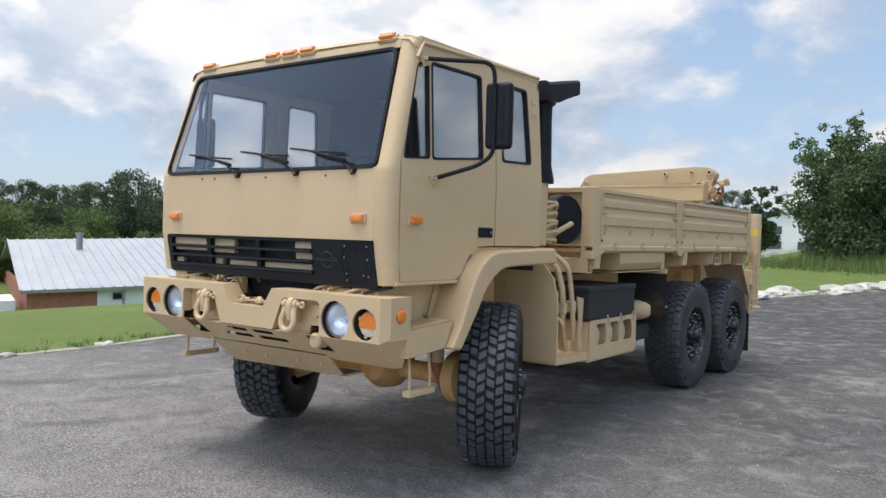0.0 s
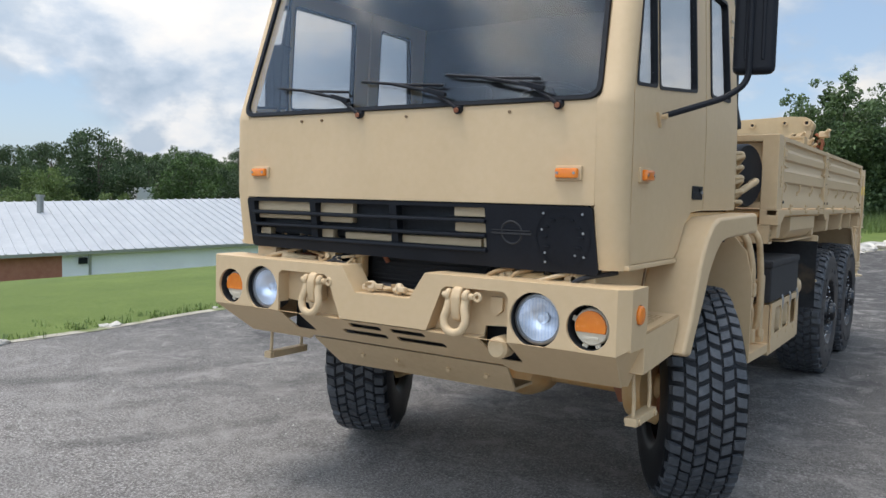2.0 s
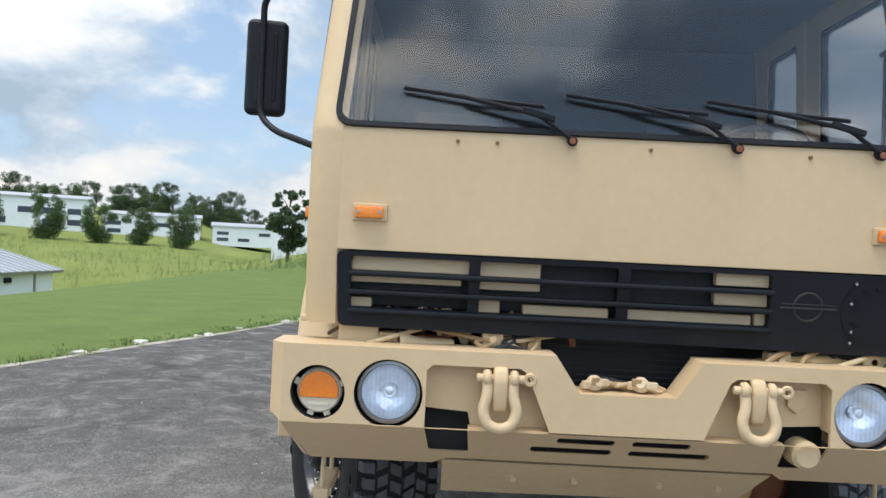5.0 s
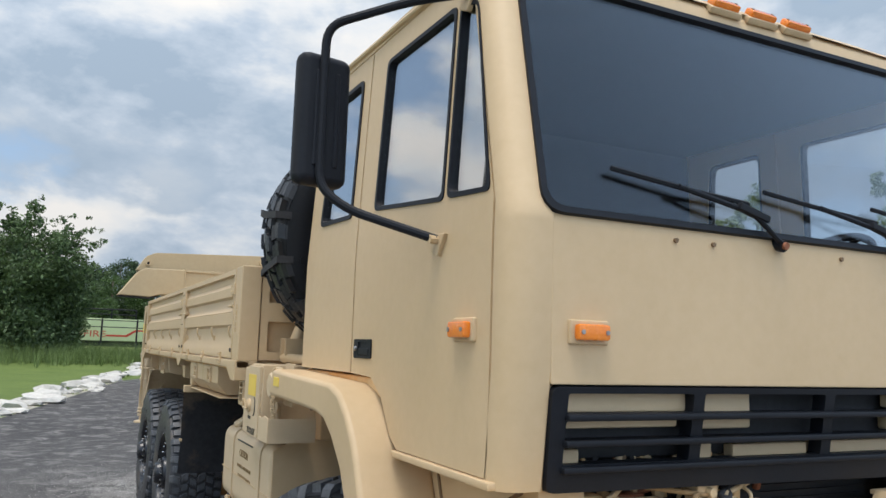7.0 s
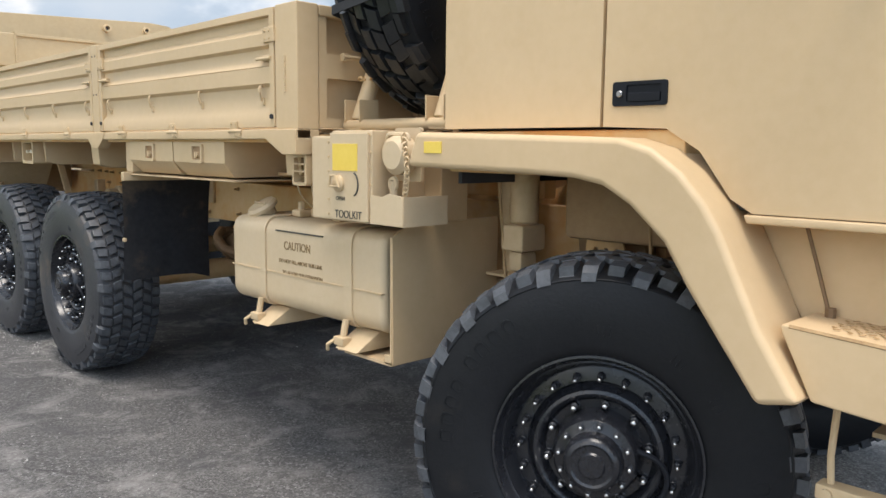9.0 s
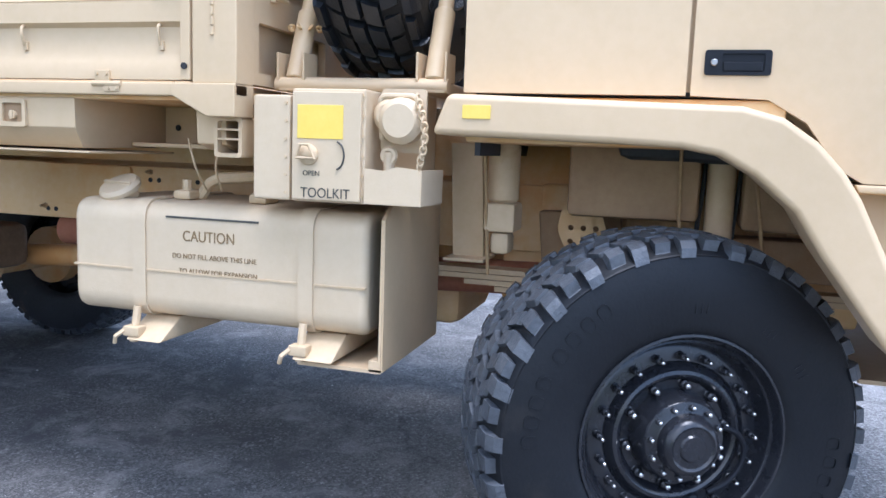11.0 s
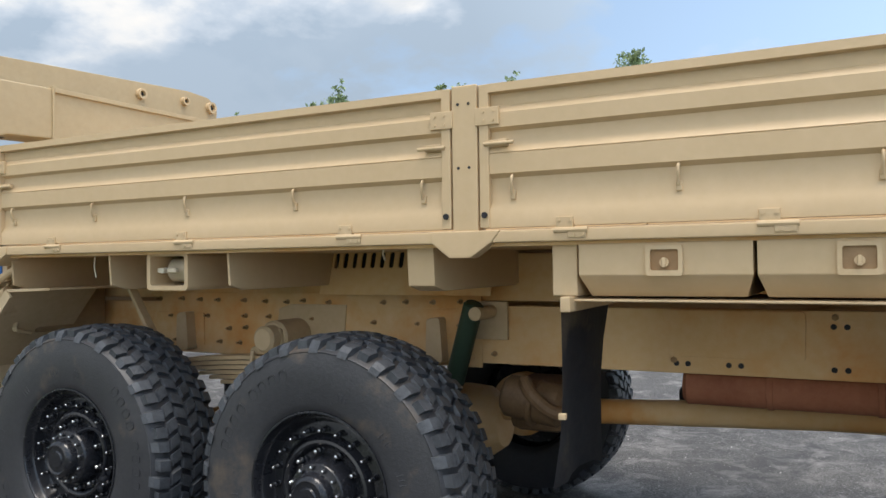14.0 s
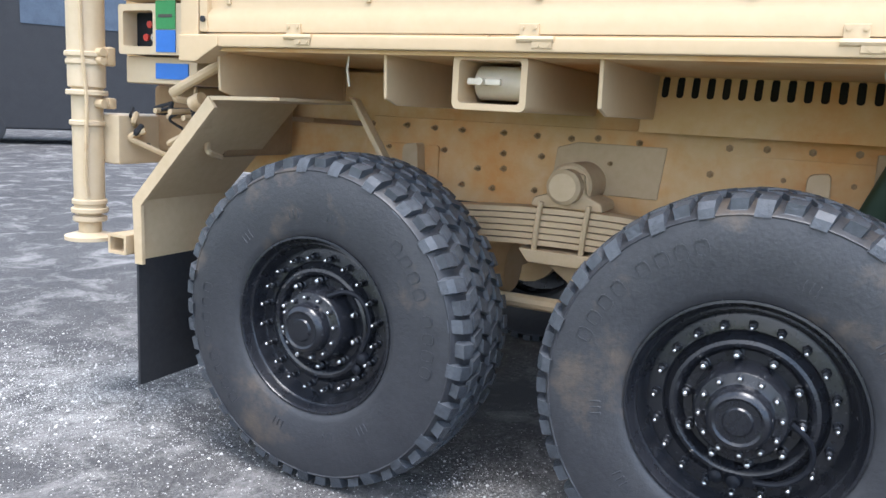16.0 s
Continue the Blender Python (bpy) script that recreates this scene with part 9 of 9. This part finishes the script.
# ---- far white industrial buildings ----
WINDOW = material("dark_window", (0.03, 0.04, 0.06), (0.08, 0.1, 0.13), 0.2)
def hall(u0, v0, w, d, h, turn, label):
    b_ = thing("industrial_building", label, "building", at=(u0, v0, land(u0, v0) - 0.5))
    b_.rotation_euler = (0, 0, turn)
    bm = B(); box(bm, (0, 0, 0), (w, d, h), 0.02); part("wall", bm, WHITE, b_)
    bm = B(); prism(bm, [(-0.4, h), (d / 2, h + 0.06 * d), (d + 0.4, h), (d + 0.4, h - 0.3), (-0.4, h - 0.3)], "x", -0.4, w + 0.4); part("roof", bm, ROOF, b_)
    n = max(2, int(w / 5))
    for row in (0.55, 0.25):
        for i in range(n):
            if (i * 7 + int(row * 10)) % 4 == 0:
                continue
            bm = B(); box(bm, (w * (i + 0.2) / n, -0.06, h * row), (w * (i + 0.75) / n, 0.02, h * row + h * 0.16)); part("window", bm, WINDOW, b_)
hall(-110, 172, 26, 18, 8.5, 0.35, "white two-storey industrial building across the field")
hall(-82, 181, 22, 16, 6.0, 0.3, "white industrial hall with a low roof")
hall(-58, 188, 20, 16, 5.0, 0.3, "low white industrial hall")
hall(-185, 176, 60, 20, 5.5, 0.7, "long pale hall beyond the trees")
hall(-26, 110, 9, 9, 6.8, 0.1, "low pale building behind the lawn")

# ---- lime fire engine behind a rail fence ----
LIME = material("lime_paint", (0.47, 0.55, 0.30), (0.52, 0.60, 0.35), 0.35, scale=1)
fire = thing("fire_engine", "parked lime-green fire engine with a red stripe", "fire engine", at=(-2.2, 58, 0.55))
bm = B(); box(bm, (0, 0, 0.9), (6.2, 2.4, 2.35), 0.06); box(bm, (0.1, 0.1, 2.35), (5.6, 2.3, 2.45), 0.02); part("body", bm, LIME, fire)
bm = B(); box(bm, (6.2, 0.1, 0.8), (8.2, 2.3, 2.9), 0.15); part("cab", bm, LIME, fire)
bm = B(); box(bm, (6.6, 0.06, 1.9), (7.7, 0.12, 2.6), 0.02); part("cab_window", bm, WINDOW, fire)
bm = B(); box(bm, (0.1, -0.012, 1.30), (1.75, 0.0, 1.42)); part("stripe", bm, RED, fire)
bm = B(); box(bm, (3.2, -0.012, 1.22), (4.6, 0.0, 1.34)); prism(bm, [(4.6, 1.22), (5.2, 1.62), (6.2, 1.62), (6.2, 1.72), (5.1, 1.72), (4.5, 1.34)], "y", -0.012, 0.0); part("stripe", bm, RED, fire)
fm = Matrix.Translation((2.5, -0.014, 1.36)) @ Matrix.Rotation(radians(90), 4, "X")
lettering("word", "FIRE", RED, fire, 0.62, fm, "red painted word", 1.3)
bm = B(); box(bm, (0.1, 0.2, 0.5), (8.0, 2.2, 0.9)); part("chassis", bm, BLACK_SOFT, fire)
for x in (1.3, 6.9):
    bm = B(); lathe(bm, [(0, 0), (0.5, 0), (0.52, 0.05), (0.52, 0.3), (0, 0.3)], aim((x, 0.05, 0.5), (0, 1, 0)), 20); part("wheel", bm, BLACK_SOFT, fire)
bm = B()
for x in (0.3, 1.9, 3.5, 5.1):
    rod(bm, (x, 0.2, 2.4), (x, 0.2, 3.1), 0.05, 6)
rod(bm, (0.3, 0.2, 3.1), (5.1, 0.2, 3.1), 0.05, 6); rod(bm, (0.3, 0.2, 2.75), (5.1, 0.2, 2.75), 0.04, 6)
part("rack", bm, BLACK, fire, "black rail rack")
fence = thing("rail_fence", "dark metal rail fence across the lawn", "fence", at=(0, 0, 0))
for i in range(9):
    x = -6 + i * 2.2
    bm = B(); rod(bm, (x, 55.5, land(x, 55.5) - 0.1), (x, 55.5, land(x, 55.5) + 2.3), 0.06, 6); part("post", bm, BLACK_SOFT, fence)
for z in (2.2, 1.75):
    bm = B(); tube(bm, [(-6 + i * 2.2, 55.45, land(-6 + i * 2.2, 55.5) + z) for i in range(9)], 0.03, 6); part("rail", bm, BLACK_SOFT, fence)

# ---- the bonneted army truck parked behind ----
other = thing("army_truck", "tan bonneted army truck parked further back", "truck", at=(3.25, 20.3, 0.0))
other.rotation_euler = (0, 0, -0.15)
def o_part(name, mat, label, *boxes):
    bm = B()
    for lo, hi, bv in boxes:
        box(bm, lo, hi, bv)
    return part(name, bm, mat, other, label)
o_part("bumper", TAN_WORN, "", ((-1.15, 0, 0.72), (1.15, 0.18, 0.98), 0.02))
hood = o_part("hood", TAN_WORN, "", ((-0.78, 0.15, 0.98), (0.78, 1.6, 1.98), 0.06))
o_part("wing", TAN_WORN, "", ((-1.18, 0.35, 1.05), (-0.78, 1.6, 1.40), 0.05))
o_part("wing", TAN_WORN, "", ((0.78, 0.35, 1.05), (1.18, 1.6, 1.40), 0.05))
for i in range(6):
    bm = B(); box(bm, (-0.62, 0.128, 1.08 + i * 0.13), (0.62, 0.155, 1.15 + i * 0.13), 0.006); part("grille_slot", bm, TAN_WORN, hood)
cabn = o_part("cab", TAN_WORN, "", ((-1.15, 1.6, 1.0), (1.15, 3.0, 2.02), 0.04), ((-1.12, 1.6, 2.56), (1.12, 3.0, 2.68), 0.04), ((-1.12, 1.62, 2.0), (-1.02, 1.72, 2.6), 0.01), ((1.02, 1.62, 2.0), (1.12, 1.72, 2.6), 0.01), ((-1.1, 2.9, 2.0), (1.1, 3.0, 2.6), 0.01))
bm = B(); box(bm, (-1.02, 1.65, 2.03), (1.02, 1.67, 2.55)); part("windscreen", bm, WINDOW, cabn)
o_part("cargo_box", TAN_WORN, "", ((-1.2, 3.2, 1.3), (1.2, 8.4, 1.45), 0.01), ((-1.2, 3.2, 1.45), (-1.15, 8.4, 2.1), 0.01), ((1.15, 3.2, 1.45), (1.2, 8.4, 2.1), 0.01))
bm = B(); rod(bm, (-0.95, 1.75, 1.9), (-0.95, 1.75, 3.0), 0.07, 12); rod(bm, (-0.95, 1.75, 3.0), (-0.9, 1.95, 3.12), 0.07, 12); part("exhaust_stack", bm, BLACK, other)
for s in (-1, 1):
    bm = B(); box(bm, (s * 1.35 - 0.12, 1.5, 1.75), (s * 1.35 + 0.12, 1.56, 2.45), 0.02); tube(bm, [(s * 1.1, 1.7, 2.5), (s * 1.35, 1.55, 2.5), (s * 1.35, 1.55, 1.7), (s * 1.1, 1.7, 1.6)], 0.015, 6); part("mirror", bm, TAN_WORN, other)
    bm = B(); lathe(bm, [(0, 0), (0.09, 0), (0.09, 0.05), (0, 0.06)], aim((s * 0.98, 0.34, 1.22), (0, -1, 0)), 16); part("headlamp", bm, CHROME, other)
    for y in (0.95, 5.6, 7.0):
        bm = B(); lathe(bm, [(0, 0.02), (0.25, 0.02), (0.28, 0.0), (0.5, 0.0), (0.56, 0.05), (0.56, 0.3), (0.5, 0.35), (0, 0.35)], aim((s * 1.16, y, 0.56), (-s, 0, 0)), 28); part("wheel", bm, RUBBER, other)
o_part("chassis", BLACK_SOFT, "", ((-0.5, 0.3, 0.6), (0.5, 8.2, 1.0), 0.02))
# dark vehicles and green sheds far down the yard
def far_vehicle(name, x, y, w, l, h, mat, label, rz):
    v = thing(name, label, "vehicle", at=(x, y, land(x, y) * 0 + 0.0)); v.rotation_euler = (0, 0, rz)
    bm = B(); prism(bm, [(0, 0.35), (l, 0.35), (l, h * 0.55), (l * 0.78, h * 0.62), (l * 0.66, h), (l * 0.05, h), (0, h * 0.6)], "y", 0, w, 0.06); part("body", bm, mat, v)
    for a in (0.2, 0.8):
        for yy in (-0.01, w - 0.2):
            bm = B(); lathe(bm, [(0, 0), (0.36, 0), (0.38, 0.03), (0.38, 0.19), (0, 0.21)], aim((l * a, yy, 0.38), (0, 1, 0)), 18); part("wheel", bm, BLACK_SOFT, v)
    bm = B(); prism(bm, [(l * 0.3, h * 0.66), (l * 0.68, h * 0.66), (l * 0.62, h * 0.93), (l * 0.3, h * 0.93)], "y", -0.012, 0.0); part("window", bm, WINDOW, v)
    return v
DKGREEN = material("dark_green_paint", (0.02, 0.05, 0.03), (0.04, 0.08, 0.05), 0.5)
far_vehicle("parked_truck", 15.0, 33.0, 2.3, 6.5, 3.0, BLACK_SOFT, "dark truck parked far down the yard", 0.2)
far_vehicle("parked_truck", 6.5, 62.0, 2.3, 6.0, 3.6, BLACK_SOFT, "dark truck parked behind the fire engine", 0.05).location.z = 0.6
far_vehicle("parked_truck", 6.8, 23.4, 2.4, 7.5, 4.2, BLACK_SOFT, "dark box-bodied truck parked down the yard", -0.55)
far_vehicle("parked_truck", 22.0, 35.0, 2.0, 5.0, 2.0, DKGREEN, "dark green truck parked far down the yard", 0.1)
grn = thing("green_shed", "dark green sheet-metal shed beyond the yard", "shed", at=(12, 40, 0))
bm = B(); box(bm, (0, 0, 0), (22, 6, 5.6), 0.05); part("wall", bm, DKGREEN, grn)
bm = B(); prism(bm, [(-0.4, 5.6), (3, 6.5), (6.4, 5.6), (6.4, 5.45), (-0.4, 5.45)], "x", -0.4, 22.4); part("roof", bm, DKGREEN, grn)
